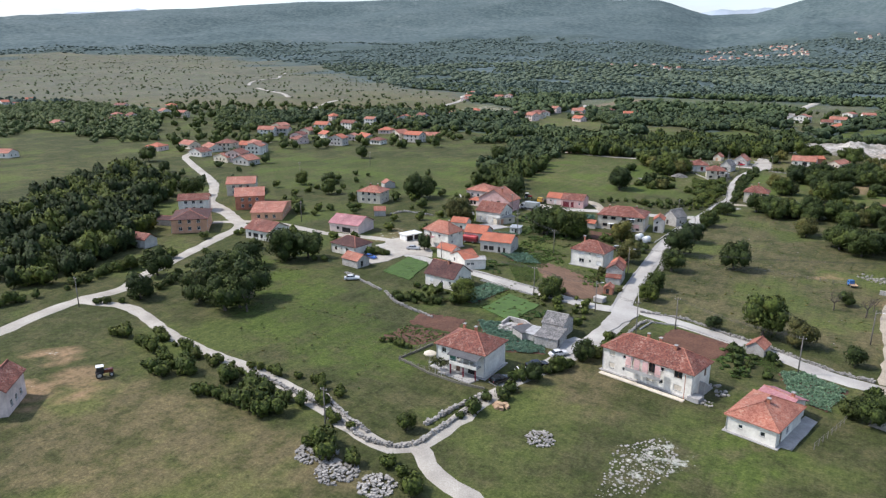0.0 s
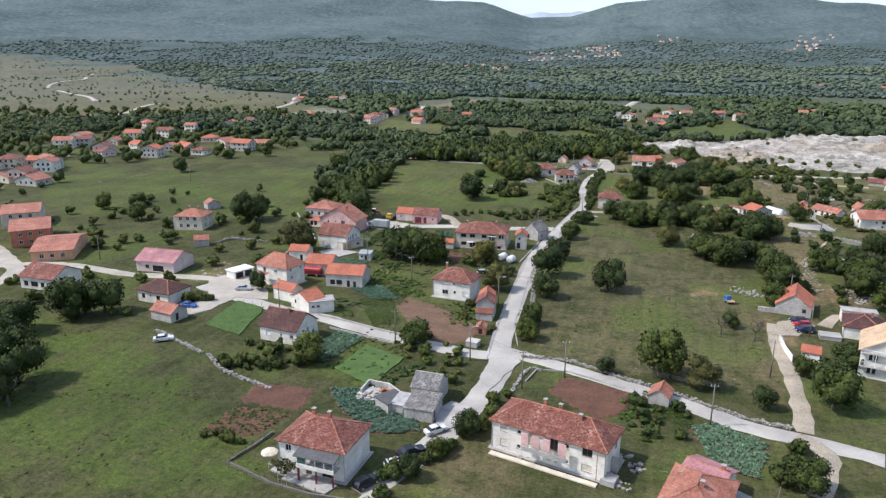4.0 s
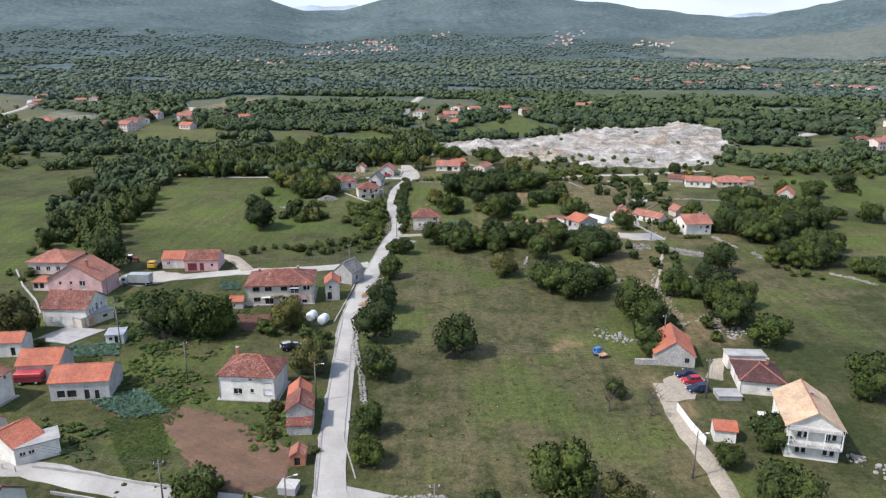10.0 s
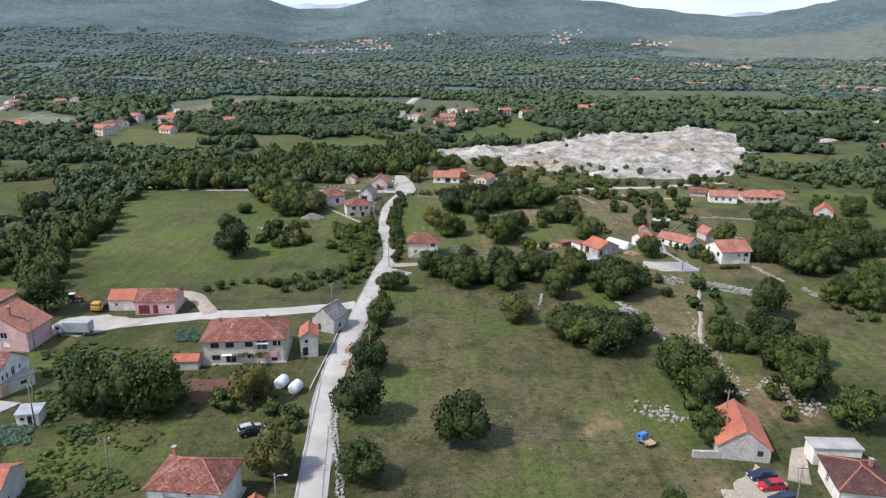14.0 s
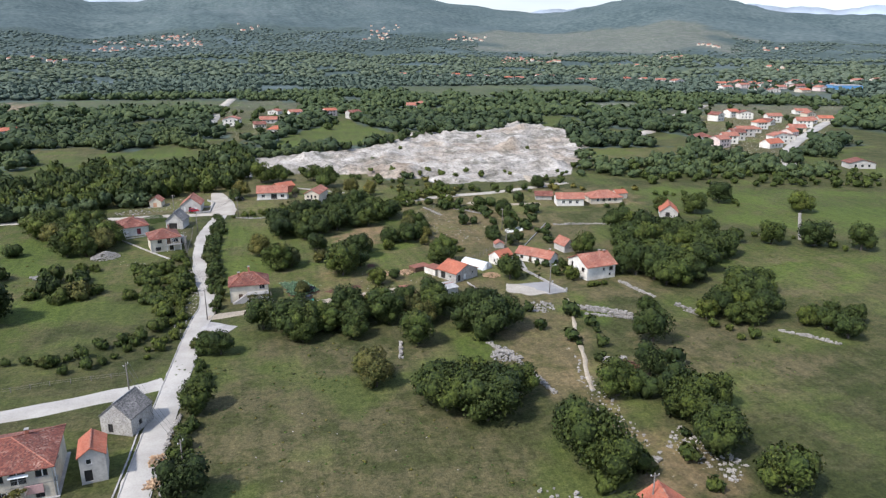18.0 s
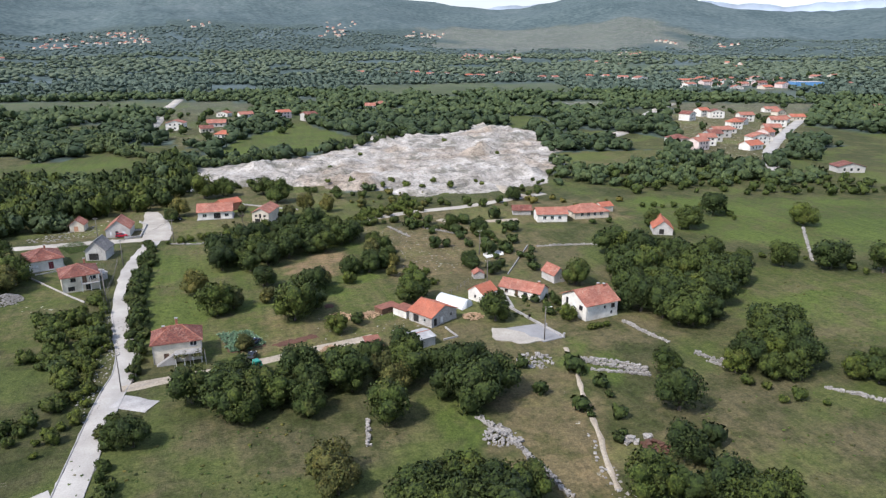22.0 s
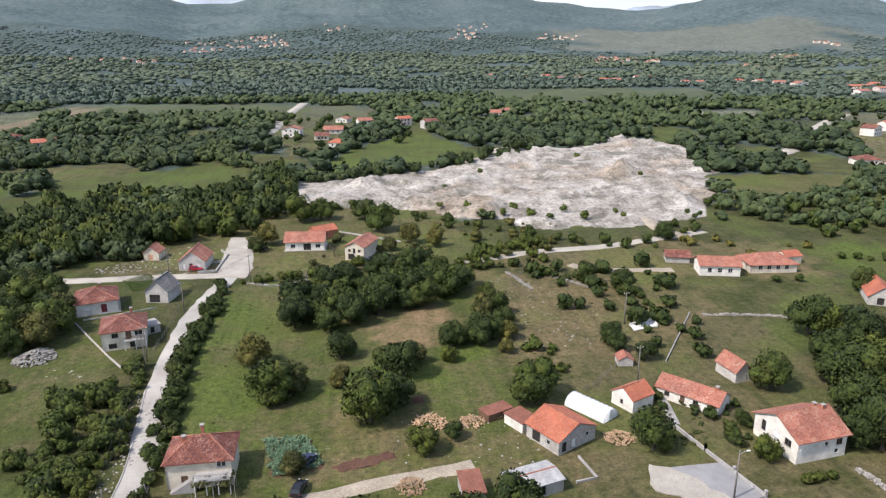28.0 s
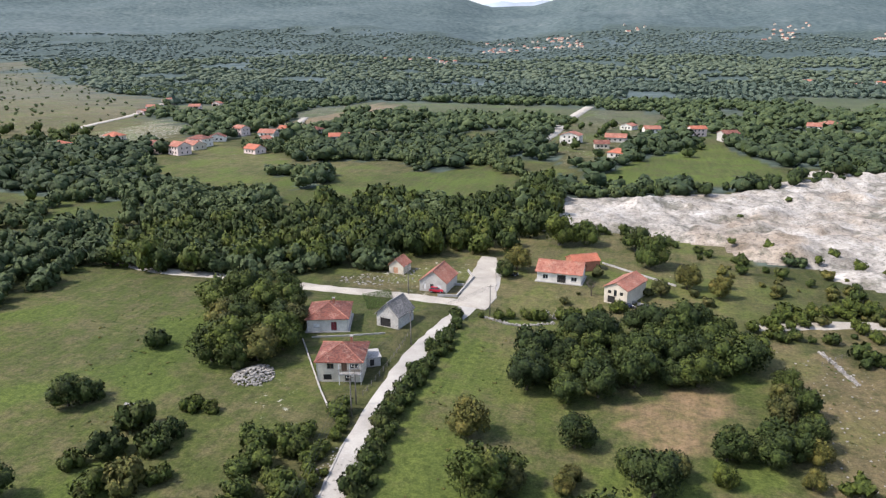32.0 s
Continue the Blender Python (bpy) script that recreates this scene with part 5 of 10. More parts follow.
def wood_stuff(name, spots, label, sub_leaves=26, size=0.3, mat=None, tall=1.0):
    """One object for a far wood: a clump of leaves at every spot (x, y, z, r)."""
    kinds = [blob_mesh(300 + i, sub_leaves, size) for i in range(5)]
    V, N, F, off = [], [], [], 0
    for i, (x, y, z, r) in enumerate(spots):
        v, f, nn = kinds[i % 5]
        a = (i * 2.4) % 6.28
        ca, sa = math.cos(a), math.sin(a)
        N.append(np.stack([nn[:, 0] * ca - nn[:, 1] * sa, nn[:, 0] * sa + nn[:, 1] * ca, nn[:, 2]], 1))
        c, s = math.cos(a) * r, math.sin(a) * r
        hz = r * tall * (0.85 + 0.4 * ((i * 0.618) % 1))
        V.append(np.stack([x + v[:, 0] * c - v[:, 1] * s, y + v[:, 0] * s + v[:, 1] * c, z + v[:, 2] * hz - 0.1 * r], 1))
        F += [[k + off for k in q] for q in f]
        off += len(v)
    me = bpy.data.meshes.new(name)
    me.from_pydata(np.concatenate(V).tolist(), [], F)
    me.materials.append(mat or M_WOOD_FAR)
    soft_normals(me, np.concatenate(N))
    return tagged(new(name, me), label, "woodland", kind="stuff")


# ---- woods, groves and single trees ----
def low_grove(poly, gap, r, kinds):
    spots = [(x, y, 0.0, r * 0.8 * rng.uniform(0.6, 1.2)) for x, y in scatter(poly, gap * 0.9)]
    PLANTED.extend((x, y, q) for x, y, _, q in spots)
    wood_stuff("thicket", spots, "low thicket of mixed green shrubs", 420, 0.1, M_LEAF, 1.0)


CLEAR = [f[0] for f in FIELDS if f[1] + f[2] + f[3] > 0.3] + [QUARRY]
grove([(-291.0, 139.1), (-279.5, 146.2), (-331.9, 194.9), (-344.3, 238.6), (-291.8, 219.9), (-261.2, 197.5), (-245.8, 173.2), (-220.5, 160.5), (-198.3, 125.8), (-184.7, 104.4), (-192.3, 88.5)], 6.5, 4.6, ("dark", "wood", "wood"))
grove([(-172.9, 438.9), (-165.0, 464.7), (-133.4, 485.6), (-115.8, 529.2), (-81.3, 511.7), (-61.4, 530.7), (-46.1, 594.8), (-38.0, 539.7), (-40.0, 485.0), (-49.9, 464.7), (-74.3, 454.7), (-105.1, 434.2), (-136.0, 423.1), (-157.5, 418.8)], 7.0, 4.8)
grove([(-31.6, 389.7), (-20.6, 399.7), (-11.3, 412.6), (3.5, 418.7), (13.7, 411.6), (18.9, 395.8), (13.1, 390.3), (1.7, 388.3), (-10.8, 383.7), (-16.5, 375.1), (-27.5, 377.9)], 5.5, 4.2, ("dark", "wood"))
grove([(17.4, 394.0), (24.5, 385.6), (21.8, 367.3), (17.5, 361.3), (15.4, 373.7)], 5.0, 3.2, ("green", "yellow", "dark"))
grove([(4.9, 363.0), (13.2, 373.4), (20.7, 367.2), (11.0, 358.5)], 5.0, 3.6, ("dark", "wood"), single=True)
grove([(-40.4, 302.5), (-29.7, 312.3), (-18.8, 303.1), (-9.0, 307.0), (-2.9, 300.7), (-13.7, 290.3), (-28.1, 291.6)], 6.0, 3.8, ("dark", "green", "wood"), single=True)
grove([(10.5, 296.4), (21.7, 303.1), (23.9, 292.0), (17.7, 282.4), (9.4, 285.1)], 5.5, 4.4, ("dark", "wood"), single=True)
grove([(-10.7, 303.3), (0.5, 305.4), (11.4, 308.0), (6.9, 292.2), (-5.4, 288.7)], 6.0, 3.6, ("green", "dark", "yellow"), single=True)
grove([(89.4, 363.5), (114.8, 342.0), (107.6, 324.2), (87.6, 307.2), (66.2, 293.5), (73.7, 307.6), (66.8, 316.1)], 6.0, 4.6, ("dark", "wood"))
grove([(67.6, 280.6), (86.7, 295.7), (98.3, 291.9), (83.7, 272.6), (70.8, 270.1)], 6.0, 4.4, ("dark", "wood"), single=True)
grove([(88.6, 276.8), (108.2, 273.4), (90.9, 258.6), (90.0, 266.5)], 5.5, 3.4, ("green", "dark", "wood"))
grove([(-4.7, 261.6), (4.9, 265.1), (11.3, 258.8), (11.3, 253.4), (4.5, 251.1), (-4.9, 254.2)], 5.5, 4.0, ("dark", "wood"), single=True)
grove([(36.7, 246.6), (44.5, 250.5), (46.5, 245.0), (41.8, 237.8), (32.8, 239.4)], 5.5, 3.8, ("dark", "wood"), single=True)
grove([(-166.2, 304.2), (-166.4, 336.7), (-163.2, 385.7), (-144.4, 344.1), (-149.5, 322.4), (-129.0, 280.9), (-136.2, 278.8), (-152.4, 304.0), (-159.5, 293.3)], 6.0, 4.0, ("dark", "wood"))
grove([(-112.6, 399.5), (-108.7, 411.3), (-98.7, 423.7), (-79.0, 389.4), (-77.6, 377.8), (-81.6, 371.3), (-92.2, 373.6)], 6.4, 4.6, ("green", "dark", "yellow", "green"), 0.95, True)
low_grove([(-60.8, 317.0), (-60.6, 336.5), (-60.9, 356.3), (-60.5, 373.9), (-56.6, 368.8), (-54.4, 332.0), (-55.0, 309.7), (-57.6, 304.0)], 5.2, 3.6, ("green", "dark"))
low_grove([(-68.0, 346.7), (-66.3, 358.0), (-60.3, 356.1), (-59.0, 333.5), (-62.9, 325.7)], 5.0, 3.8, ("green", "dark"))
low_grove([(-68.4, 327.9), (-64.4, 336.0), (-54.4, 332.5), (-52.3, 325.6), (-64.4, 324.2)], 4.5, 2.8, ("green", "dark"))

for spec in ((-131.7, 111.7, 6.6, "dark"), (-133.3, 121.9, 5.7, "dark"), (-142.8, 113.2, 5.4, "green"), (-147.4, 130.0, 6.6, "dark"), (-153.3, 126.0, 6.2, "dark"), (-154.5, 141.1, 5.2, "dark"), (-60.3, 87.5, 1.9, "green"), (-157.6, 106.3, 4.0, "dark"), (-170.8, 121.5, 4.6, "dark"), (-182.8, 121.2, 2.4, "green"), (-151.0, 152.0, 6.7, "green"), (-145.7, 157.8, 5.4, "dark"), (-83.4, 147.8, 4.0, "green"), (-44.4, 129.8, 2.5, "dark"), (-47.2, 122.5, 2.0, "green"), (-49.1, 115.6, 2.1, "dark"), (1.5, 195.3, 2.3, "green"), (4.5, 155.4, 2.4, "dark"), (7.4, 130.4, 3.5, "dark")):
    tree(*spec[:3], spec[3])
for spec in ((-28.3, 213.7, 4.9, "dark"), (-45.6, 221.1, 5.1, "dark"), (-43.8, 202.7, 4.1, "dark"), (-45.8, 238.8, 4.3, "dark"), (-43.3, 182.0, 3.2, "green"), (-42.6, 173.2, 2.9, "green"), (-45.7, 265.3, 3.6, "dark"), (-42.9, 288.8, 3.1, "dark"), (-24.2, 161.7, 2.1, "dark"), (-14.0, 163.8, 5.4, "green"), (-6.0, 160.8, 3.8, "yellow"), (-13.1, 266.0, 3.7, "yellow"), (-57.5, 204.6, 4.2, "yellow"), (-85.0, 222.8, 6.2, "dark"), (-92.1, 223.6, 5.6, "dark"), (-81.4, 224.6, 4.2, "green"), (-66.3, 227.5, 4.2, "yellow"), (-127.7, 222.0, 7.0, "yellow"), (15.1, 231.4, 7.4, "dark")):
    tree(*spec[:3], spec[3])
for spec in ((4.0, 248.7, 6.1, "dark"), (-2.2, 253.9, 4.7, "dark"), (-28.0, 294.6, 5.1, "dark"), (-14.4, 300.2, 4.8, "dark"), (-5.9, 297.9, 5.2, "green"), (6.5, 297.8, 4.8, "dark"), (40.2, 218.5, 4.9, "green"), (38.8, 233.7, 4.5, "dark"), (49.6, 195.7, 7.0, "dark"), (16.4, 159.6, 4.9, "dark"), (13.7, 172.8, 2.5, "dark"), (13.3, 214.1, 3.6, "green"), (-128.0, 271.3, 7.2, "dark"), (-97.3, 323.1, 4.9, "dark"), (-65.4, 162.8, 3.8, "green")):
    tree(*spec[:3], spec[3])
for spec in ((-13.5, 270.5, 3.9, "yellow"), (-25.5, 291.0, 3.5, "dark"), (-14.1, 290.3, 3.6, "green"), (14.8, 283.6, 6.9, "dark"), (40.6, 257.4, 3.8, "dark"), (49.5, 271.1, 4.5, "dark"), (30.2, 251.2, 4.6, "green"), (38.4, 240.9, 5.0, "dark"), (36.6, 229.3, 4.6, "dark"), (16.2, 227.5, 5.2, "dark"), (14.6, 237.6, 4.1, "dark"), (-1.0, 283.6, 4.3, "green"), (3.5, 253.7, 4.9, "dark"), (-1.9, 257.0, 4.4, "dark"), (12.7, 255.9, 3.7, "green"), (-45.1, 289.6, 2.8, "green"), (-46.3, 264.1, 2.5, "green"), (56.1, 284.4, 3.2, "green")):
    tree(*spec[:3], spec[3])
for spec in ((-95.9, 319.5, 5.8, "dark"), (-107.1, 351.4, 3.6, "green"), (18.2, 337.3, 4.2, "dark"), (41.9, 356.9, 2.5, "dark"), (18.7, 339.2, 4.0, "dark"), (-3.3, 324.9, 3.2, "green"), (2.3, 328.0, 1.9, "dark"), (33.8, 319.9, 4.0, "dark"), (-29.4, 345.5, 5.0, "green"), (-25.2, 347.1, 3.2, "yellow"), (-16.7, 361.6, 3.2, "dark"), (-17.0, 348.9, 1.9, "yellow"), (-11.5, 335.0, 5.3, "green"), (41.9, 360.7, 2.5, "dark"), (64.2, 336.8, 4.1, "green"), (-23.5, 321.4, 2.3, "yellow"), (119.6, 382.5, 3.8, "green"), (-4.5, 351.3, 4.5, "dark")):
    tree(*spec[:3], spec[3])
for spec in ((-34.0, 360.4, 4.0, "yellow"), (-25.7, 349.5, 3.3, "green"), (-28.9, 343.6, 2.9, "green"), (-16.2, 351.5, 2.0, "yellow"), (-15.8, 362.2, 3.2, "green"), (42.1, 361.5, 2.8, "dark"), (19.3, 339.5, 4.5, "green"), (46.2, 351.8, 2.6, "dark"), (-41.3, 451.5, 4.4, "yellow"), (-43.7, 444.1, 2.9, "green"), (-32.4, 481.0, 5.9, "green"), (-24.5, 482.8, 5.0, "green"), (-3.7, 463.7, 6.0, "green"), (-8.4, 481.0, 4.9, "green"), (5.9, 356.8, 2.1, "green"), (-1.1, 357.5, 2.5, "yellow"), (-7.3, 355.6, 3.1, "dark")):
    tree(*spec[:3], spec[3])
for spec in ((-10.8, 336.9, 5.4, "green"), (-5.6, 340.6, 3.3, "dark"), (5.3, 446.3, 3.8, "yellow"), (13.2, 441.6, 3.4, "yellow"), (-1.7, 439.4, 2.8, "yellow"), (18.2, 359.2, 1.9, "yellow"), (49.8, 399.5, 3.3, "dark"), (56.8, 391.8, 3.5, "dark"), (90.2, 440.7, 3.3, "dark"), (-69.2, 532.8, 4.1, "dark"), (130.2, 376.8, 5.7, "dark"), (89.9, 437.4, 3.2, "dark"), (172.2, 367.4, 5.3, "green"), (141.1, 325.8, 6.3, "dark"), (129.3, 331.5, 4.7, "dark"), (119.1, 336.7, 3.2, "dark"), (152.5, 318.2, 4.8, "green"), (151.2, 390.0, 8.1, "dark")):
    tree(*spec[:3], spec[3])
for spec in ((-183.3, 366.2, 7.6, "dark"), (-130.1, 115.3, 4.9, "dark"), (-235.1, 253.7, 3.9, "green"), (-207.9, 241.8, 4.2, "green"), (-166.6, 257.0, 5.9, "dark"), (-258.8, 207.1, 5.9, "dark"), (-93.9, 224.5, 6.6, "dark"), (-83.0, 225.0, 5.6, "green"), (-265.1, 340.9, 4.4, "dark"), (-326.8, 244.2, 3.5, "dark"), (-165.6, 254.2, 5.9, "dark"), (-224.6, 261.2, 4.0, "green"), (-367.9, 264.8, 6.4, "dark"), (-97.3, 324.8, 4.4, "dark"), (22.8, 178.7, 4.0, "dark")):
    tree(*spec[:3], spec[3])
tree(-118.6, 184.0, 2.6, "dark", 1.2)
hedge([(-132.0, 170.6), (-128.5, 172.0), (-125.6, 173.0)], 1.7, 1.0, ("green",), 0.25)
tree(-168.3, 252.4, 4.3, "dark", 1.7, "tall dark conical spruce beside a broad tree")
bare_tree(-1.0, 190.0, 3.2)
bare_tree(6.0, 188.5, 3.4)
for px, py, r in ((-59.6, 181.0, 1.3), (-60.6, 190.2, 1.5), (-60.2, 186.0, 1.1), (-51.2, 176.6, 0.9)):
    shrub(px, py, r, "yellow", 1.3)
bare_tree(1.5, 196.9, 2.6)
bare_tree(7.6, 194.4, 2.3)
bare_tree(-126.4, 113.9, 4.2)
bare_tree(-19.0, 434.7, 2.9)

for spec in ((-90.2, 348.2, 4.1, "green"), (-89.0, 340.3, 3.4, "dark"), (-82.5, 342.9, 3.3, "green"), (-84.4, 331.0, 3.1, "green"), (-80.3, 333.3, 3.6, "yellow"), (-81.9, 347.3, 2.6, "dark"), (-104.6, 354.3, 3.2, "dark"), (-84.4, 356.2, 2.2, "green"), (-108.0, 378.4, 3.2, "dark"), (-80.5, 356.4, 1.8, "green"), (-91.8, 335.8, 2.2, "green"), (-76.2, 336.1, 2.3, "green")):
    shrub(*spec[:3], spec[3], 1.3)
# hedges
hedge([(-47.5, 411.5), (-48.5, 382.9), (-49.3, 360.0), (-47.6, 343.0), (-45.3, 333.5)], 2.0, 1.7)
hedge([(-42.5, 413.0), (-32.1, 414.3), (-21.9, 417.3), (-11.5, 423.6)], 1.8, 1.9)
hedge([(-55.4, 358.1), (-55.8, 343.9), (-55.0, 337.1)], 1.7, 1.7)
hedge([(20.0, 420.7), (29.6, 433.5), (47.5, 437.3)], 2.4, 2.4, ("green", "green", "dark"))
hedge([(22.1, 415.9), (36.7, 417.7)], 1.8, 2.2)
hedge([(37.8, 410.6), (50.8, 397.4), (59.3, 385.6)], 1.9, 2.6)
hedge([(-143.3, 88.5), (-134.4, 88.1), (-109.4, 81.7)], 2.0, 2.0)
hedge([(-135.5, 93.3), (-116.3, 90.2), (-97.5, 86.9)], 1.5, 2.0)
hedge([(-120.5, 79.4), (-113.4, 80.7), (-109.5, 83.1)], 2.4, 2.2)
hedge([(-101.7, 79.3), (-90.2, 78.6), (-80.5, 78.6)], 2.6, 2.0)
hedge([(-103.7, 86.7), (-89.0, 84.4), (-82.2, 84.7)], 2.2, 2.2)
hedge([(-73.5, 75.3), (-67.3, 75.1), (-60.8, 73.5)], 2.4, 2.2)
hedge([(-101.8, 90.9), (-84.8, 92.4), (-78.1, 91.1)], 1.4, 2.2)
hedge([(-68.6, 82.5), (-74.2, 84.8), (-77.9, 86.1)], 1.6, 2.0)
hedge([(-55.9, 76.5), (-52.4, 76.0), (-48.6, 74.1)], 2.2, 2.2)
hedge([(-53.9, 96.0), (-52.6, 106.7), (-50.1, 116.5), (-45.8, 123.7)], 1.7, 2.0)
hedge([(-183.2, 83.9), (-182.3, 92.0), (-181.0, 103.8), (-184.8, 116.7), (-183.1, 135.2)], 2.0, 2.4)
hedge([(-164.3, 98.0), (-158.8, 103.9), (-161.0, 116.0), (-171.1, 131.8)], 1.6, 2.4)
hedge([(-47.5, 297.1), (-45.5, 269.3), (-47.8, 247.9)], 1.6, 2.4)
hedge([(-46.4, 394.3), (-48.6, 367.3), (-45.4, 340.5), (-45.4, 314.5)], 1.6, 2.0)
hedge([(-53.2, 343.0), (-53.2, 317.1), (-54.7, 298.0), (-57.1, 290.7)], 1.6, 2.0)
hedge([(-77.4, 290.3), (-67.6, 297.0), (-59.1, 301.0)], 1.6, 2.2)
hedge([(68.0, 274.9), (69.6, 268.7), (76.6, 264.5)], 1.5, 3.0)
hedge([(-134.8, 215.4), (-125.0, 212.3), (-118.7, 217.4)], 1.4, 2.6)
hedge([(-102.8, 142.1), (-93.7, 140.7), (-85.6, 144.6), (-82.5, 148.5)], 1.5, 2.0)
hedge([(-87.0, 116.6), (-82.2, 116.2), (-77.7, 115.8)], 1.2, 2.0)
hedge([(7.9, 142.9), (4.6, 130.5)], 2.2, 2.4)
hedge([(-40.8, 144.1), (-43.0, 132.0), (-46.6, 122.9)], 1.6, 2.6)
hedge([(134.5, 409.7), (157.6, 396.9), (154.5, 383.0)], 1.6, 3.0)
hedge([(21.0, 417.2), (38.6, 435.6), (43.3, 419.1)], 2.0, 2.4, ("green", "yellow"))
hedge([(47.6, 404.2), (59.1, 388.2), (58.4, 366.7)], 1.6, 3.0)
hedge([(113.3, 345.6), (125.3, 341.7), (139.9, 333.8), (147.2, 319.5)], 1.8, 3.4)
hedge([(-92.8, 286.8), (-81.3, 293.9), (-68.7, 287.3), (-60.8, 297.9)], 1.5, 3.0)
hedge([(-39.0, 509.2), (-5.7, 491.5), (21.6, 469.6), (43.0, 453.0), (61.9, 433.3), (89.0, 438.0), (138.2, 490.3)], 2.2, 4.5, ("green", "yellow"), 3.0)
hedge([(-147.8, 261.6), (-149.9, 292.6), (-152.3, 355.1)], 2.0, 3.0)

# far woods
TOWN = [
    [(247.2, 1520.6), (313.6, 1475.6), (351.2, 1510.6), (370.7, 1480.2), (408.7, 1491.8), (420.7, 1396.2), (426.1, 1352.7), (490.8, 1417.7), (519.9, 1431.4), (506.5, 1268.4), (516.9, 1246.8), (579.4, 1244.6), (606.7, 1235.7), (615.4, 1196.8), (623.6, 1160.1)],
    [(642.4, 1076.4), (695.5, 1120.3), (657.1, 1043.2), (758.7, 1150.0), (702.9, 1056.6), (649.7, 968.5), (755.1, 1069.4), (722.5, 1008.3), (810.2, 1082.8), (725.7, 968.2), (844.1, 1071.7), (929.6, 1112.0), (970.6, 1116.8), (872.1, 1001.4)],
    [(795.0, 1155.9), (708.2, 1026.6), (823.3, 1128.9), (686.2, 956.6), (858.7, 1117.4), (602.1, 1008.5), (728.7, 1142.6), (643.3, 995.1)],
]
TOWN_XY = np.array([p for some in TOWN for p in some])


def far_spots(r0, r1, gap, rad, seed, thresh, reach=0):
    reach = reach or r1
    g = np.random.default_rng(seed)
    n = int(r1 / gap)
    X, Y = np.meshgrid(np.arange(-n, n + 1) * gap, np.arange(0, n + 1) * gap)
    x = (X + g.uniform(-0.45, 0.45, X.shape) * gap).ravel()
    y = (Y + g.uniform(-0.45, 0.45, Y.shape) * gap).ravel() + 130
    r = np.hypot(x + 20, y - 130)
    az = np.degrees(np.arctan2(x + 20, y - 130))
    k = (r > r0) & (r < r1) & (az > -72) & (az < 56)
    k &= wooded(x, y, reach, seed) > thresh
    x, y = x[k], y[k]
    ok = np.ones(len(x), bool)
    for poly in CLEAR:
        ok &= ~inside(poly, x, y)
    for tx, ty in TOWN_XY:
        ok &= (x - tx) ** 2 + ((y - ty + 14) * 0.7) ** 2 > 380
    for way in FAR_WAYS:
        for q in smooth_line(way, 12):
            ok &= (x - q.x) ** 2 + (y - q.y) ** 2 > 130
    x, y = x[ok], y[ok]
    return list(zip(x, y, land(x, y), rad * g.uniform(0.5, 1.6, len(x))))


for spots_of in ([(-868.2, 435.3), (-975.2, 565.8), (-809.3, 540.1), (-642.3, 486.2), (-450.1, 333.5), (-476.3, 300.8), (-538.7, 322.1), (-617.3, 334.7), (-556.0, 275.1)], [(-464.3, 399.1), (-555.8, 508.5), (-581.9, 619.9), (-538.2, 765.9), (-332.9, 684.5), (-293.0, 602.8), (-419.1, 596.0), (-462.1, 522.9), (-444.7, 444.2)], [(-187.3, 336.6), (-209.2, 431.5), (-216.7, 506.9), (-169.8, 435.9), (-126.6, 529.2), (-43.6, 535.6), (-36.4, 460.6), (-101.9, 430.4), (-154.0, 362.1), (-158.6, 328.1)],
                 [(-297.0, 587.0), (-217.0, 709.4), (-122.1, 649.0), (-47.7, 578.8), (-157.3, 518.1), (-230.8, 516.8)], [(-240.9, 434.6), (-254.3, 554.0), (-215.8, 612.8), (-93.6, 588.9), (-52.4, 515.0), (-60.3, 450.4), (-94.8, 452.1), (-151.0, 422.9), (-211.2, 458.1)], [(-689.4, 595.5), (-685.7, 634.5), (-568.0, 564.7), (-450.9, 454.1), (-496.9, 460.4), (-505.8, 437.7)], [(-751.4, 1059.6), (-738.8, 1325.4), (-452.7, 1097.3), (-487.8, 873.9)],
                 [(142.4, 489.0), (208.3, 495.2), (275.4, 463.7), (235.3, 420.0), (175.2, 439.5), (120.1, 457.4)], [(-164.2, 699.0), (-106.2, 726.3), (-43.8, 549.6), (-41.1, 446.6), (-69.3, 451.1), (-104.5, 449.4)], [(226.4, 510.0), (261.8, 477.8), (294.0, 518.1), (334.2, 523.1), (267.4, 448.3), (214.9, 448.9)]):
    pts = [(x, y, 0.0, 4.0 * rng.uniform(0.7, 1.3)) for x, y in scatter(spots_of, 6.6) if float(waves(np.array(x), np.array(y), 60, 71)) > -0.35]
    px, py = np.array([p[0] for p in pts]), np.array([p[1] for p in pts])
    free = np.ones(len(pts), bool)
    for q in CLEAR:
        free &= ~inside(q, px, py)
    pts = [p for p, k in zip(pts, free) if k]
    if pts:
        wood_stuff("woodland", pts, "green oak wood at the edge of the village", 72 if pts[0][0] < -60 and pts[0][1] > 300 and pts[0][1] < 620 else 26, 0.2 if pts[0][0] < -60 and pts[0][1] > 300 and pts[0][1] < 620 else 0.28, None, 1.1)
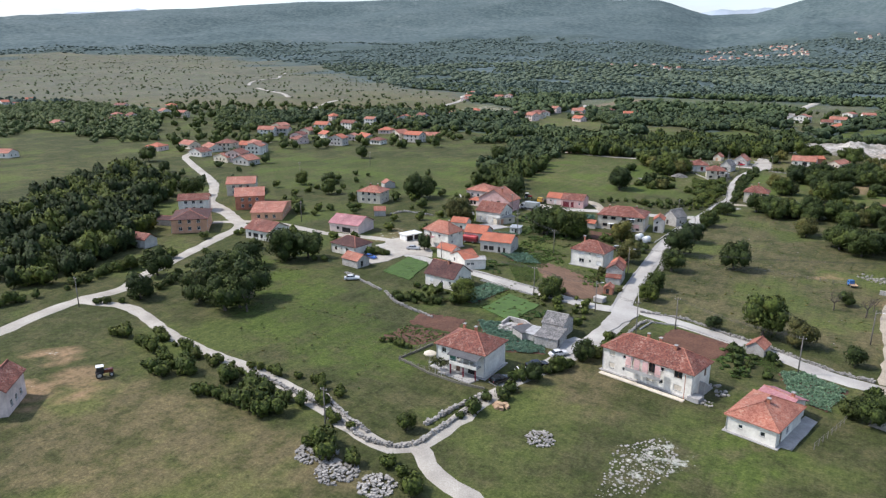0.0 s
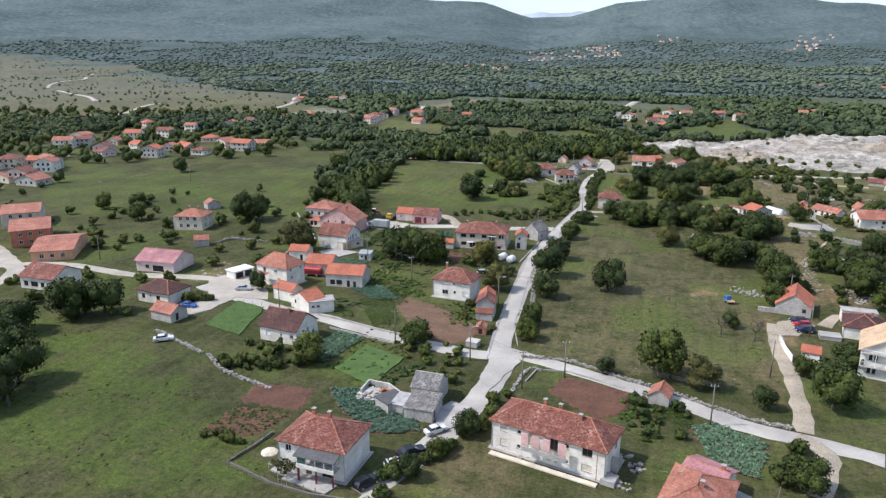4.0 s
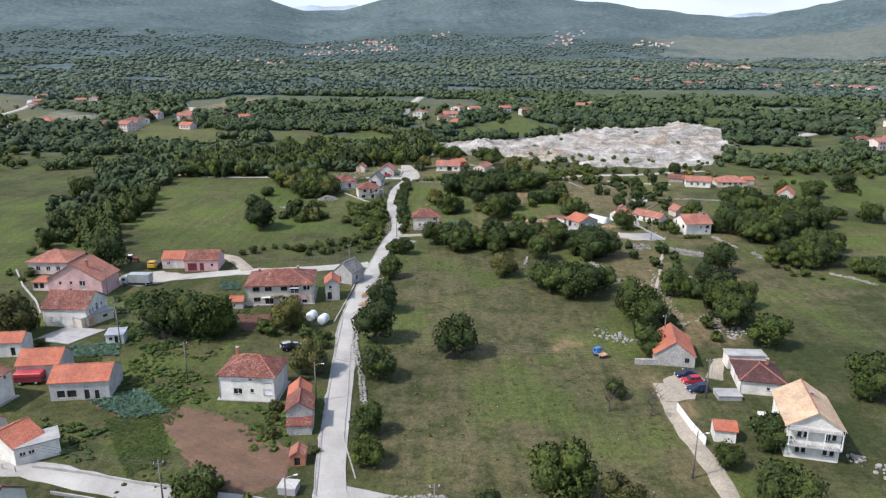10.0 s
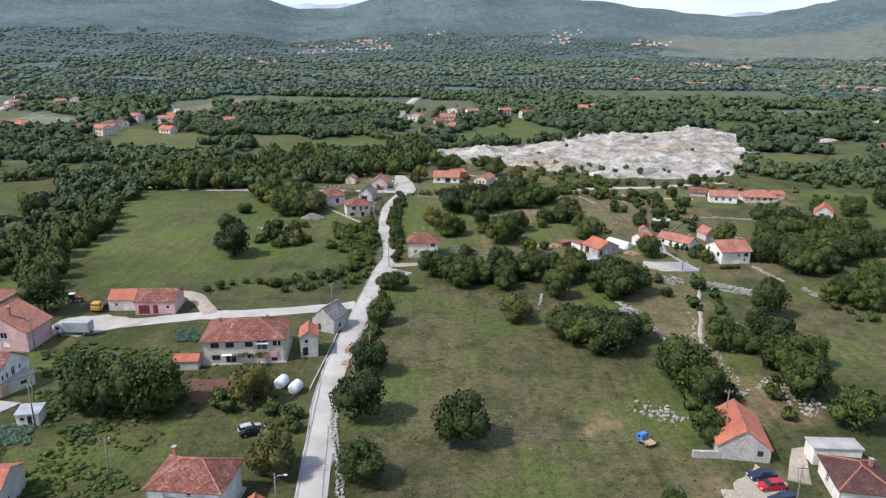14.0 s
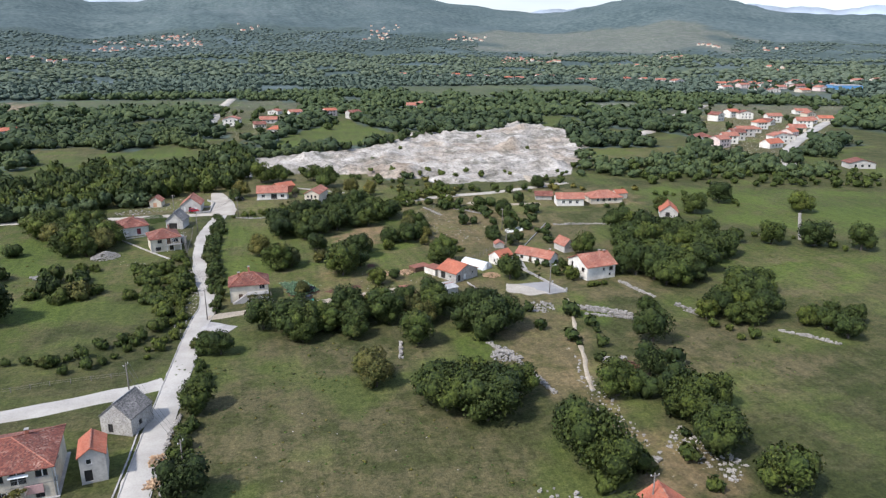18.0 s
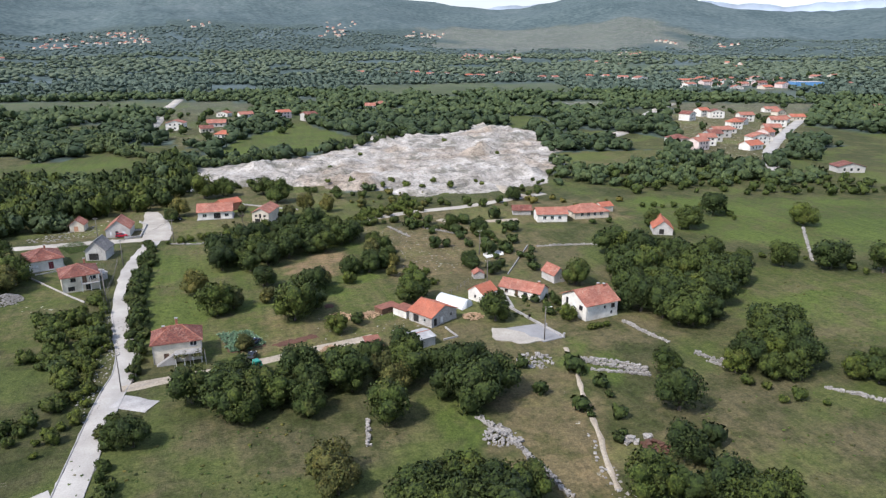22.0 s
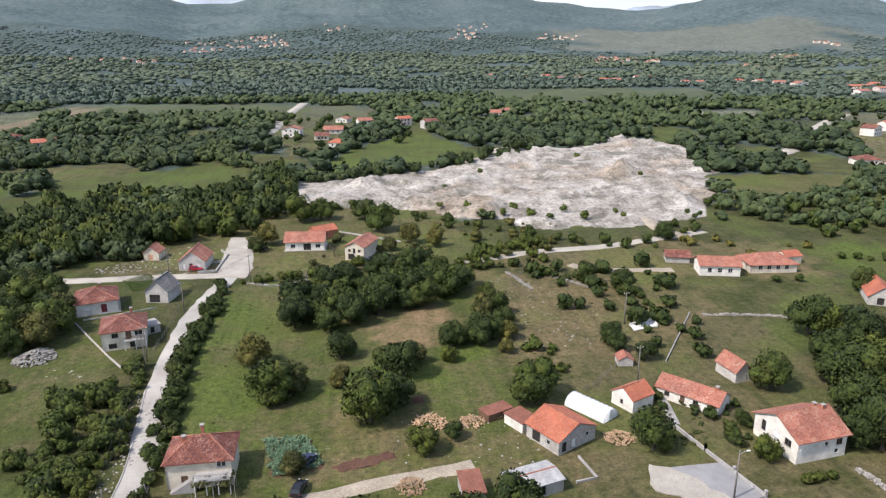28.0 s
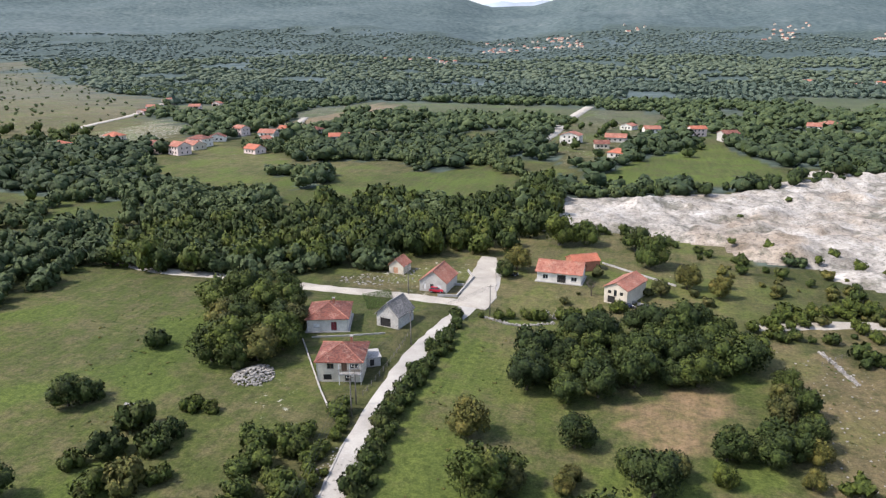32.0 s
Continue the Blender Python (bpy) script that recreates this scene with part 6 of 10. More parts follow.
# single bushes over the dry plain
PLAIN = [(x, y, 0.0, 2.4 * rng.uniform(0.6, 1.5)) for x, y in scatter([(-2400, 1200), (-1950, 1700), (-1190, 1480), (-770, 1130), (-464, 845), (-404, 650), (-523, 560), (-1053, 520)], 19) if rng.uniform() < 0.35 + 0.35 * float(waves(np.array(x), np.array(y), 240, 74))]
PLAIN = [(x, y, float(land(np.array(x), np.array(y))), r) for x, y, _, r in PLAIN]
wood_stuff("bushes", PLAIN, "scattered bushes on a dry stony plain", 5, 0.4, None, 0.9)
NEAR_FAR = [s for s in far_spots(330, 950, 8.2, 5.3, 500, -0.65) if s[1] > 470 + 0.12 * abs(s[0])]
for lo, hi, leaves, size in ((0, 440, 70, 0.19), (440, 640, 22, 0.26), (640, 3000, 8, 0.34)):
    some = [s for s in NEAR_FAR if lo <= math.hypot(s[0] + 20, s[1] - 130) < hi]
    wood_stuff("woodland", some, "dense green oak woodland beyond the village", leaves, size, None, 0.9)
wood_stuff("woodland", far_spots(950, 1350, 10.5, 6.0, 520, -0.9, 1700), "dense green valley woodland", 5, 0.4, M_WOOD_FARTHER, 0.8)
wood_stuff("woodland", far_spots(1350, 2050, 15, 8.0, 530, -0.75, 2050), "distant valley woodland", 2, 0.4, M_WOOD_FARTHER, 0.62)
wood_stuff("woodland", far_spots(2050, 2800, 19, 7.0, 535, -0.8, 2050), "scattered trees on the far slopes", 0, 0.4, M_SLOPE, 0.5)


def undergrowth(poly, gap, r, mat, label, tall=0.8):
    spots = [(x, y, 0.0, r * rng.uniform(0.4, 1.4)) for x, y in scatter(poly, gap) if float(waves(np.array(x), np.array(y), 12, 81)) > -0.5]
    if spots:
        wood_stuff("undergrowth", spots, label, 24 if r < 0.7 else 60, 0.3 if r < 0.7 else 0.26, mat, tall)


for poly in ([(-113.5, 253.6), (-89.7, 250.7), (-79.7, 223.3), (-92.5, 213.9), (-107.3, 224.2)], [(-100.7, 212.9), (-79.4, 204.7), (-73.0, 193.1), (-80.3, 189.4), (-93.5, 199.8)], [(-101.5, 186.9), (-88.6, 183.1), (-79.2, 174.6), (-89.7, 173.3)], [(-66.3, 191.1), (-59.2, 191.9), (-55.9, 177.4), (-61.2, 176.7)], [(-116.8, 248.6), (-104.0, 248.5), (-88.0, 221.9), (-88.9, 209.8), (-102.0, 222.0)], [(-88.4, 204.5), (-76.5, 202.7), (-74.3, 192.2), (-85.2, 192.3)], [(-68.2, 139.7), (-64.4, 154.2), (-59.0, 153.0), (-62.0, 141.6)], [(-21.8, 154.3), (-12.4, 146.1), (-12.3, 136.5), (-18.7, 138.1)]):
    undergrowth(poly, 1.6, 0.8, M_GREENS, "rank green weeds and low garden bushes", 0.5)
for poly in ([(-114.7, 244.7), (-80.3, 250.1), (-72.6, 230.6), (-80.5, 206.6), (-95.7, 206.7)], [(-94.6, 206.7), (-80.5, 206.6), (-76.3, 187.0), (-84.9, 185.4)], [(-71.7, 189.2), (-56.5, 189.5), (-52.1, 183.1), (-62.4, 178.8)], [(-82.5, 148.5), (-76.2, 177.7), (-63.7, 166.9), (-69.2, 141.9)], [(36.1, 338.5), (50.9, 336.7), (43.6, 318.7), (35.2, 321.4)]):
    undergrowth(poly, 1.5, 0.55, M_LEAF, "low tangle of garden weeds", 0.45)
for poly in ([(-73.5, 170.9), (-58.9, 168.4), (-50.2, 155.8), (-52.7, 144.6), (-64.4, 154.2)], [(-103.4, 151.1), (-89.9, 152.2), (-81.2, 146.0), (-90.8, 140.3)], [(-69.4, 224.0), (-56.3, 223.8), (-55.2, 217.3), (-61.6, 209.5)], [(-79.0, 233.8), (-63.2, 236.4), (-58.5, 223.9), (-70.9, 221.7)], [(-19.6, 152.6), (-6.6, 150.0), (-8.0, 136.1), (-15.9, 137.2)], [(19.4, 360.7), (32.4, 362.1), (29.4, 348.7), (18.2, 345.3)], [(38.2, 338.3), (58.1, 331.6), (50.9, 317.8), (42.6, 320.5)]):
    undergrowth(poly, 3.4, 1.5, M_LEAF, "loose garden shrubs", 1.1)
for poly in ([(-32.0, 456.9), (18.5, 445.2), (16.6, 429.5), (-27.0, 424.1)], [(6.6, 468.5), (61.1, 468.7), (50.8, 443.9), (15.1, 444.8)], [(12.2, 472.7), (61.9, 433.3), (43.3, 419.1), (17.0, 442.6)], [(92.6, 446.5), (136.7, 426.1), (116.5, 410.2), (88.3, 424.7)]):
    undergrowth(poly, 8.5, 1.7, M_LEAF_YEL, "scattered yellow-green scrub", 1.1)
for poly in ([(145.2, 488.1), (253.5, 452.8), (259.6, 405.2), (246.6, 394.0), (141.2, 433.3)], [(36.2, 424.2), (79.1, 410.1), (60.2, 348.9), (37.9, 367.0)], [(28.5, 296.1), (44.6, 290.7), (37.5, 260.6), (24.0, 257.2)], [(31.5, 265.2), (53.4, 271.2), (41.8, 229.6), (28.1, 229.3)], [(9.6, 231.9), (41.6, 232.0), (38.1, 217.6), (17.0, 213.1)]):
    undergrowth(poly, 7.0, 2.4, M_LEAF_DARK, "scattered dark scrub", 1.2)


# tufts of coarse grass and weeds
def tufts(poly, gap, r, mat, label):
    spots = [(x, y, 0.0, r * rng.uniform(0.5, 1.5)) for x, y in scatter(poly, gap) if float(waves(np.array(x), np.array(y), 16, 83)) > 0.0]
    if spots:
        wood_stuff("tufts", spots, label, 5, 0.45, mat, 0.4)


for poly in ([(-147.4, 113.0), (-163.9, 134.5), (-161.6, 153.1), (-123.8, 142.0), (-73.3, 116.4), (-69.1, 96.6), (-106.9, 82.1)], [(-52.1, 287.6), (-17.0, 288.3), (7.5, 228.9), (10.9, 200.8), (8.5, 160.6), (-39.5, 168.6)], [(-45.9, 275.8), (-37.4, 292.6), (-13.0, 288.5), (3.1, 279.4), (2.6, 260.1)], [(56.1, 289.8), (86.2, 260.5), (62.9, 240.6), (36.6, 253.5)], [(110.1, 328.9), (138.6, 305.3), (107.7, 278.9), (84.3, 292.6)], [(-47.2, 383.0), (-37.1, 407.4), (-21.4, 411.4), (-29.3, 373.6), (-34.4, 342.8), (-38.8, 331.4)], [(-145.0, 402.5), (-107.5, 411.7), (-100.3, 390.0), (-94.2, 351.3), (-96.2, 339.1)], [(19.0, 404.6), (31.2, 411.8), (48.1, 382.8), (37.2, 354.8), (19.5, 356.5), (25.7, 380.2)]):
    tufts(poly, 2.8, 0.28, M_GREENS, "coarse green grass tufts")
    tufts(poly, 4.1, 0.4, M_LEAF_YEL, "yellowing weed tufts")


# ---- the houses ----
def veranda(thing, x0, x1, y, z, depth, roof_z, mat, posts=4, rail=True, rails=M_STEEL, foot=0.0):
    """A raised slab along the front at y, with posts, a rail and a lean-to roof."""
    part("balcony", boxes("balcony", M_CONC, [(x0, x1, y - depth, y, z - 0.18, z)], 0.02), thing)
    for i in range(posts):
        px = x0 + 0.1 + (x1 - x0 - 0.2) * i / (posts - 1)
        part("post", boxes("post", M_FRAME, [(px - 0.07, px + 0.07, y - depth + 0.05, y - depth + 0.19, foot, roof_z)]), thing)
    if rail:
        n = int((x1 - x0) / 0.16)
        dims = [(x0, x1, y - depth + 0.02, y - depth + 0.07, z + 0.95, z + 1.02)] + [(x0 + (x1 - x0) * i / n, x0 + (x1 - x0) * i / n + 0.03, y - depth + 0.03, y - depth + 0.06, z, z + 0.95) for i in range(n + 1)]
        part("railing", boxes("railing", rails, dims), thing)
    if mat:
        bm = bmesh.new()
        box_data(bm, x0 - 0.3, x1 + 0.3, y - depth - 0.4, y, 0, 0.1)
        for v in bm.verts:
            v.co.z += roof_z + (v.co.y - (y - depth)) * 0.22
        part("veranda_roof", done(bm, "veranda_roof", mat), thing)


def stairs(thing, x, y, n, width, rot, mat=None, label=""):
    """A straight outside stair rising along local x of its own turn."""
    bm = bmesh.new()
    prof = [(0, 0)] + [q for i in range(n) for q in ((i * 0.28, 0.175 * (i + 1)), ((i + 1) * 0.28, 0.175 * (i + 1)))] + [(n * 0.28, 0)]
    a = [bm.verts.new((u, 0, v)) for u, v in prof]
    b = [bm.verts.new((u, width, v)) for u, v in prof]
    bm.faces.new(a)
    bm.faces.new(b[::-1])
    for i in range(len(prof)):
        j = (i + 1) % len(prof)
        bm.faces.new((a[j], a[i], b[i], b[j]))
    ob = part("stair", done(bm, "stair", mat or M_CONC), thing, label, pose(x, y, 0, 0, 0, rot))
    return ob


def dish(thing, x, y, z, rot):
    bm = bmesh.new()
    rings = [[bm.verts.new((0.4 * k / 3 * math.cos(a), 0.05 * k * k / 3, 0.4 * k / 3 * math.sin(a))) for a in np.linspace(0, 2 * math.pi, 12, endpoint=False)] for k in (1, 2, 3)]
    bm.faces.new(rings[0])
    for p, q in zip(rings, rings[1:]):
        for i in range(12):
            bm.faces.new((p[i], p[(i + 1) % 12], q[(i + 1) % 12], q[i]))
    part("satellite_dish", done(bm, "satellite_dish", M_FRAME, smooth=True), thing, "pale satellite dish", pose(x, y, z, -20, 0, rot))


# the house with the covered veranda
h = house("white two-storey house with a dark veranda and red hipped roof", -63.4, 115.7, -2, 11.2, 8.6, 5.2, "hip", 2.3, M_WHITE, M_TILE_RED,
          front=[(1.2, 3.5, 1.0, 1.1), (1.0, 0.9, 1.1, 1.0), (4.6, 0.2, 1.0, 2.0, "door"), (4.4, 2.85, 0.9, 2.0, "dark"), (6.2, 3.4, 1.3, 1.2), (7.4, 0.3, 1.6, 1.9, "dark")], right=[], left=[(2, 3.5, 1, 1.1), (5, 3.5, 1, 1.1)], chimneys=[(-2.2, 1.0, 6.2, 2.0), (0.4, 1.2, 6.8, 1.2)], plinth=1)
veranda(h, -1.4, 4.9, -4.0, 2.6, 2.3, 4.55, M_DARKSHEET, 5, rails=M_STEEL, foot=2.6)
for px in (-1.2, 1.8, 4.6):
    part("post", boxes("post", M_REDDOOR, [(px - 0.11, px + 0.11, -6.2, -5.98, 0, 2.42)], 0.01), h, "dark red painted post")
part("parapet", boxes("parapet", M_WHITE, [(-1.4, 4.9, -6.34, -6.26, 2.45, 3.15)], 0.01), h)
part("blind", boxes("blind", paint("green_cloth", (0.05, 0.16, 0.11), 0.8), [(-1.3, 0.1, -6.18, -6.14, 3.2, 4.45)]), h, "dark green cloth blind")
part("side_glazing", boxes("side_glazing", M_FRAME, [(4.82, 4.88, -6.2 + 0.44 * k, -6.15 + 0.44 * k, 2.6, 4.6) for k in range(6)] + [(4.82, 4.88, -6.2, -4.0, 3.5, 3.56)]), h, "white glazing bars")
stairs(h, 5.6, -2.6, 9, 1.1, 180, M_CONC)
# the long house by the crossroads
h = house("long white two-storey house with balcony and weathered red roof", -29.4, 129.3, -13, 18.8, 7.7, 5.2, "hip", 2.5, M_WHITE, M_TILE_RED,
          front=[(1.4, 3.6, 1.3, 1.2, "blind"), (4.4, 3.9, 0.7, 0.7), (6.4, 2.85, 1.6, 2.1, "blind"), (10.0, 2.85, 1.3, 2.1, "brown"), (12.3, 3.8, 0.8, 0.8), (15.2, 3.5, 1.6, 1.3, "brown"), (1.4, 1.0, 1.3, 1.2, "blind"), (4.4, 1.3, 0.7, 0.7), (9.6, 0.9, 1.7, 1.2, "blind"), (12.3, 1.2, 0.8, 0.8), (15.2, 0.9, 1.7, 1.2, "blind")],
          right=[(5.0, 2.9, 1.0, 2.0, "door")], left=rows_of(8, 2, 3.5), back=rows_of(17, 5, 3.5), chimneys=[(-2.4, 1.2, 6.6, 1.6), (0.2, 1.2, 6.8, 1.2), (4.2, -0.6, 6.6, 1.6)], plinth=1)
veranda(h, -3.3, 4.0, -4.9, 2.75, 1.1, 4.95, None, 2, rails=M_CONC, foot=4.85)
part("parapet", boxes("parapet", M_CONC, [(-3.3, 4.0, -6.03, -5.95, 2.6, 3.35)], 0.01), h, "weathered grey balcony parapet")
part("apron", boxes("apron", M_CREAM, [(-9.0, 8.8, -5.9, -4.9, 0.0, 0.22)], 0.02), h, "pale concrete apron")
part("landing", boxes("landing", M_CONC, [(9.0, 11.2, -4.6, -2.2, 0.0, 0.9)], 0.03), h)
part("downpipe", boxes("downpipe", M_BRICK, [(8.45, 8.55, -5.0, -4.9, 0.2, 5.1)]), h, "rusty downpipe")
for px in (-3.0, -1.2, 0.6, 3.2):
    part("wall_panel", boxes("wall_panel", M_PINK, [(px - 0.75, px + 0.4, -5.0, -4.85, 2.8, 5.0)]), h, "faded pink rendered panel")
stairs(h, 9.2, 3.6, 15, 1.2, -90, M_CONC)
# the house with two roofs
h = house("low white house with orange hipped roof", -8.2, 119.9, -14, 8.2, 11.4, 3.2, "hip", 2.1, M_WHITE, M_TILE_SALMON,
          front=[(5.6, 1.3, 0.8, 0.8), (2.0, 1.3, 0.7, 0.7)], right=[(1.5, 0.2, 0.9, 2.0, "door"), (4.4, 1.0, 1.1, 1.1)], chimneys=[(0.6, -0.8, 4.6, 1.2)], plinth=1)
h2 = house("low annexe with a faded pink sheet roof", -6.6, 126.0, -26, 5.7, 6.4, 3.0, "x", 1.2, M_WHITE, M_TILE_PINK, front=[], right=[(1.2, 1.0, 0.9, 1.0)], chimneys=[(2.0, 0.5, 3.9, 0.9)], category="annexe", name="annexe")
# brown-roofed gable house by the lane
h = house("white gabled house with dark brown tiled roof", -94.5, 158.7, -6, 9.7, 8.3, 3.3, "x", 3.0, M_WHITE, M_TILE_BROWN,
          front=[(1.6, 1.3, 1.1, 1.0, "shutter"), (5.4, 1.6, 0.5, 0.6), (8.0, 1.4, 0.9, 0.9)], right=[(2.0, 0.6, 0.7, 0.8), (4.2, 2.0, 0.6, 0.9), (6.2, 0.4, 0.9, 1.2)], chimneys=[(0.6, -0.5, 5.6, 1.3)], over=0.35)
# white cube house beside the road
h = house("white two-storey house with closed shutters and red hipped roof", -66.4, 197.4, -5, 10.4, 7.6, 5.0, "hip", 2.4, M_WHITE, M_TILE_RED,
          front=[(2.4, 3.8, 1.7, 1.1, "shutter"), (5.6, 4.1, 0.7, 0.4), (8.1, 3.7, 1.8, 1.1, "shutter"), (2.6, 1.2, 1.7, 1.2), (5.8, 1.6, 0.7, 0.8), (8.3, 1.2, 1.6, 1.2, "shutter")],
          right=[], left=rows_of(8, 2, 3.6), back=rows_of(10, 3, 3.6), chimneys=[(-3.6, 2.0, 6.2, 1.6)], plinth=1)
# narrow stone cottage by the road
h = house("narrow grey stone cottage with red tiles", -55.3, 185.7, 7, 4.4, 5.0, 3.8, "y", 1.5, M_STONEWALL, M_TILE_RED, front=[(1.0, 0.3, 0.8, 1.2, "hole")], right=[(2.0, 1.6, 0.7, 0.9)], over=0.25)
h = house("rear half of the stone cottage with new orange tiles", -56.4, 190.6, 8, 3.8, 4.6, 3.4, "y", 1.5, M_STONEWALL, M_TILE_ORANGE, over=0.25, name="cottage", category="cottage")
h = house("low lean-to with red tiles against the cottage", -54.9, 182.5, 4, 4.1, 1.6, 1.8, "lean", 0.8, M_STONEWALL, M_TILE_RED, over=0.15, name="lean_to", category="shed")
# the row house
h = house("cream two-storey house with dark windows and brown-red roof", -72.7, 249.1, 6, 16.4, 11.4, 5.2, "hip", 2.4, M_CREAM, M_TILE_RED,
          front=[(1.7, 3.7, 1.7, 1.1, "brown"), (4.7, 3.7, 1.7, 1.1, "brown"), (8.6, 3.7, 1.6, 1.1, "brown"), (11.0, 3.0, 2.0, 1.9, "dark"), (14.2, 3.7, 1.6, 1.1, "brown"), (1.8, 1.0, 1.7, 1.1, "brown"), (4.6, 0.3, 2.0, 1.9, "dark"), (8.8, 1.0, 1.6, 1.1), (13.8, 0.3, 1.2, 2.0, "dark")],
          right=rows_of(7, 2, 3.6), chimneys=[(-5.6, 1.5, 6.2, 1.2), (4.2, 1.8, 6.4, 1.2)], plinth=1)
veranda(h, 2.0, 8.6, -4.3, 2.7, 1.4, 4.9, None, 5)
for a, b, z in ((-4.4, -0.6, 2.6), (2.6, 5.2, 4.9)):
    bm = bmesh.new()
    box_data(bm, a, b, -6.2, -4.3, 0, 0.05)
    for v in bm.verts:
        v.co.z += z + (v.co.y + 4.3) * 0.3
    part("awning", done(bm, "awning", M_PLASTIC), h, "white cloth awning")
part("wall_panel", boxes("wall_panel", M_PINK, [(4.4, 6.8, -5.9, -5.8, 1.2, 2.6)]), h, "pink cloth panel")
h = house("low shed with bright orange tiles beside the row house", -83.1, 241.8, 3, 4.8, 3.0, 1.9, "x", 0.9, M_GREY, M_TILE_ORANGE, over=0.2, name="shed", category="shed")
# small grey house and stone house at the side road
h = house("small unrendered grey house with orange gable roof", -59.6, 249.2, 9, 3.6, 5.5, 4.6, "y", 1.3, M_GREY, M_TILE_ORANGE, front=[(0.9, 3.2, 0.8, 0.9), (0.5, 0.4, 1.1, 1.9, "hole")], right=[(2.2, 3.0, 0.8, 0.9)], over=0.25)
h = house("derelict stone house with steep grey slab roof", -57.1, 262.7, -26, 5.9, 6.0, 3.2, "y", 2.6, M_STONEWALL, M_SLATE, front=[(1.4, 0.3, 0.9, 1.6, "hole")], right=[(2.0, 1.0, 0.9, 1.0, "hole")], over=0.15)
# pink sheds
h = house("pale pink shed with orange tiles", -110.4, 276.1, 3, 6.3, 6.0, 2.8, "x", 1.7, M_PALEPINK, M_TILE_ORANGE, front=[(1.4, 1.2, 0.9, 0.8), (3.2, 0.2, 1.2, 1.9, "white")], over=0.2, name="shed", category="shed")
h = house("pink storehouse with dark red doors", -101.4, 274.7, 4, 9.5, 8.0, 3.2, "x", 1.9, M_PINK, M_TILE_RED, front=[(0.9, 0.1, 2.6, 2.3, "red"), (4.3, 0.1, 1.2, 2.3, "red"), (7.4, 1.4, 0.8, 0.8)], over=0.2, name="storehouse", category="storehouse")
# the pink house group
small_house("low house with brown-orange hipped roof behind trees", -143.7, 272.7, -2, 11.6, 10.5, 3.6, "hip", 2.2, M_PALEPINK, M_TILE_SALMON)
h = house("tall pink gabled house with salmon tiles", -126.5, 253.6, -4, 14.6, 8.5, 4.6, "y", 4.2, M_PINK, M_TILE_SALMON, front=[(3.0, 3.0, 0.8, 0.9), (6.0, 3.2, 0.7, 0.8), (8.6, 2.8, 1.6, 1.4), (8.8, 0.9, 1.6, 1.3, "shutter"), (5.6, 1.2, 0.8, 0.9)], chimneys=[(2.6, -2.0, 6.6, 2.6), (-2.8, 0.0, 6.0, 1.2)])
h = house("white gabled house with red tiles and outside stair", -118.3, 233.2, -3, 10.5, 9.3, 4.4, "x", 2.8, M_WHITE, M_TILE_RED, front=[(1.6, 1.0, 1.0, 1.3, "shutter"), (4.2, 0.2, 1.0, 2.2, "white"), (7.0, 1.0, 1.0, 1.3, "shutter")], right=[(1.4, 2.8, 0.6, 1.1), (2.6, 2.8, 0.6, 1.1), (4.2, 2.7, 1.0, 1.6), (6.4, 3.0, 0.7, 0.9)], over=0.3)
h = house("low flat-roofed garage with an orange door", -114.2, 232.0, 59, 8.1, 5.0, 2.4, "flat", 0.3, M_CREAM, M_CONC, front=[(0.8, 0.1, 2.3, 1.9, "garage"), (5.4, 1.0, 1.2, 0.7, "dark")], over=0.25, name="garage", category="garage")
h = house("open porch with orange tiles on white posts", -137.9, 255.4, -1, 5.1, 4.0, 2.4, "hip", 1.0, M_PALEPINK, M_TILE_ORANGE, front=[(0.4, 0.6, 1.2, 1.5, "hole"), (2.0, 0.6, 1.2, 1.5, "hole")], over=0.3, name="porch", category="porch")
h = house("small white shed with a pale metal roof", -102.8, 220.1, 8, 3.7, 3.0, 2.2, "lean", 0.4, M_WHITE, M_STEEL, front=[(1.8, 0.1, 0.8, 1.8, "dark"), (0.6, 1.0, 0.8, 0.7)], over=0.2, name="shed", category="shed")
# white house with annexes
h = house("large cream two-storey house with salmon hipped roof", -116.5, 192.5, -12, 11.1, 7.0, 5.6, "hip", 2.8, M_WHITE, M_TILE_SALMON, front=[(6.4, 3.8, 1.0, 0.8), (7.6, 1.6, 0.6, 0.8), (2.4, 2.8, 1.0, 2.0, "door")], right=[(1.2, 4.4, 0.7, 0.7), (1.4, 2.2, 0.9, 0.8), (5.2, 4.4, 0.7, 0.7)], chimneys=[(2.0, 0.8, 7.2, 1.4)], plinth=1)
bm = bmesh.new()
box_data(bm, -3.2, 0.6, -6.6, -4.6, 3.9, 4.0)
part("porch_roof", done(bm, "porch_roof", M_TILE_PINK), h, "dark pink porch roof")
dish(h, 5.0, -2.4, 4.6, 40)
house("small outbuilding with bright orange tiles", -122.3, 214.4, 7, 5.9, 5.0, 3.2, "x", 1.4, M_WHITE, M_TILE_ORANGE, front=[(3.6, 0.3, 0.9, 1.8, "hole")], over=0.25, name="outbuilding", category="outbuilding")
house("grey barn with orange-red tiles", -109.8, 204.6, 7, 7.8, 7.0, 3.4, "x", 1.9, M_GREY, M_TILE_ORANGE, over=0.25, name="barn", category="barn")
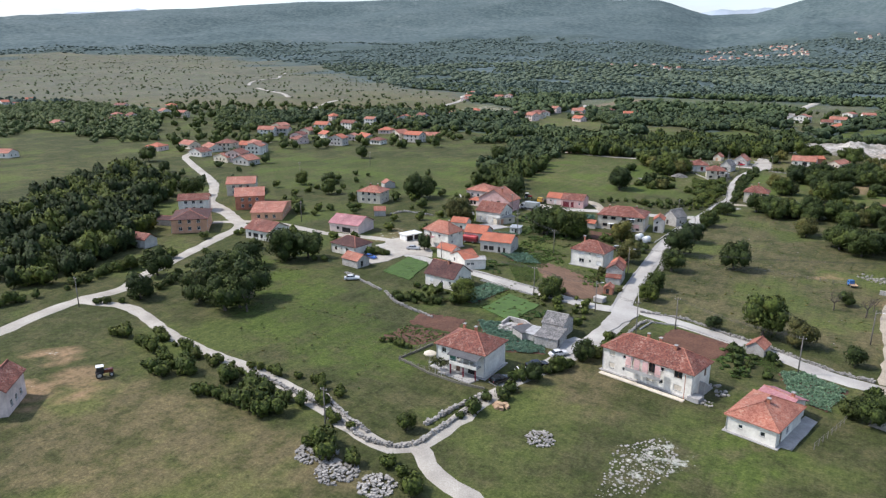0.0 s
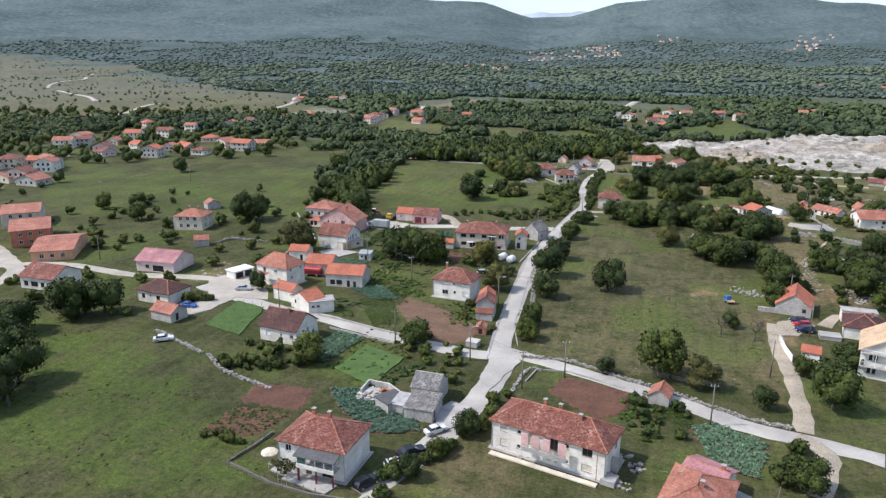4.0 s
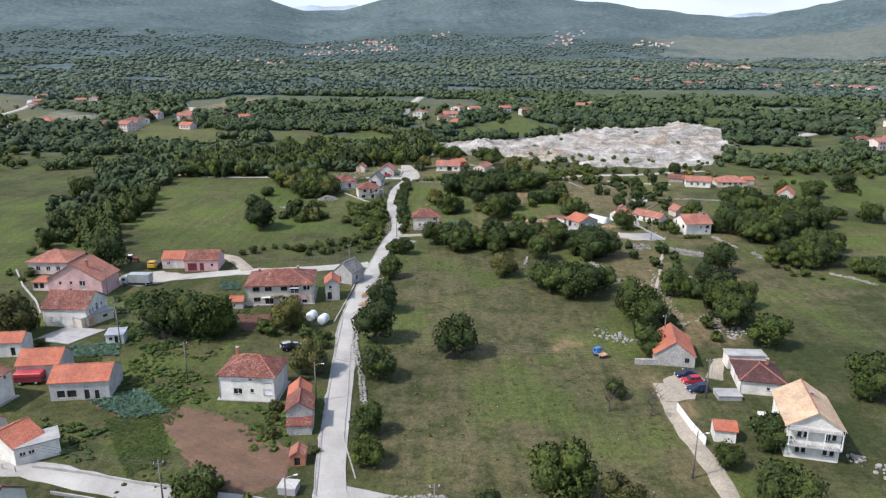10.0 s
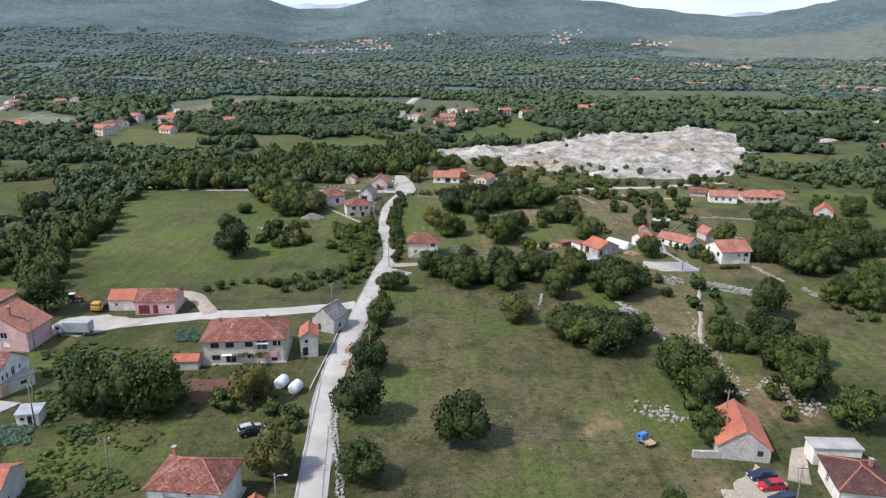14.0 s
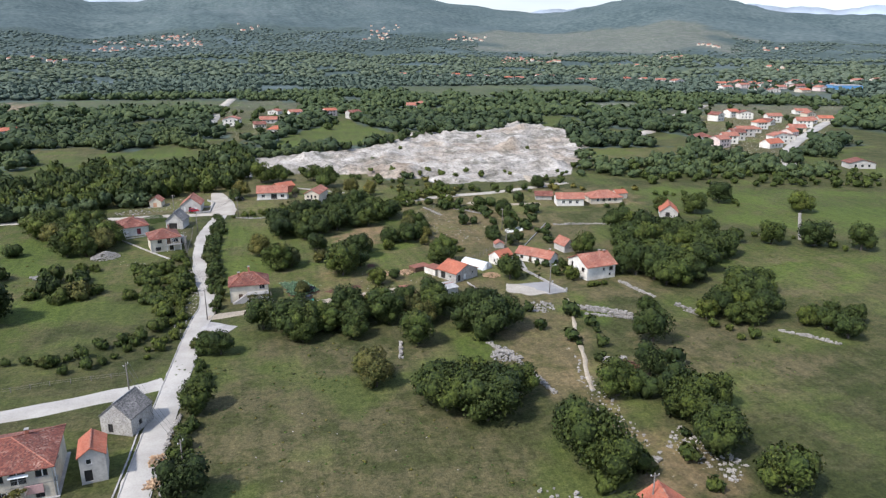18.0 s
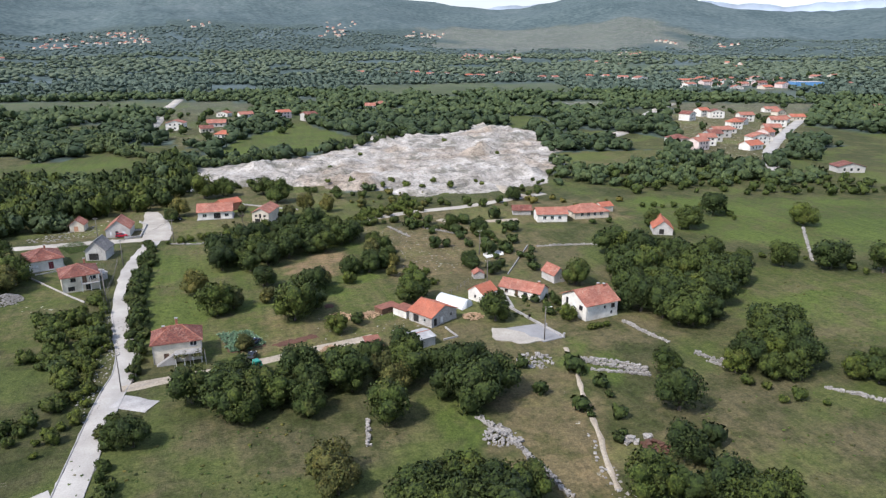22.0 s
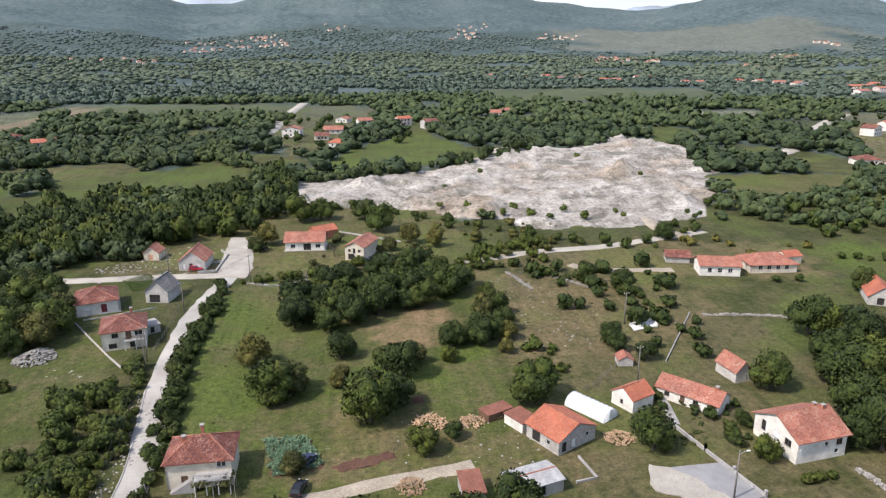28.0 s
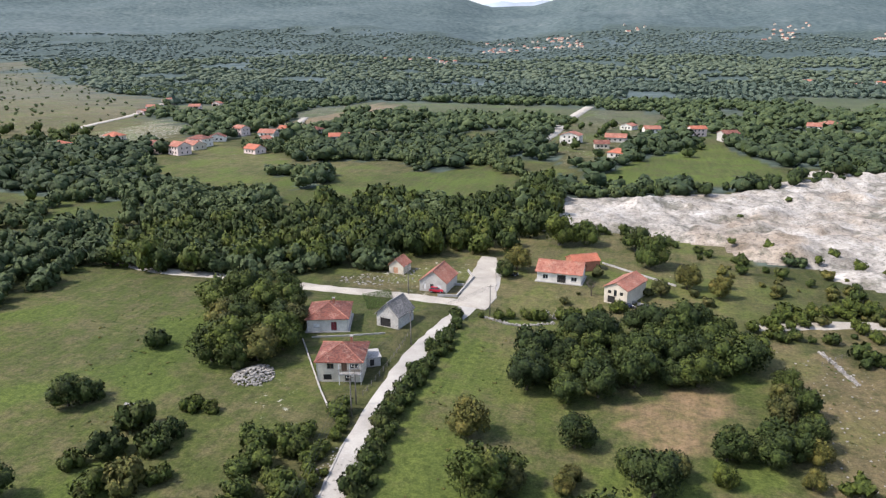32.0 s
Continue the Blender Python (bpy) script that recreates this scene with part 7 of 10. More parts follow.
house("unrendered workshop with orange tiles and open bays", -98.1, 197.5, 7, 10.4, 7.7, 3.6, "x", 1.8, M_GREY, M_TILE_ORANGE, front=[(1.2, 0.6, 1.4, 1.4, "hole"), (3.0, 0.6, 1.6, 1.4, "hole"), (6.0, 0.1, 0.9, 1.9, "dark"), (7.8, 0.1, 0.8, 1.7, "dark"), (6.0, 2.7, 0.9, 0.3)], right=[(1.0, 1.0, 0.6, 0.8), (2.4, 1.0, 0.6, 0.8)], over=0.25, name="workshop", category="workshop")
house("tiny white house with orange gable roof", -107.5, 180.9, -15, 6.7, 4.0, 3.0, "x", 1.4, M_WHITE, M_TILE_ORANGE, front=[], right=[(1.6, 1.2, 0.6, 0.7)], over=0.2)
house("white cottage with bright orange tiles", -99.3, 176.4, -26, 7.6, 5.0, 3.0, "y", 1.8, M_WHITE, M_TILE_ORANGE, front=[(1.6, 1.4, 0.7, 1.0, "brown")], over=0.25)
house("flat-roofed white annexe with a concrete terrace", -95.4, 175.8, 33, 6.2, 4.0, 2.9, "flat", 0.2, M_WHITE, M_CONC, front=[(0.6, 1.4, 0.9, 0.7), (1.8, 1.4, 0.9, 0.7), (4.4, 0.2, 1.8, 1.6, "dark")], over=0.2, name="annexe", category="annexe")
# houses round the gravel yard
house("low white house with dark brown hipped roof", -138.1, 170.5, -6, 10.6, 7.5, 3.2, "hip", 2.1, M_WHITE, M_TILE_BROWN, front=[(1.4, 1.0, 1.1, 1.2, "brown"), (4.0, 1.6, 0.6, 0.6), (6.4, 1.0, 1.2, 1.2, "brown")])
house("stone outbuilding with orange tiles", -127.9, 159.6, -9, 6.7, 5.0, 2.3, "x", 1.5, M_STONEWALL, M_TILE_SALMON, right=[(1.4, 0.2, 1.0, 1.8, "hole")], over=0.25, name="outbuilding", category="outbuilding")
house("white gabled house with red-brown roof above the lane", -175.8, 170.7, 0, 11.3, 9.7, 3.4, "x", 2.4, M_WHITE, M_TILE_RED, front=[(1.2, 0.8, 1.4, 1.4, "brown"), (3.6, 0.8, 2.4, 1.4, "brown"), (7.0, 0.8, 1.2, 1.4, "brown")], right=[(3.0, 1.2, 1.2, 0.8)])
house("pale pink house with faded purple-pink roof", -156.6, 193.9, 4, 12.4, 10.1, 3.2, "x", 2.3, M_PALEPINK, M_TILE_PINK, front=[(3.0, 1.0, 1.2, 1.1, "brown"), (5.4, 0.2, 3.6, 1.8, "dark")], chimneys=[(-3.0, 0.4, 4.4, 1.0)])
small_house("beige two-storey house with orange hipped roof", -180.2, 238.8, 11, 10.8, 9.1, 5.0, "hip", 2.0, M_CREAM, M_TILE_SALMON, chimneys=[(-1.5, 0.5), (2.0, 0.6)])
house("small stone store with orange tiles", -161.9, 218.5, 36, 4.5, 4.0, 2.2, "x", 1.3, M_STONEWALL, M_TILE_SALMON, over=0.2, name="shed", category="shed")
house("low stone shed with old tiles behind the beige house", -194.0, 269.1, 54, 5.3, 5.0, 2.4, "y", 1.4, M_STONEWALL, M_TILE_SALMON, over=0.2, name="shed", category="shed")
# houses up the white road
small_house("two-storey house with a salmon gable roof", -245.9, 225.1, 42, 12.4, 18.0, 5.4, "x", 1.8, M_CREAM, M_TILE_SALMON)
small_house("unfinished brick house with salmon roof and grey ground floor", -221.4, 206.5, 45, 11.5, 19.6, 5.6, "x", 1.9, M_BRICK, M_TILE_SALMON)
small_house("peach bungalow with orange roof", -199.9, 197.3, 33, 11.7, 21.0, 3.2, "x", 1.8, M_PEACH, M_TILE_SALMON)
small_house("peach two-storey house with dark red hipped roof", -209.3, 165.9, 44, 12.4, 16.0, 5.0, "hip", 2.0, M_PEACH, M_TILE_BROWN)
small_house("white house with red roof behind the peach house", -232.3, 186.4, 42, 11.7, 7.0, 5.2, "x", 1.8, M_WHITE, M_TILE_RED)
house("low shed with dark red tiles", -221.8, 164.9, 20, 7.3, 5.0, 2.2, "x", 1.0, M_STONEWALL, M_TILE_BROWN, over=0.2, name="shed", category="shed")
house("small grey barn with red tiles", -203.9, 140.4, 4, 9.2, 5.0, 2.8, "x", 1.6, M_GREY, M_TILE_RED, over=0.2, name="barn", category="barn")
house("reddish building with a tiled roof at the field's edge", -128.3, 56.2, 43, 4.9, 9.0, 5.0, "y", 2.0, M_PALEPINK, M_TILE_RED, right=rows_of(9, 3, 1.2), category="building")
# houses along the dirt track
h = house("long stone barn with sweeping bright orange roof", 17.6, 213.4, -11, 8.0, 10.1, 2.4, "y", 3.0, M_STONEWALL, M_TILE_ORANGE, front=[(6.0, 1.0, 0.9, 1.0, "brown")], right=[(2.0, 0.3, 1.0, 1.8, "hole")], over=0.25, name="barn", category="barn")
h = house("low white bungalow with dark brown hipped roof", 30.0, 200.5, -11, 7.7, 8.8, 2.8, "hip", 1.9, M_WHITE, M_TILE_BROWN, front=[(4.6, 1.0, 0.7, 0.7)], left=[(3, 0.8, 1.2, 1.2), (6, 0.2, 1.0, 2.0, "white")], chimneys=[(1.6, 0.6, 4.2, 1.0)], over=0.4)
house("flat pale extension behind the bungalow", 30.9, 208.7, -3, 7.4, 3.0, 2.9, "flat", 0.2, M_WHITE, M_CONC, over=0.2, name="annexe", category="annexe")
h = house("unfinished three-storey white house with tan and brown roof", 28.9, 180.2, -14, 7.8, 11.0, 5.8, "y", 2.6, M_WHITE, M_TILE_TAN, front=[(1.4, 3.7, 0.75, 1.3), (2.3, 3.7, 0.75, 1.3), (5.4, 3.6, 0.9, 1.7), (6.4, 3.7, 0.75, 1.3), (1.4, 1.0, 0.75, 1.3), (2.3, 1.0, 0.75, 1.3), (5.4, 1.0, 0.75, 1.3), (6.4, 1.0, 0.75, 1.3), (7.3, 0.1, 1.2, 1.9, "hole")], left=[(2.0, 3.4, 0.9, 2.0, "white"), (4.4, 3.7, 0.8, 1.2)], right=rows_of(8, 2, 3.6), over=0.5, chimneys=[(0.6, 1.0, 7.6, 0.9)])
W3, D3 = h_size
veranda(h, -W3 / 2, W3 / 2, -D3 / 2, 2.75, 1.1, 5.4, None, 4, rails=M_FRAME, foot=2.75)
part("balcony", boxes("balcony", M_CONC, [(-W3 / 2, W3 / 2, -D3 / 2 - 1.0, -D3 / 2, 5.3, 5.45)], 0.02), h)
part("railing", boxes("railing", M_FRAME, [(-W3 / 2, W3 / 2, -D3 / 2 - 1.0, -D3 / 2 - 0.95, 6.2, 6.27)] + [(-W3 / 2 + W3 * k / 30, -W3 / 2 + W3 * k / 30 + 0.03, -D3 / 2 - 1.0, -D3 / 2 - 0.96, 5.45, 6.2) for k in range(31)]), h)
stairs(h, -W3 / 2 - 0.1, -1.5, 15, 1.2, 90, M_WHITE)
part("landing", boxes("landing", M_WHITE, [(-W3 / 2 - 2.6, -W3 / 2 - 0.1, 2.7, 4.0, 0.0, 2.6)], 0.02), h)
house("small white shed with bright orange tiles", 16.2, 181.4, -11, 3.4, 3.2, 2.2, "x", 0.9, M_WHITE, M_TILE_ORANGE, over=0.25, name="shed", category="shed")
house("flat concrete cistern with a hatch", 22.5, 195.5, -2, 4.3, 3.0, 0.8, "flat", 0.1, M_CONC, M_CONC, over=0.1, name="cistern", category="cistern")
# the roadside house with the vine terrace
h = house("cream two-storey house with mottled red roof and vine terrace", -37.0, 323.4, 1, 9.4, 7.0, 4.5, "hip", 2.2, M_CREAM, M_TILE_RED, front=[(4.2, 2.8, 1.1, 1.9, "dark"), (7.2, 3.2, 1.4, 1.1), (2.0, 0.2, 1.0, 2.0, "door")], left=rows_of(8, 2, 3.4), chimneys=[(-2.4, -0.4, 5.8, 1.1), (0.2, 0.6, 6.6, 1.4)])
veranda(h, -0.5, 4.7, -3.5, 2.6, 2.4, 2.6, None, 4)
stairs(h, -4.2, -4.7, 13, 1.1, 0, M_CONC)
# farm below the quarry
h = house("white two-storey house with salmon gable roof", 57.8, 318.2, 8.5, 9.4, 9.6, 3.9, "x", 2.4, M_WHITE, M_TILE_SALMON, front=[(5.2, 2.3, 0.7, 0.8), (7.4, 2.2, 1.2, 1.1, "brown"), (7.3, 0.7, 0.8, 0.8)], left=[(1.6, 1.8, 1.0, 1.9, "dark"), (4.2, 2.1, 1.4, 1.2, "shutter"), (6.8, 2.1, 1.4, 1.2, "brown")], chimneys=[(2.8, 0.6, 5.4, 1.2), (3.6, -0.4, 5.6, 1.1)], over=0.5)
dish(h, -4.2, -4.9, 2.6, 200)
hedge([(52.5, 308.2), (55.0, 308.6), (57.6, 309.0)], 0.95, 0.6, ("green",), 0.12)
tree(50.3, 314.6, 2.3, "green")
tree(47.6, 320.4, 1.5, "green")
tree(52.0, 325.0, 1.6, "dark")
house("long low white cottage with orange tiles", 47.4, 334.0, -50, 11.6, 5.2, 2.1, "x", 1.6, M_WHITE, M_TILE_SALMON, front=[(1.6, 0.8, 1.0, 0.9, "brown"), (4.6, 0.1, 0.9, 1.8, "door"), (7.0, 0.8, 1.0, 0.9, "brown"), (9.6, 0.8, 1.0, 0.9, "brown")], right=[], chimneys=[(4.4, 0.0, 3.4, 0.9)], over=0.3, fine=True)
house("small white gabled house with orange tiles", 36.2, 334.6, 26, 5.4, 5.0, 2.4, "x", 1.7, M_WHITE, M_TILE_ORANGE, left=[(2.0, 0.9, 0.7, 0.8, "brown")], over=0.2)
h = house("stone barn with bright orange low roof", 20.0, 325.6, 29, 8.6, 7.4, 2.5, "y", 1.9, M_STONEWALL, M_TILE_ORANGE, front=[(0.8, 0.2, 1.0, 1.8, "hole"), (3.0, 0.3, 1.0, 1.6, "white"), (6.4, 1.2, 0.7, 0.8)], left=[(1.4, 0.2, 1.8, 1.9, "hole"), (4.6, 0.9, 0.8, 0.8)], over=0.3, name="barn", category="barn")
house("lean-to stable with faded red roof", 14.4, 330.4, 29, 3.6, 4.6, 1.8, "flat", 0.3, M_WHITE, M_RUST, over=0.15, name="stable", category="stable")
house("long shed with grey sheet roofing", 11.8, 312.8, 16, 7.6, 5.0, 2.0, "x", 0.5, M_GREY, M_SHEET, front=[(0.6, 0.2, 1.6, 1.6, "hole"), (3.0, 0.2, 1.6, 1.6, "hole")], over=0.2, name="shed", category="shed")
house("small shed with rusty sheet roof", 2.6, 312.5, 2, 3.1, 5.0, 2.0, "lean", 0.4, M_STONEWALL, M_RUST, over=0.2, name="shed", category="shed")
house("small stone house with orange roof near the grove", 60.2, 342.4, 10, 3.6, 5.8, 2.2, "y", 2.0, M_GREY, M_TILE_SALMON, over=0.25, name="barn", category="barn")
house("tiny stone hut with a single tiled slope", 41.1, 350.8, -8, 3.0, 3.0, 1.3, "y", 0.9, M_STONEWALL, M_TILE_SALMON, over=0.15, name="hut", category="hut")
house("white barn with steep orange roof in a meadow", 119.0, 376.6, -28, 6.5, 10.0, 2.2, "y", 2.7, M_GREY, M_TILE_ORANGE, front=[(2.0, 0.2, 1.6, 1.8, "hole")], over=0.3, name="barn", category="barn")
small_house("low open-fronted shed with a rusty roof and red gable", 83.4, 415.4, -18, 6.8, 5.0, 1.9, "x", 1.3, M_STONEWALL, M_TILE_RED, name="shed", category="shed")
small_house("white two-storey house with orange roof by the track", 89.6, 403.2, -14, 11.0, 7.0, 3.0, "x", 1.7, M_WHITE, M_TILE_SALMON)
small_house("cream house with wide orange hipped roof", 105.6, 404.6, -5, 13.4, 9.0, 2.5, "hip", 2.2, M_CREAM, M_TILE_SALMON)
house("small annexe with bright orange tiles", 115.6, 409.4, 7, 5.3, 5.0, 2.3, "x", 1.2, M_CREAM, M_TILE_ORANGE, over=0.2, name="annexe", category="annexe")
# houses at the gravel junction
h = house("white bungalow with salmon roof and front terrace", -28.1, 446.7, -4, 12.1, 8.0, 3.0, "x", 2.2, M_WHITE, M_TILE_SALMON, front=[(1.6, 1.0, 1.5, 1.2), (5.6, 0.2, 2.4, 2.2, "dark"), (9.4, 0.9, 1.6, 1.2)], over=0.5, plinth=1)
house("brick rear wing with orange tiles", -23.1, 457.9, 30, 8.1, 6.0, 2.9, "x", 1.4, M_BRICK, M_TILE_ORANGE, front=[(2.2, 0.8, 0.7, 1.0)], over=0.2, name="annexe", category="annexe")
h = house("part-rendered cream house with new orange roof", -10.5, 435.1, -24, 6.2, 11.3, 4.2, "y", 1.6, M_CREAM, M_TILE_SALMON, front=[(1.0, 2.6, 0.9, 0.9, "hole"), (2.6, 2.2, 0.8, 1.6, "brown"), (4.2, 2.6, 0.9, 0.9, "hole"), (1.0, 0.2, 2.0, 1.8, "hole")], over=0.35)
h = house("white bungalow with dark red hipped roof and terrace", -77.2, 400.1, 18, 9.2, 10.4, 3.2, "hip", 2.1, M_WHITE, M_TILE_RED, front=[(1.4, 1.2, 1.4, 0.9, "shutter"), (5.4, 0.3, 1.3, 2.1, "red"), (8.2, 1.1, 1.1, 1.0)], plinth=1, chimneys=[(1.0, 0.6, 4.8, 1.2)])
h = house("cream two-storey house with mottled red roof and balcony", -64.0, 377.4, 14, 8.8, 9.0, 4.3, "hip", 2.0, M_CREAM, M_TILE_RED, front=[(2.0, 2.8, 1.3, 1.1, "brown"), (4.8, 2.2, 1.1, 1.9, "door"), (6.4, 2.8, 1.8, 1.1), (1.2, 0.4, 1.6, 1.2, "hole"), (5.4, 0.2, 1.2, 1.8, "brown")], chimneys=[(1.8, 0.4, 6.2, 1.2)])
veranda(h, 0.0, 4.4, -4.5, 2.2, 1.3, 4.2, None, 3, rails=M_BROWNWOOD)
house("steep grey-roofed unfinished house with garage", -62.5, 404.6, -12, 5.9, 7.0, 3.0, "y", 3.0, M_GREY, M_SLATE, front=[(1.0, 0.1, 2.8, 2.1, "hole"), (2.0, 3.0, 0.1, 0.0)], over=0.35)
house("small orange-roofed hut with a brick front", -74.0, 441.7, -7, 4.6, 5.0, 2.4, "y", 1.9, M_CREAM, M_TILE_SALMON, front=[(1.4, 0.1, 1.4, 1.8, "garage")], over=0.3, name="hut", category="hut")
h = house("unrendered gabled house with salmon tiles", -59.5, 431.6, -4, 7.6, 9.0, 2.8, "y", 3.0, M_GREY, M_TILE_SALMON, front=[(3.0, 0.2, 1.0, 2.0, "brown"), (5.0, 0.8, 1.2, 1.2, "white"), (1.2, 0.6, 0.6, 1.6, "white")], over=0.3)
house("white bath house with a low pale roof", -60.0, 382.7, 31, 3.0, 4.0, 1.9, "flat", 0.2, M_STONEWALL, M_CONC, front=[(0.8, 0.2, 0.9, 1.4, "hole")], over=0.2, name="shed", category="shed")
# derelict stone buildings by the crossroads
house("derelict stone barn with a torn grey roof", -54.7, 141.0, -1, 5.2, 5.9, 3.0, "x", 1.8, M_STONEWALL, M_SLATE, right=[(1.6, 0.2, 1.0, 1.8, "steel")], over=0.15, name="barn", category="barn")
house("low stone shed with broken slab roofing", -53.8, 134.8, 1, 5.3, 6.0, 2.2, "lean", 0.5, M_STONEWALL, M_SLATE, right=[(0.8, 0.2, 1.0, 1.7, "hole")], front=[(5.4, 0.2, 1.2, 1.7, "hole")], over=0.15, name="shed", category="shed")
house("low shed with a grey sheet roof beside the ruin", -58.0, 134.9, -3, 2.3, 4.1, 1.9, "lean", 0.3, M_STONEWALL, M_SHEET, over=0.15, name="shed", category="shed")
house("small orange-roofed store under trees by the lane", -13.5, 152.7, -10, 3.6, 4.0, 1.8, "y", 1.3, M_STONEWALL, M_TILE_SALMON, over=0.2, name="shed", category="shed")

house("small concrete cistern with a flat lid beside the lane", -53.3, 166.4, -8, 2.6, 2.2, 1.1, "flat", 0.1, M_CONC, M_GREY, over=0.08, name="cistern", category="cistern")
house("tiny hollow brick hut with orange tiles", -53.4, 174.0, 5, 2.4, 2.6, 1.7, "y", 0.8, M_BRICK, M_TILE_SALMON, front=[(0.7, 0.1, 0.9, 1.4, "hole")], over=0.12, name="hut", category="hut")

# ---- the old village and far hamlets ----
TILESETS = (M_TILE_SALMON, M_TILE_RED, M_TILE_SALMON, M_TILE_ORANGE)
WALLSETS = (M_WHITE, M_CREAM, M_GREY, M_WHITE, M_PALEPINK)


def hamlet(spots, label, seed, big=1.0):
    g = np.random.default_rng(seed)
    for i, (x, y) in enumerate(spots):
        w, d = g.uniform(9, 14) * big, g.uniform(7.5, 10) * big
        two = g.uniform() < 0.55
        small_house(("two-storey " if two else "single-storey ") + label, x, y, g.uniform(-25, 25), w, d, (5.4 if two else 3.1), ("hip", "x", "x", "y")[int(g.integers(4))], g.uniform(1.7, 2.4), WALLSETS[int(g.integers(5))], TILESETS[int(g.integers(4))], far=True, fine=False)


OLD = "tiled house of the old village"
hamlet([(-365.5, 324.3), (-321.1, 291.8), (-344.1, 330.9), (-404.2, 399.9), (-398.1, 410.9), (-351.9, 379.4), (-386.5, 427.2), (-392.7, 452.8), (-438.7, 522.2), (-319.4, 384.1), (-330.2, 413.4), (-319.3, 416.6)], OLD, 1)
hamlet([(-356.1, 414.4), (-298.6, 403.4), (-395.8, 559.6), (-334.3, 463.2), (-299.1, 431.6), (-283.2, 427.5), (-280.0, 446.5), (-366.8, 568.2), (-369.8, 542.6), (-388.2, 514.2), (-381.7, 474.8), (-309.2, 287.5)], OLD, 2)
hamlet([(-665.1, 448.3), (-614.3, 429.8), (-672.6, 492.2), (-634.4, 482.3), (-601.3, 478.2), (-397.0, 319.2), (-406.9, 300.8), (-328.6, 289.4), (-321.4, 292.7), (-359.6, 336.8), (-336.0, 321.1), (-420.3, 431.2)], OLD, 3)
hamlet([(-372.0, 317.2), (-356.8, 384.4), (-755.1, 515.6), (-620.4, 410.3), (-699.0, 542.0), (-360.4, 297.2)], OLD, 4)
hamlet([(-462.3, 230.5), (-918.4, 481.4), (-930.1, 473.8), (-628.0, 363.6), (-957.0, 520.5)], OLD, 14)
H2 = "tiled house of a far hamlet"
hamlet([(-52.7, 733.5), (-31.6, 712.3), (-23.9, 747.0), (-19.4, 675.5), (-17.0, 820.8), (-0.6, 781.9), (9.3, 728.4), (30.6, 790.5), (49.1, 765.7), (115.7, 826.2), (128.5, 845.9)], H2, 5)
hamlet([(-295.6, 626.5), (-278.2, 624.6), (-284.1, 647.1), (-258.3, 697.2), (-234.4, 722.8), (-202.3, 691.2), (-235.9, 639.9), (-476.8, 844.8), (-525.6, 952.5), (-441.8, 879.7)], H2, 6)
hamlet([(-366.8, 673.9), (-286.9, 658.8), (-290.9, 684.8), (-254.3, 683.6), (-268.0, 743.2), (-357.7, 615.0), (-459.4, 946.5), (-482.2, 865.3), (-292.2, 718.0), (-232.7, 731.4)], H2, 7)
H3 = "white terraced house with salmon roof"
hamlet([(252.4, 531.7), (268.5, 544.4), (284.7, 558.6), (302.7, 573.7), (322.2, 590.2), (343.1, 608.3), (368.6, 631.3), (386.3, 646.9)], H3, 8, 0.95)
hamlet([(283.4, 521.6), (300.7, 536.6), (316.9, 551.0), (337.0, 568.9), (359.5, 588.5), (384.4, 610.1), (409.0, 630.8), (450.2, 678.8), (461.8, 702.0)], H3, 9, 0.95)
hamlet([(276.3, 445.4), (558.8, 681.8), (578.8, 687.0), (347.1, 668.7), (378.9, 691.8), (381.4, 676.2), (259.1, 561.2), (432.8, 640.7)], H2, 10)
H4 = "distant house of the valley town"
for i, some in enumerate(TOWN):
    hamlet(some, H4, 11 + i, 1.5)
house("long blue industrial hall of the valley town", 746.0, 948.6, -18, 38.5, 22.0, 9, "flat", 0.5, paint("blue_cladding", (0.12, 0.3, 0.55), 0.5), M_SHEET, over=0.2, fine=False, name="hall", category="hall")


# ---- stone walls, rocks and heaps ----
def rock_data(g):
    """An irregular eight-cornered stone about one metre across."""
    v = np.array([(x, y, z) for z in (0.0, 0.8) for x, y in ((-.5, -.5), (.5, -.5), (.5, .5), (-.5, .5))]) * g.uniform(0.7, 1.1, (8, 1))
    v += g.uniform(-0.13, 0.13, (8, 3))
    v[:4, 2] = -0.15
    return v


ROCK_FACES = [(4, 5, 6, 7), (0, 1, 5, 4), (1, 2, 6, 5), (2, 3, 7, 6), (3, 0, 4, 7)]
ROCKS = [rock_data(np.random.default_rng(400 + i)) for i in range(9)]


def rocks(name, spots, label, category, mat=None, kind="stuff", tall=1.0):
    """Stones (x, y, z, size) joined into one object."""
    V, F = [], []
    for i, (x, y, z, s) in enumerate(spots):
        a = i * 2.399
        c, q = math.cos(a) * s, math.sin(a) * s
        v = ROCKS[i % 9]
        off = 8 * i
        V.append(np.stack([x + v[:, 0] * c - v[:, 1] * q, y + v[:, 0] * q + v[:, 1] * c, z + v[:, 2] * s * tall], 1))
        F += [tuple(k + off for k in f) for f in ROCK_FACES]
    me = bpy.data.meshes.new(name)
    me.from_pydata(np.concatenate(V).tolist(), [], F)
    me.materials.append(mat or M_ROCK)
    return tagged(new(name, me), label, category, kind=kind)


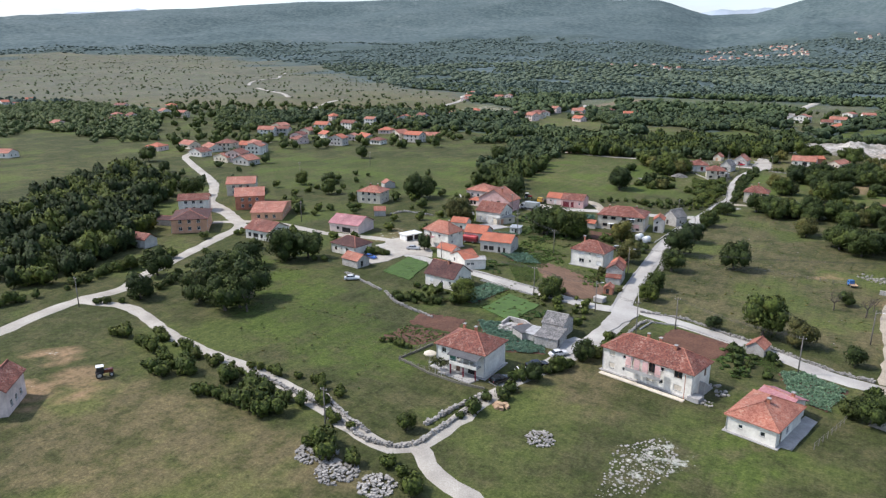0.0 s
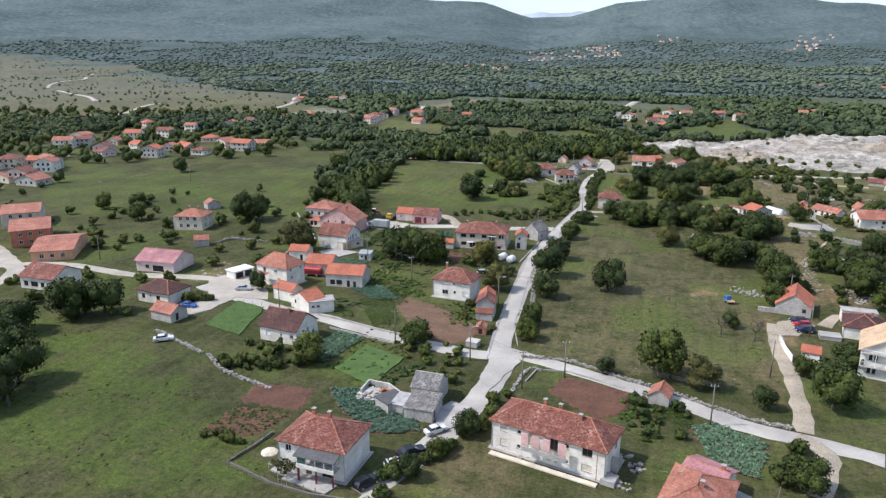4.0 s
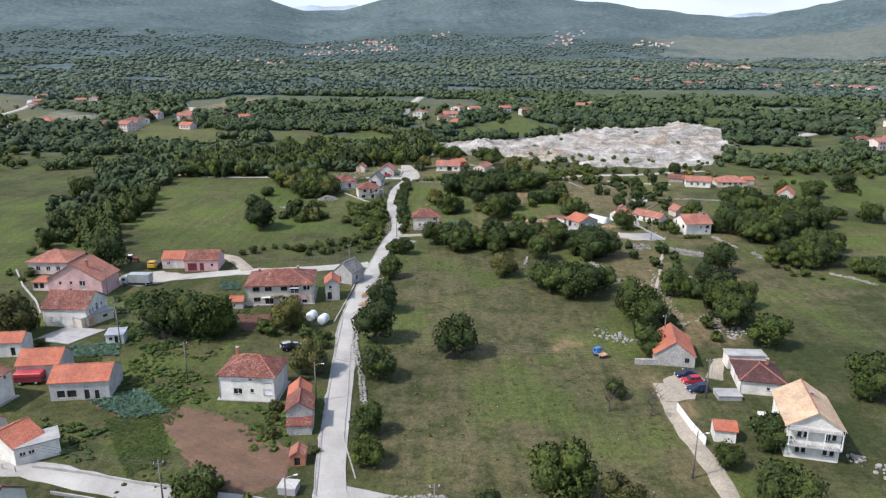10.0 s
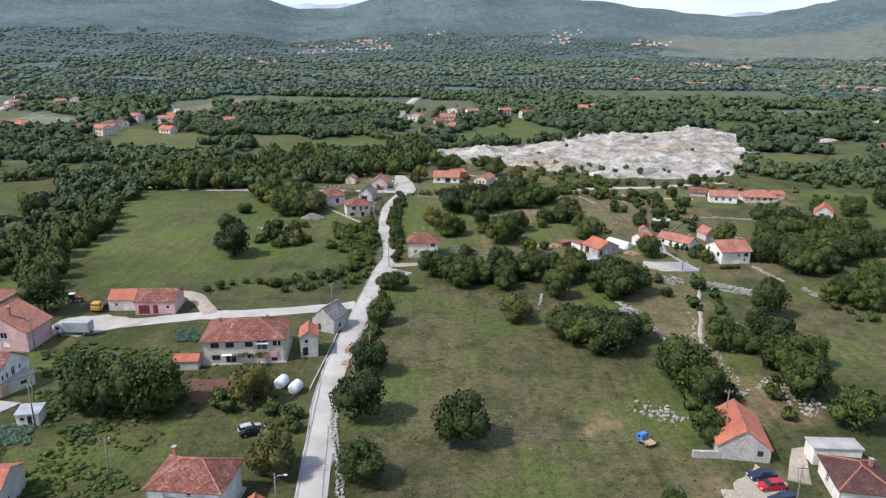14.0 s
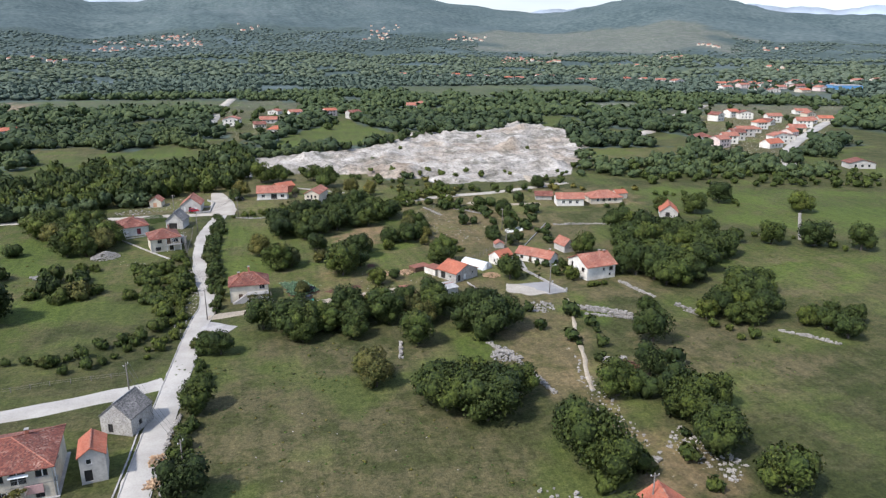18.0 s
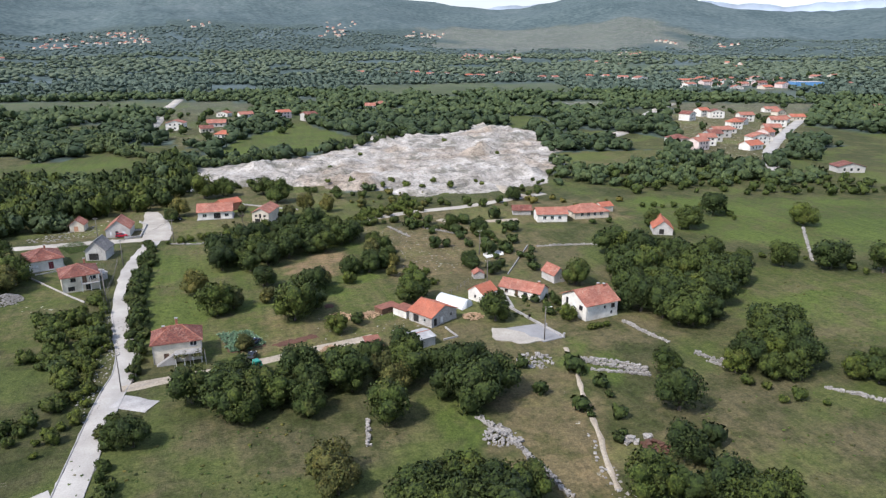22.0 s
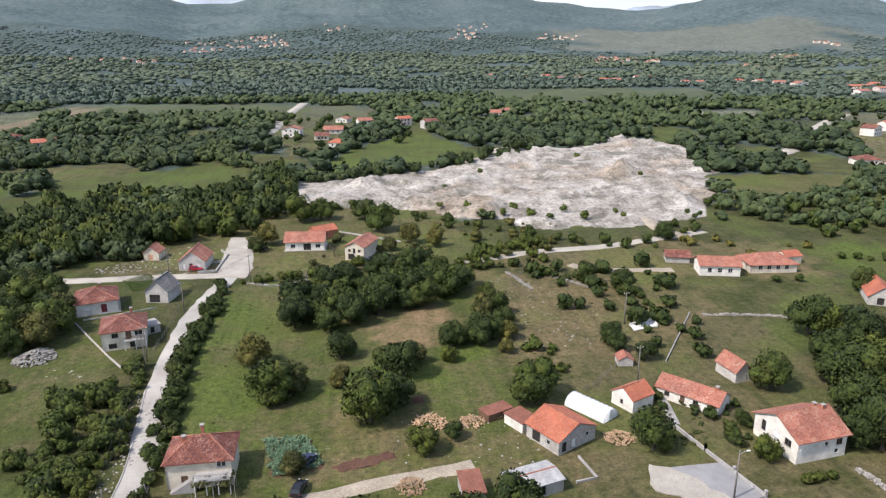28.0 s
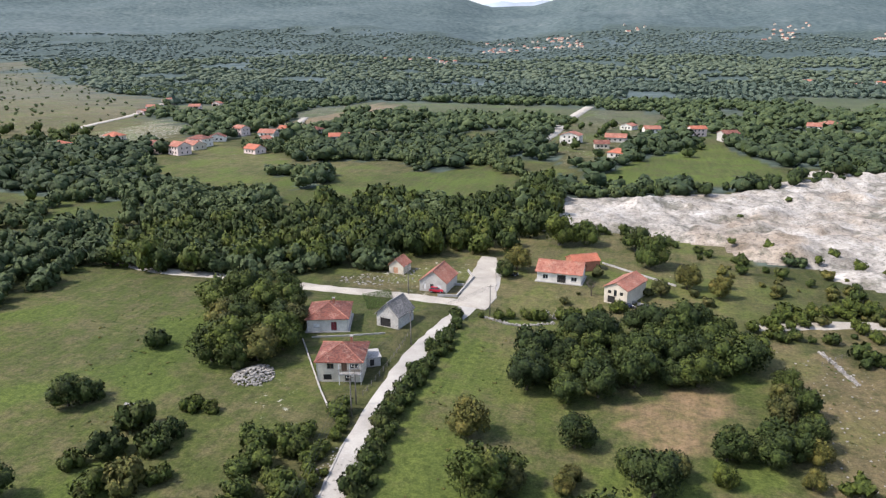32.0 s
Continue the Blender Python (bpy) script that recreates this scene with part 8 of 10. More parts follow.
def drystone(pts, h=0.9, w=0.6, label="dry stone wall of pale limestone", broken=0.15):
    line = smooth_line(pts, 0.42)
    sp = []
    for i, q in enumerate(line):
        n = sides(line, i)
        top = h * (1 - broken * (1 + float(waves(q.x, q.y, 9, 51))))
        for k in range(max(1, int(top * rng.uniform(0.6, 1.1) / 0.26))):
            for s in (-1, 1):
                j = rng.uniform(-0.08, 0.08)
                sp.append((q.x + n.x * (s * w * 0.25 + rng.normal() * 0.12) + j, q.y + n.y * (s * w * 0.25 + rng.normal() * 0.12) + j, k * 0.22, rng.uniform(0.2, 0.52)))
    return rocks("stone_wall", sp, label, "stone wall", kind="thing")


def heap(x, y, r, n, label, size=0.6, tall=0.5, mat=None, category="stone heap"):
    sp = []
    if n >= 50 and mat is None:
        n, size = int(n * 2.6), size * 0.55
    for _ in range(n):
        a, d = rng.uniform(0, 6.3), r * math.sqrt(rng.uniform())
        sp.append((x + math.cos(a) * d, y + math.sin(a) * d, tall * max(0, 1 - d / r), size * rng.uniform(0.4, 1.3)))
    return rocks(category.replace(" ", "_"), sp, label, category, mat, tall=0.65)


def strew(poly, n, size, label):
    n *= 2
    pts = scatter(poly, math.sqrt(abs(sum(poly[i][0] * poly[(i + 1) % len(poly)][1] - poly[(i + 1) % len(poly)][0] * poly[i][1] for i in range(len(poly)))) / 2 / n))
    if pts:
        rocks("stones", [(x, y, 0, size * rng.uniform(0.15, 1.0) ** 1.3) for x, y in pts], label, "stones", tall=0.4)


drystone([(-98.0, 89.6), (-77.2, 86.0), (-65.2, 81.4), (-57.3, 83.2), (-55.3, 92.4), (-54.3, 105.7)], 0.9, 0.7, "grey dry stone wall round the green field")
drystone([(-80.3, 89.7), (-72.4, 85.8), (-65.5, 83.3)], 0.8)
drystone([(-41.7, 163.7), (-31.7, 164.5), (-21.1, 160.1), (-10.5, 156.0), (0.9, 150.7), (7.9, 148.9)], 0.9, 0.8, "broken dry stone wall along the lane", 0.35)
drystone([(-40.6, 147.2), (-39.4, 157.8), (-36.7, 158.7)], 0.5, 0.3, "low garden wall at the crossroads")
drystone([(42.2, 294.3), (46.9, 290.3), (52.5, 285.0)], 1.0, 0.8)
drystone([(62.3, 310.1), (63.5, 303.2), (65.3, 296.5)], 0.9, 0.7)
drystone([(67.3, 289.9), (70.0, 284.6)], 0.9, 0.7)
drystone([(81.3, 269.3), (85.2, 264.7), (88.8, 259.5)], 0.9, 0.7)
drystone([(42.4, 295.3), (48.3, 291.9), (53.2, 286.8)], 1.0, 0.8, "pale dry stone wall in the meadow")
drystone([(69.9, 373.0), (86.5, 369.6), (100.0, 362.1)], 0.8, 0.7, "old dry stone wall with gaps", 0.4)
drystone([(30.5, 411.7), (32.5, 402.6), (33.9, 397.3)], 0.6, 1.0, "tumbled white stone wall", 0.5)
drystone([(36.9, 412.5), (44.8, 402.4), (50.9, 394.2)], 0.8, 0.8, "tumbled white stone wall", 0.4)
drystone([(14.4, 280.0), (15.9, 275.1), (18.0, 270.2)], 0.7, 1.6, "long heap of white field stones", 0.3)
drystone([(-4.5, 285.0), (-6.2, 277.1)], 0.7, 0.5)
drystone([(-48.7, 263.6), (-49.9, 254.9), (-49.1, 241.6), (-47.5, 229.8)], 0.8, 0.5, "stacked white stone edging beside the road")
drystone([(-50.8, 236.2), (-50.4, 221.5), (-47.3, 205.9), (-45.1, 192.0)], 0.6, 1.3, "white stone bank beside the road", 0.45)
drystone([(67.5, 286.0), (69.3, 281.5)], 0.8, 0.6)
drystone([(-158.5, 221.3), (-155.9, 228.5), (-143.3, 228.5)], 1.0, 0.8)
drystone([(-107.5, 144.4), (-117.5, 148.5), (-125.7, 151.8)], 0.7, 0.6)
drystone([(-84.7, 134.5), (-97.4, 138.2), (-105.7, 144.1)], 0.7, 0.6, "low stone wall above the green field")
drystone([(16.4, 276.3), (19.1, 254.7)], 0.8, 0.8)
drystone([(169.4, 364.6), (155.8, 349.1), (142.0, 333.1)], 0.8, 0.7)
drystone([(-42.5, 413.0), (-34.5, 409.8), (-26.0, 413.3)], 0.6, 0.6)
drystone([(42.4, 290.2), (52.2, 284.3)], 0.7, 0.6)
heap(-39.5, 96.5, 2.6, 60, "heap of white field stones in the grass", 0.6, 0.7)
heap(-68.8, 74.1, 3.5, 110, "long heap of white stones by the shrubs", 0.7, 0.6)
heap(-62.5, 71.5, 3.5, 110, "long heap of white stones by the shrubs", 0.7, 0.6)
heap(-55.2, 71.8, 3.0, 80, "heap of white stones at the lane", 0.7, 0.6)
heap(-80.5, 370.7, 4.2, 170, "tall heap of grey field stones among shrubs", 0.7, 1.8)
heap(-80.6, 373.0, 3.0, 60, "heap of grey field stones among shrubs", 0.6, 1.2)
heap(15.3, 272.9, 3.0, 60, "heap of white stones under the trees", 0.7, 0.6)
heap(33.5, 297.4, 3.8, 60, "pale limestone outcrop", 0.8, 0.3)
heap(38.0, 171.2, 2.4, 40, "white rubble at the edge of the garden", 0.5, 0.3)
heap(34.8, 174.6, 1.6, 16, "white rubble at the edge of the garden", 0.45, 0.2)
heap(7.3, 223.3, 3.2, 18, "loose loose white blocks in the grass", 0.42, 0.1)
heap(9.5, 221.0, 3.0, 14, "loose loose white blocks in the grass", 0.45, 0.15)
# the next two stone heaps stand in for white cube bags
heap(35.3, 265.0, 1.2, 9, "loose white blocks", 0.9, 0.4)
heap(38.9, 265.1, 1.0, 6, "loose white blocks", 0.9, 0.3)
heap(38.3, 262.0, 2.2, 60, "heap of orange soil", 0.6, 0.9, M_SOIL, "soil heap")
heap(24.7, 230.4, 1.6, 7, "loose white blocks", 0.8, 0.25)
heap(7.0, 225.2, 3.5, 18, "loose white blocks", 0.5, 0.15)
heap(8.4, 221.1, 3.0, 16, "loose white blocks", 0.5, 0.15)
heap(-26.0, 418.9, 3.0, 22, "white plastic-covered stone blocks by the brick house", 0.8, 0.25)
heap(-6.9, 430.4, 2.6, 14, "white stone blocks by the brick house", 0.8, 0.25)
heap(-95.9, 353.8, 1.6, 8, "white blocks lying in the meadow", 1.0, 0.1)
strew([(-28.0, 101.1), (-21.5, 108.1), (-17.5, 100.8), (-20.2, 89.9), (-26.5, 86.0)], 150, 0.45, "white stones scattered in rough grass")
strew([(20.4, 404.7), (33.6, 410.1), (48.1, 382.8), (38.5, 358.7), (20.8, 357.6)], 70, 0.4, "white stones strewn over a dry slope")
strew([(-55.4, 337.0), (-54.2, 351.8), (-49.8, 348.3), (-47.8, 331.8), (-49.0, 325.9)], 90, 0.45, "rubble strip beside the white road")
strew([(-54.3, 302.3), (-53.2, 343.0), (-49.3, 327.8), (-49.3, 296.3)], 80, 0.45, "rubble strip beside the white road")
strew([(30.4, 272.6), (28.3, 242.1), (27.5, 229.1), (24.8, 227.8), (23.0, 247.3)], 60, 0.6, "pale stones along a worn path")
strew([(35.3, 238.9), (39.3, 225.5), (34.6, 221.5), (29.3, 234.1)], 70, 0.7, "litter of stones and scrap under trees")
strew([(-49.6, 281.1), (-1.2, 245.0), (2.2, 203.3), (3.4, 160.5), (-37.7, 168.6)], 30, 0.25, "small stones in the meadow")
strew([(-89.9, 431.6), (-69.9, 445.7), (-66.9, 429.1), (-84.7, 426.9)], 60, 0.7, "pale rubble by the hut")
strew([(-6.5, 337.5), (22.0, 328.3), (8.9, 314.0), (-7.7, 318.9)], 40, 0.35, "stones and clutter in the farmyard")


# ---- gardens ----
def plot(poly, label, rot=0.0, row=0.6, amp=0.12, mat=None, name="garden_plot"):
    """A dug bed with raised rows."""
    c, s = math.cos(rot), math.sin(rot)
    loc = [(x * c + y * s, -x * s + y * c) for x, y in poly]
    u = np.arange(min(p[0] for p in loc), max(p[0] for p in loc), 0.3)
    v = np.arange(min(p[1] for p in loc), max(p[1] for p in loc), row / 4)
    U, V = np.meshgrid(u, v)
    ok = inside(loc, U + 0.4 * waves(U, V, 3, 61), V + 0.4 * waves(U, V, 3, 62))
    Z = 0.06 + amp * (0.5 + 0.5 * np.sin(V / row * 2 * math.pi)) * (1 + 0.3 * waves(U, V, 2, 63)) + rng.uniform(-0.02, 0.02, U.shape)
    Z = np.where(ok, Z, -0.04)
    i = np.arange(U.size).reshape(U.shape)
    q = np.stack([i[:-1, :-1], i[:-1, 1:], i[1:, 1:], i[1:, :-1]], -1).reshape(-1, 4)
    q = q[ok.ravel()[q].any(1)]
    me = link_mesh(name, np.stack([(U * c - V * s).ravel(), (U * s + V * c).ravel(), Z.ravel()], 1).tolist(), q.tolist(), mat or M_SOIL, True)
    return tagged(new(name, me), label, "garden plot", kind="structure")


def crop(poly, gap, size, mat, label, rot=0.0, fill=0.9):
    """Leafy plants in rows."""
    g = np.random.default_rng(55)
    kinds = []
    for _ in range(4):
        V, F = [], []
        for k in range(9):
            a = 2 * math.pi * k / 9 + g.uniform(-0.2, 0.2)
            t, r, e = g.uniform(0.5, 1.0), g.uniform(0.7, 1.1), g.uniform(0.2, 0.7)
            p = np.array([[0, 0, 0.05], [math.cos(a - 0.4) * r * 0.7, math.sin(a - 0.4) * r * 0.7, e], [math.cos(a) * r, math.sin(a) * r, e * t], [math.cos(a + 0.4) * r * 0.7, math.sin(a + 0.4) * r * 0.7, e]])
            F.append([4 * k + j for j in range(4)])
            V.append(p)
        kinds.append((np.concatenate(V), F))
    c, s = math.cos(rot), math.sin(rot)
    loc = [(x * c + y * s, -x * s + y * c) for x, y in poly]
    VV, FF, off, i = [], [], 0, 0
    for v in np.arange(min(p[1] for p in loc), max(p[1] for p in loc), gap):
        for u in np.arange(min(p[0] for p in loc), max(p[0] for p in loc), gap * 0.8):
            uu, vv = u + g.uniform(-.1, .1), v + g.uniform(-.07, .07)
            if g.uniform() < fill and inside(loc, np.array(uu), np.array(vv)):
                kv, kf = kinds[i % 4]
                sz = size * g.uniform(0.6, 1.2)
                VV.append(kv * sz + np.array([uu * c - vv * s, uu * s + vv * c, 0.1]))
                FF += [[j + off for j in f] for f in kf]
                off += len(kv)
                i += 1
    me = bpy.data.meshes.new("crop")
    me.from_pydata(np.concatenate(VV).tolist(), [], FF)
    me.materials.append(mat)
    return tagged(new("crop", me), label, "crop", kind="stuff")


plot([(-87.6, 128.4), (-88.6, 135.7), (-76.5, 137.1), (-75.6, 128.6)], "freshly dug red-brown soil plot", 0.4)
plot([(-33.9, 150.0), (-31.6, 157.6), (-18.8, 154.0), (-19.4, 146.0), (-23.8, 142.1)], "ploughed red-brown field with furrows", -0.25, 1.0, 0.26)
plot([(-81.5, 188.5), (-78.4, 191.4), (-67.8, 187.0), (-53.8, 176.1), (-55.0, 168.2), (-59.6, 164.6), (-67.9, 169.6)], "large ploughed brown field", -0.6, 1.3, 0.06, M_SOIL_BROWN)
plot([(-18.0, 322.4), (-8.4, 325.6), (-7.1, 323.3), (-16.1, 320.8)], "narrow dug soil bed", 0.2)
plot([(-81.2, 236.5), (-72.7, 236.5), (-69.7, 227.5), (-76.5, 225.9)], "small dug plot below the row house", 0.1)
plot([(-3.5, 342.4), (-1.3, 343.3), (-1.0, 340.5), (-3.2, 340.0)], "small soil bed in the grass", 0.1)
plot([(-177.5, 444.9), (-168.9, 449.4), (-151.4, 435.4), (-146.5, 425.6), (-162.4, 425.2)], "red ploughed field beyond the wood", 0.1, 1.0)
plot([(-88.0, 117.2), (-86.9, 126.4), (-75.7, 127.1), (-78.2, 118.4)], "bed of low green plants", 0.4, 0.7, 0.08)
crop([(-88.0, 117.2), (-86.9, 126.4), (-75.7, 127.1), (-78.2, 118.4)], 0.8, 0.42, M_GREENS, "rows of low green vegetables", 0.4, 0.7)
for poly, r in (([(-86.9, 150.6), (-85.0, 164.4), (-77.7, 162.5), (-80.5, 147.7)], 0.5), ([(-8.2, 144.4), (-4.4, 146.5), (3.8, 142.5), (1.1, 130.9), (-5.3, 133.9)], -0.3), ([(-73.9, 137.9), (-66.1, 140.3), (-54.7, 132.7), (-52.2, 128.5), (-59.6, 125.2), (-69.4, 132.4)], 0.3), ([(-95.9, 192.9), (-88.1, 197.4), (-79.8, 189.0), (-85.9, 186.6)], 0.2), ([(-29.0, 331.6), (-21.9, 331.8), (-19.0, 322.5), (-26.5, 320.6)], 0.1), ([(-112.4, 217.4), (-102.1, 219.4), (-99.3, 212.3), (-109.0, 211.9)], 0.1), ([(-92.7, 260.2), (-87.8, 260.9), (-85.4, 254.2), (-89.9, 253.9)], 0.1)):
    plot(poly, "dug vegetable bed", r, 0.75, 0.08)
    crop(poly, 0.64, 0.66, M_CABBAGE, "rows of blue-green cabbages", r, 0.85)
for poly, r in (([(-117.0, 158.6), (-119.0, 174.8), (-109.6, 172.6), (-105.4, 155.2)], 0.3), ([(-90.1, 186.5), (-82.3, 191.3), (-74.0, 174.8), (-78.6, 169.4)], 0.2), ([(-94.8, 199.6), (-78.8, 195.3), (-77.3, 184.4), (-88.6, 188.4)], 0.2), ([(-111.5, 214.7), (-103.9, 215.7), (-99.6, 204.6), (-106.3, 206.3)], 0.2), ([(-77.4, 420.5), (-71.4, 425.9), (-66.0, 415.2), (-71.7, 410.3)], 0.1), ([(-16.6, 155.9), (-7.6, 148.6), (-8.7, 143.2), (-17.3, 148.8)], 0.2)):
    crop(poly, 0.5, 0.26, M_GREENS, "thick bright green garden crop", r, 0.95)

sheet("garden_plot", [(-117.0, 158.6), (-119.0, 174.8), (-109.6, 172.6), (-105.4, 155.2)], M_LAWN, "bright green garden bed", "garden plot", ragged=0.3)
sheet("lawn", [(-77.0, 146.4), (-75.7, 159.4), (-65.4, 155.0), (-66.6, 141.4)], M_LAWN, "bright mown lawn beside the cabbage bed", "lawn", ragged=0.3)


# ---- vehicles ----
def loft(bm, rings, close=True):
    """Skins a list of vertex rings of equal length."""
    vs = [[bm.verts.new(p) for p in r] for r in rings]
    n = len(vs[0])
    for a, b in zip(vs, vs[1:]):
        for i in range(n):
            bm.faces.new((a[i], a[(i + 1) % n], b[(i + 1) % n], b[i]))
    if close:
        bm.faces.new(vs[0][::-1])
        bm.faces.new(vs[-1])


def wheel_meshes(r, w):
    out = []
    for name, rr, ww, mat in (("tyre", r, w, M_RUBBER), ("rim", r * 0.62, w * 1.04, M_STEEL)):
        bm = bmesh.new()
        rings = [[(math.cos(a) * k * rr, y * ww, math.sin(a) * k * rr) for a in np.linspace(0, 2 * math.pi, 14, endpoint=False)] for y, k in ((-0.5, 0.86), (-0.38, 1.0), (0.38, 1.0), (0.5, 0.86))]
        loft(bm, rings)
        out.append(done(bm, name, mat, smooth=True))
    return out


WHEELS = {r: wheel_meshes(r, 0.22 if r < 0.4 else 0.34) for r in (0.31, 0.45, 0.7)}


def wheels(thing, spots, r):
    for x, y in spots:
        ob = part("wheel", WHEELS[r][0], thing, "", pose(x, y, r))
        part("rim", WHEELS[r][1], ob)


CAR_SHAPES = {
    "sedan": ([(-2.15, .35, .62), (-2.1, .3, .85), (-1.3, .28, .95), (0.9, .28, .95), (1.75, .3, .85), (2.15, .34, .7), (2.2, .38, .55)], [(-1.55, .93), (-1.0, 1.38), (0.25, 1.42), (1.0, .93)]),
    "hatch": ([(-1.95, .35, .7), (-1.93, .3, .9), (-1.2, .28, .97), (0.8, .28, .97), (1.5, .3, .86), (1.9, .34, .7), (1.95, .38, .55)], [(-1.85, .95), (-1.5, 1.42), (0.2, 1.46), (0.95, .95)]),
}


def car(x, y, rot, col, label, shape="hatch", scale=1.0):
    """A parked car: body, glazed cabin, roof, lights, wheels. It points along local +x."""
    thing = tagged(new("car"), label, "car", "parked cars")
    thing.matrix_basis = Matrix.LocRotScale((x, y, 0.1), Euler((0, 0, radians(rot))), (scale,) * 3)
    body, cab = CAR_SHAPES[shape]
    bm = bmesh.new()
    loft(bm, [[(u, -0.84 * k, lo), (u, -0.86, (lo + hi) / 2), (u, -0.8, hi), (u, 0.8, hi), (u, 0.86, (lo + hi) / 2), (u, 0.84 * k, lo)] for (u, lo, hi), k in zip(body, (.9, 1, 1, 1, 1, .95, .85))])
    part("body", done(bm, "body", paint("car_paint", col), 0.02), thing)
    bm = bmesh.new()
    (a, za), (b, zb), (c, zc), (d, zd) = cab
    loft(bm, [[(a, -.76, za - .02), (a, .76, za - .02), (d, .76, zd - .02), (d, -.76, zd - .02)], [(b, -.6, zb - .04), (b, .6, zb - .04), (c, .6, zc - .04), (c, -.6, zc - .04)]])
    part("cabin_glass", done(bm, "cabin_glass", M_GLASS), thing)
    part("roof", boxes("roof", paint("car_paint", col), [(b - 0.08, c + 0.06, -.62, .62, zb - .05, zb + .02)], 0.015), thing)
    for s in (-1, 1):
        part("pillar", boxes("pillar", paint("car_paint", col), [(-0.45, -0.36, s * 0.7 - 0.06, s * 0.7 + 0.03, 0.94, zb - 0.05)]), thing)
        part("headlight", boxes("headlight", M_FRAME, [(body[-2][0] - .02, body[-1][0] + .02, s * .6 - .16, s * .6 + .16, .58, .72)], 0.01), thing)
        part("tail_light", boxes("tail_light", M_REDDOOR, [(body[0][0] - .03, body[0][0] + .06, s * .66 - .1, s * .66 + .1, .62, .82)], 0.01), thing)
    wheels(thing, [(u, s * 0.76) for u in (-1.25, 1.3) for s in (-1, 1)], 0.31)
    return thing


def lorry(x, y, rot, cab_col, box_col, label, length=7.0, box_h=2.4, flat=False, scale=1.0, category="truck"):
    thing = tagged(new("truck"), label, category)
    thing.matrix_basis = Matrix.LocRotScale((x, y, 0.1), Euler((0, 0, radians(rot))), (scale,) * 3)
    part("chassis", boxes("chassis", M_RUBBER, [(-length + 2, 2.0, -0.5, 0.5, 0.5, 0.8)]), thing)
    bm = bmesh.new()
    loft(bm, [[(0.2, s * 1.1, 0.6), (2.1, s * 1.1, 0.6), (2.15, s * 1.1, 1.4), (1.8, s * 1.0, 2.4), (0.3, s * 1.0, 2.5)] for s in (-1, 1)])
    part("cab", done(bm, "cab", paint("truck_paint", cab_col), 0.04), thing)
    part("windscreen", boxes("windscreen", M_GLASS, [(1.86, 2.02, -0.9, 0.9, 1.5, 2.15)]), thing)
    for s in (-1, 1):
        part("side_window", boxes("side_window", M_GLASS, [(0.8, 1.6, s * 1.06 - 0.02, s * 1.06 + 0.02, 1.45, 2.1)]), thing)
    if flat:
        part("load_bed", boxes("load_bed", box_col, [(-length + 2, 0.0, -1.1, 1.1, 0.8, 0.95)], 0.02), thing)
        for s in (-1, 1):
            part("side_board", boxes("side_board", box_col, [(-length + 2, 0.0, s * 1.1 - 0.04, s * 1.1 + 0.04, 0.9, 1.3)]), thing)
    else:
        part("box_body", boxes("box_body", box_col, [(-length + 2, 0.0, -1.2, 1.2, 0.9, 0.9 + box_h)], 0.06), thing)
    wheels(thing, [(u, s * 0.95) for u in (1.2, -length + 3.2) for s in (-1, 1)], 0.45)
    return thing


def tractor(x, y, rot, col, label):
    thing = tagged(new("tractor"), label, "tractor")
    thing.matrix_basis = pose(x, y, 0.1, 0, 0, rot)
    part("bonnet", boxes("bonnet", paint("tractor_paint", col), [(0.2, 1.9, -0.4, 0.4, 0.8, 1.5)], 0.08), thing)
    part("cab", boxes("cab", M_GLASS, [(-1.1, 0.2, -0.65, 0.65, 0.9, 2.3)], 0.05), thing)
    part("roof", boxes("roof", M_FRAME, [(-1.2, 0.3, -0.72, 0.72, 2.3, 2.42)], 0.03), thing)
    wheels(thing, [(-0.7, -0.8), (-0.7, 0.8)], 0.7)
    wheels(thing, [(1.5, -0.65), (1.5, 0.65)], 0.45)


WHITE, BLACK, SILVER, RED, BLUE, NAVY = (.7, .7, .7), (.012, .013, .016), (.45, .46, .48), (.42, .02, .04), (.03, .1, .35), (.02, .03, .07)
car(-52.1, 117.5, 42, WHITE, "white hatchback parked on the lane")
car(-51.1, 121.4, 45, BLACK, "black estate car parked on the lane", "sedan", 1.1)
car(-49.6, 129.1, 50, WHITE, "white older car beside the stone ruin", "sedan", 0.95)
car(-54.7, 111.7, 62, BLACK, "dark estate car by the white house", "hatch", 1.05)
car(-122.3, 182.8, 20, SILVER, "silver saloon car on the gravel yard", "sedan")
car(17.5, 203.7, -170, NAVY, "dark blue car on pale gravel", "sedan")
car(17.6, 201.0, -172, RED, "red hatchback on pale gravel")
car(17.6, 197.5, -168, NAVY, "navy blue estate car on pale gravel", "hatch", 1.08)
car(-63.4, 216.1, 25, BLACK, "black car parked under a tree", "sedan")
car(-58.7, 427.0, 0, RED, "dark red car before the unrendered house")
car(-128.2, 167.1, 5, BLUE, "blue car in the gravel yard", "sedan")
car(-119.8, 147.4, 35, WHITE, "old white car among scrub", "sedan")
car(-22.4, 316.8, 75, BLACK, "black car under a fruit tree", "hatch")
car(-10.7, 428.0, 15, NAVY, "dark car under yellow trees", "sedan")
car(-42.2, 445.4, 10, BLACK, "black car beside the gravel road", "sedan")
car(-21.7, 323.8, 60, NAVY, "dark car beside the garden", "hatch")
car(-64.0, 216.9, 30, SILVER, "silver car under the trees", "hatch")
lorry(-116.5, 258.3, 178, WHITE, paint("grey_box", (0.35, 0.38, 0.38), 0.5), "white lorry with a grey box body", 8.0)
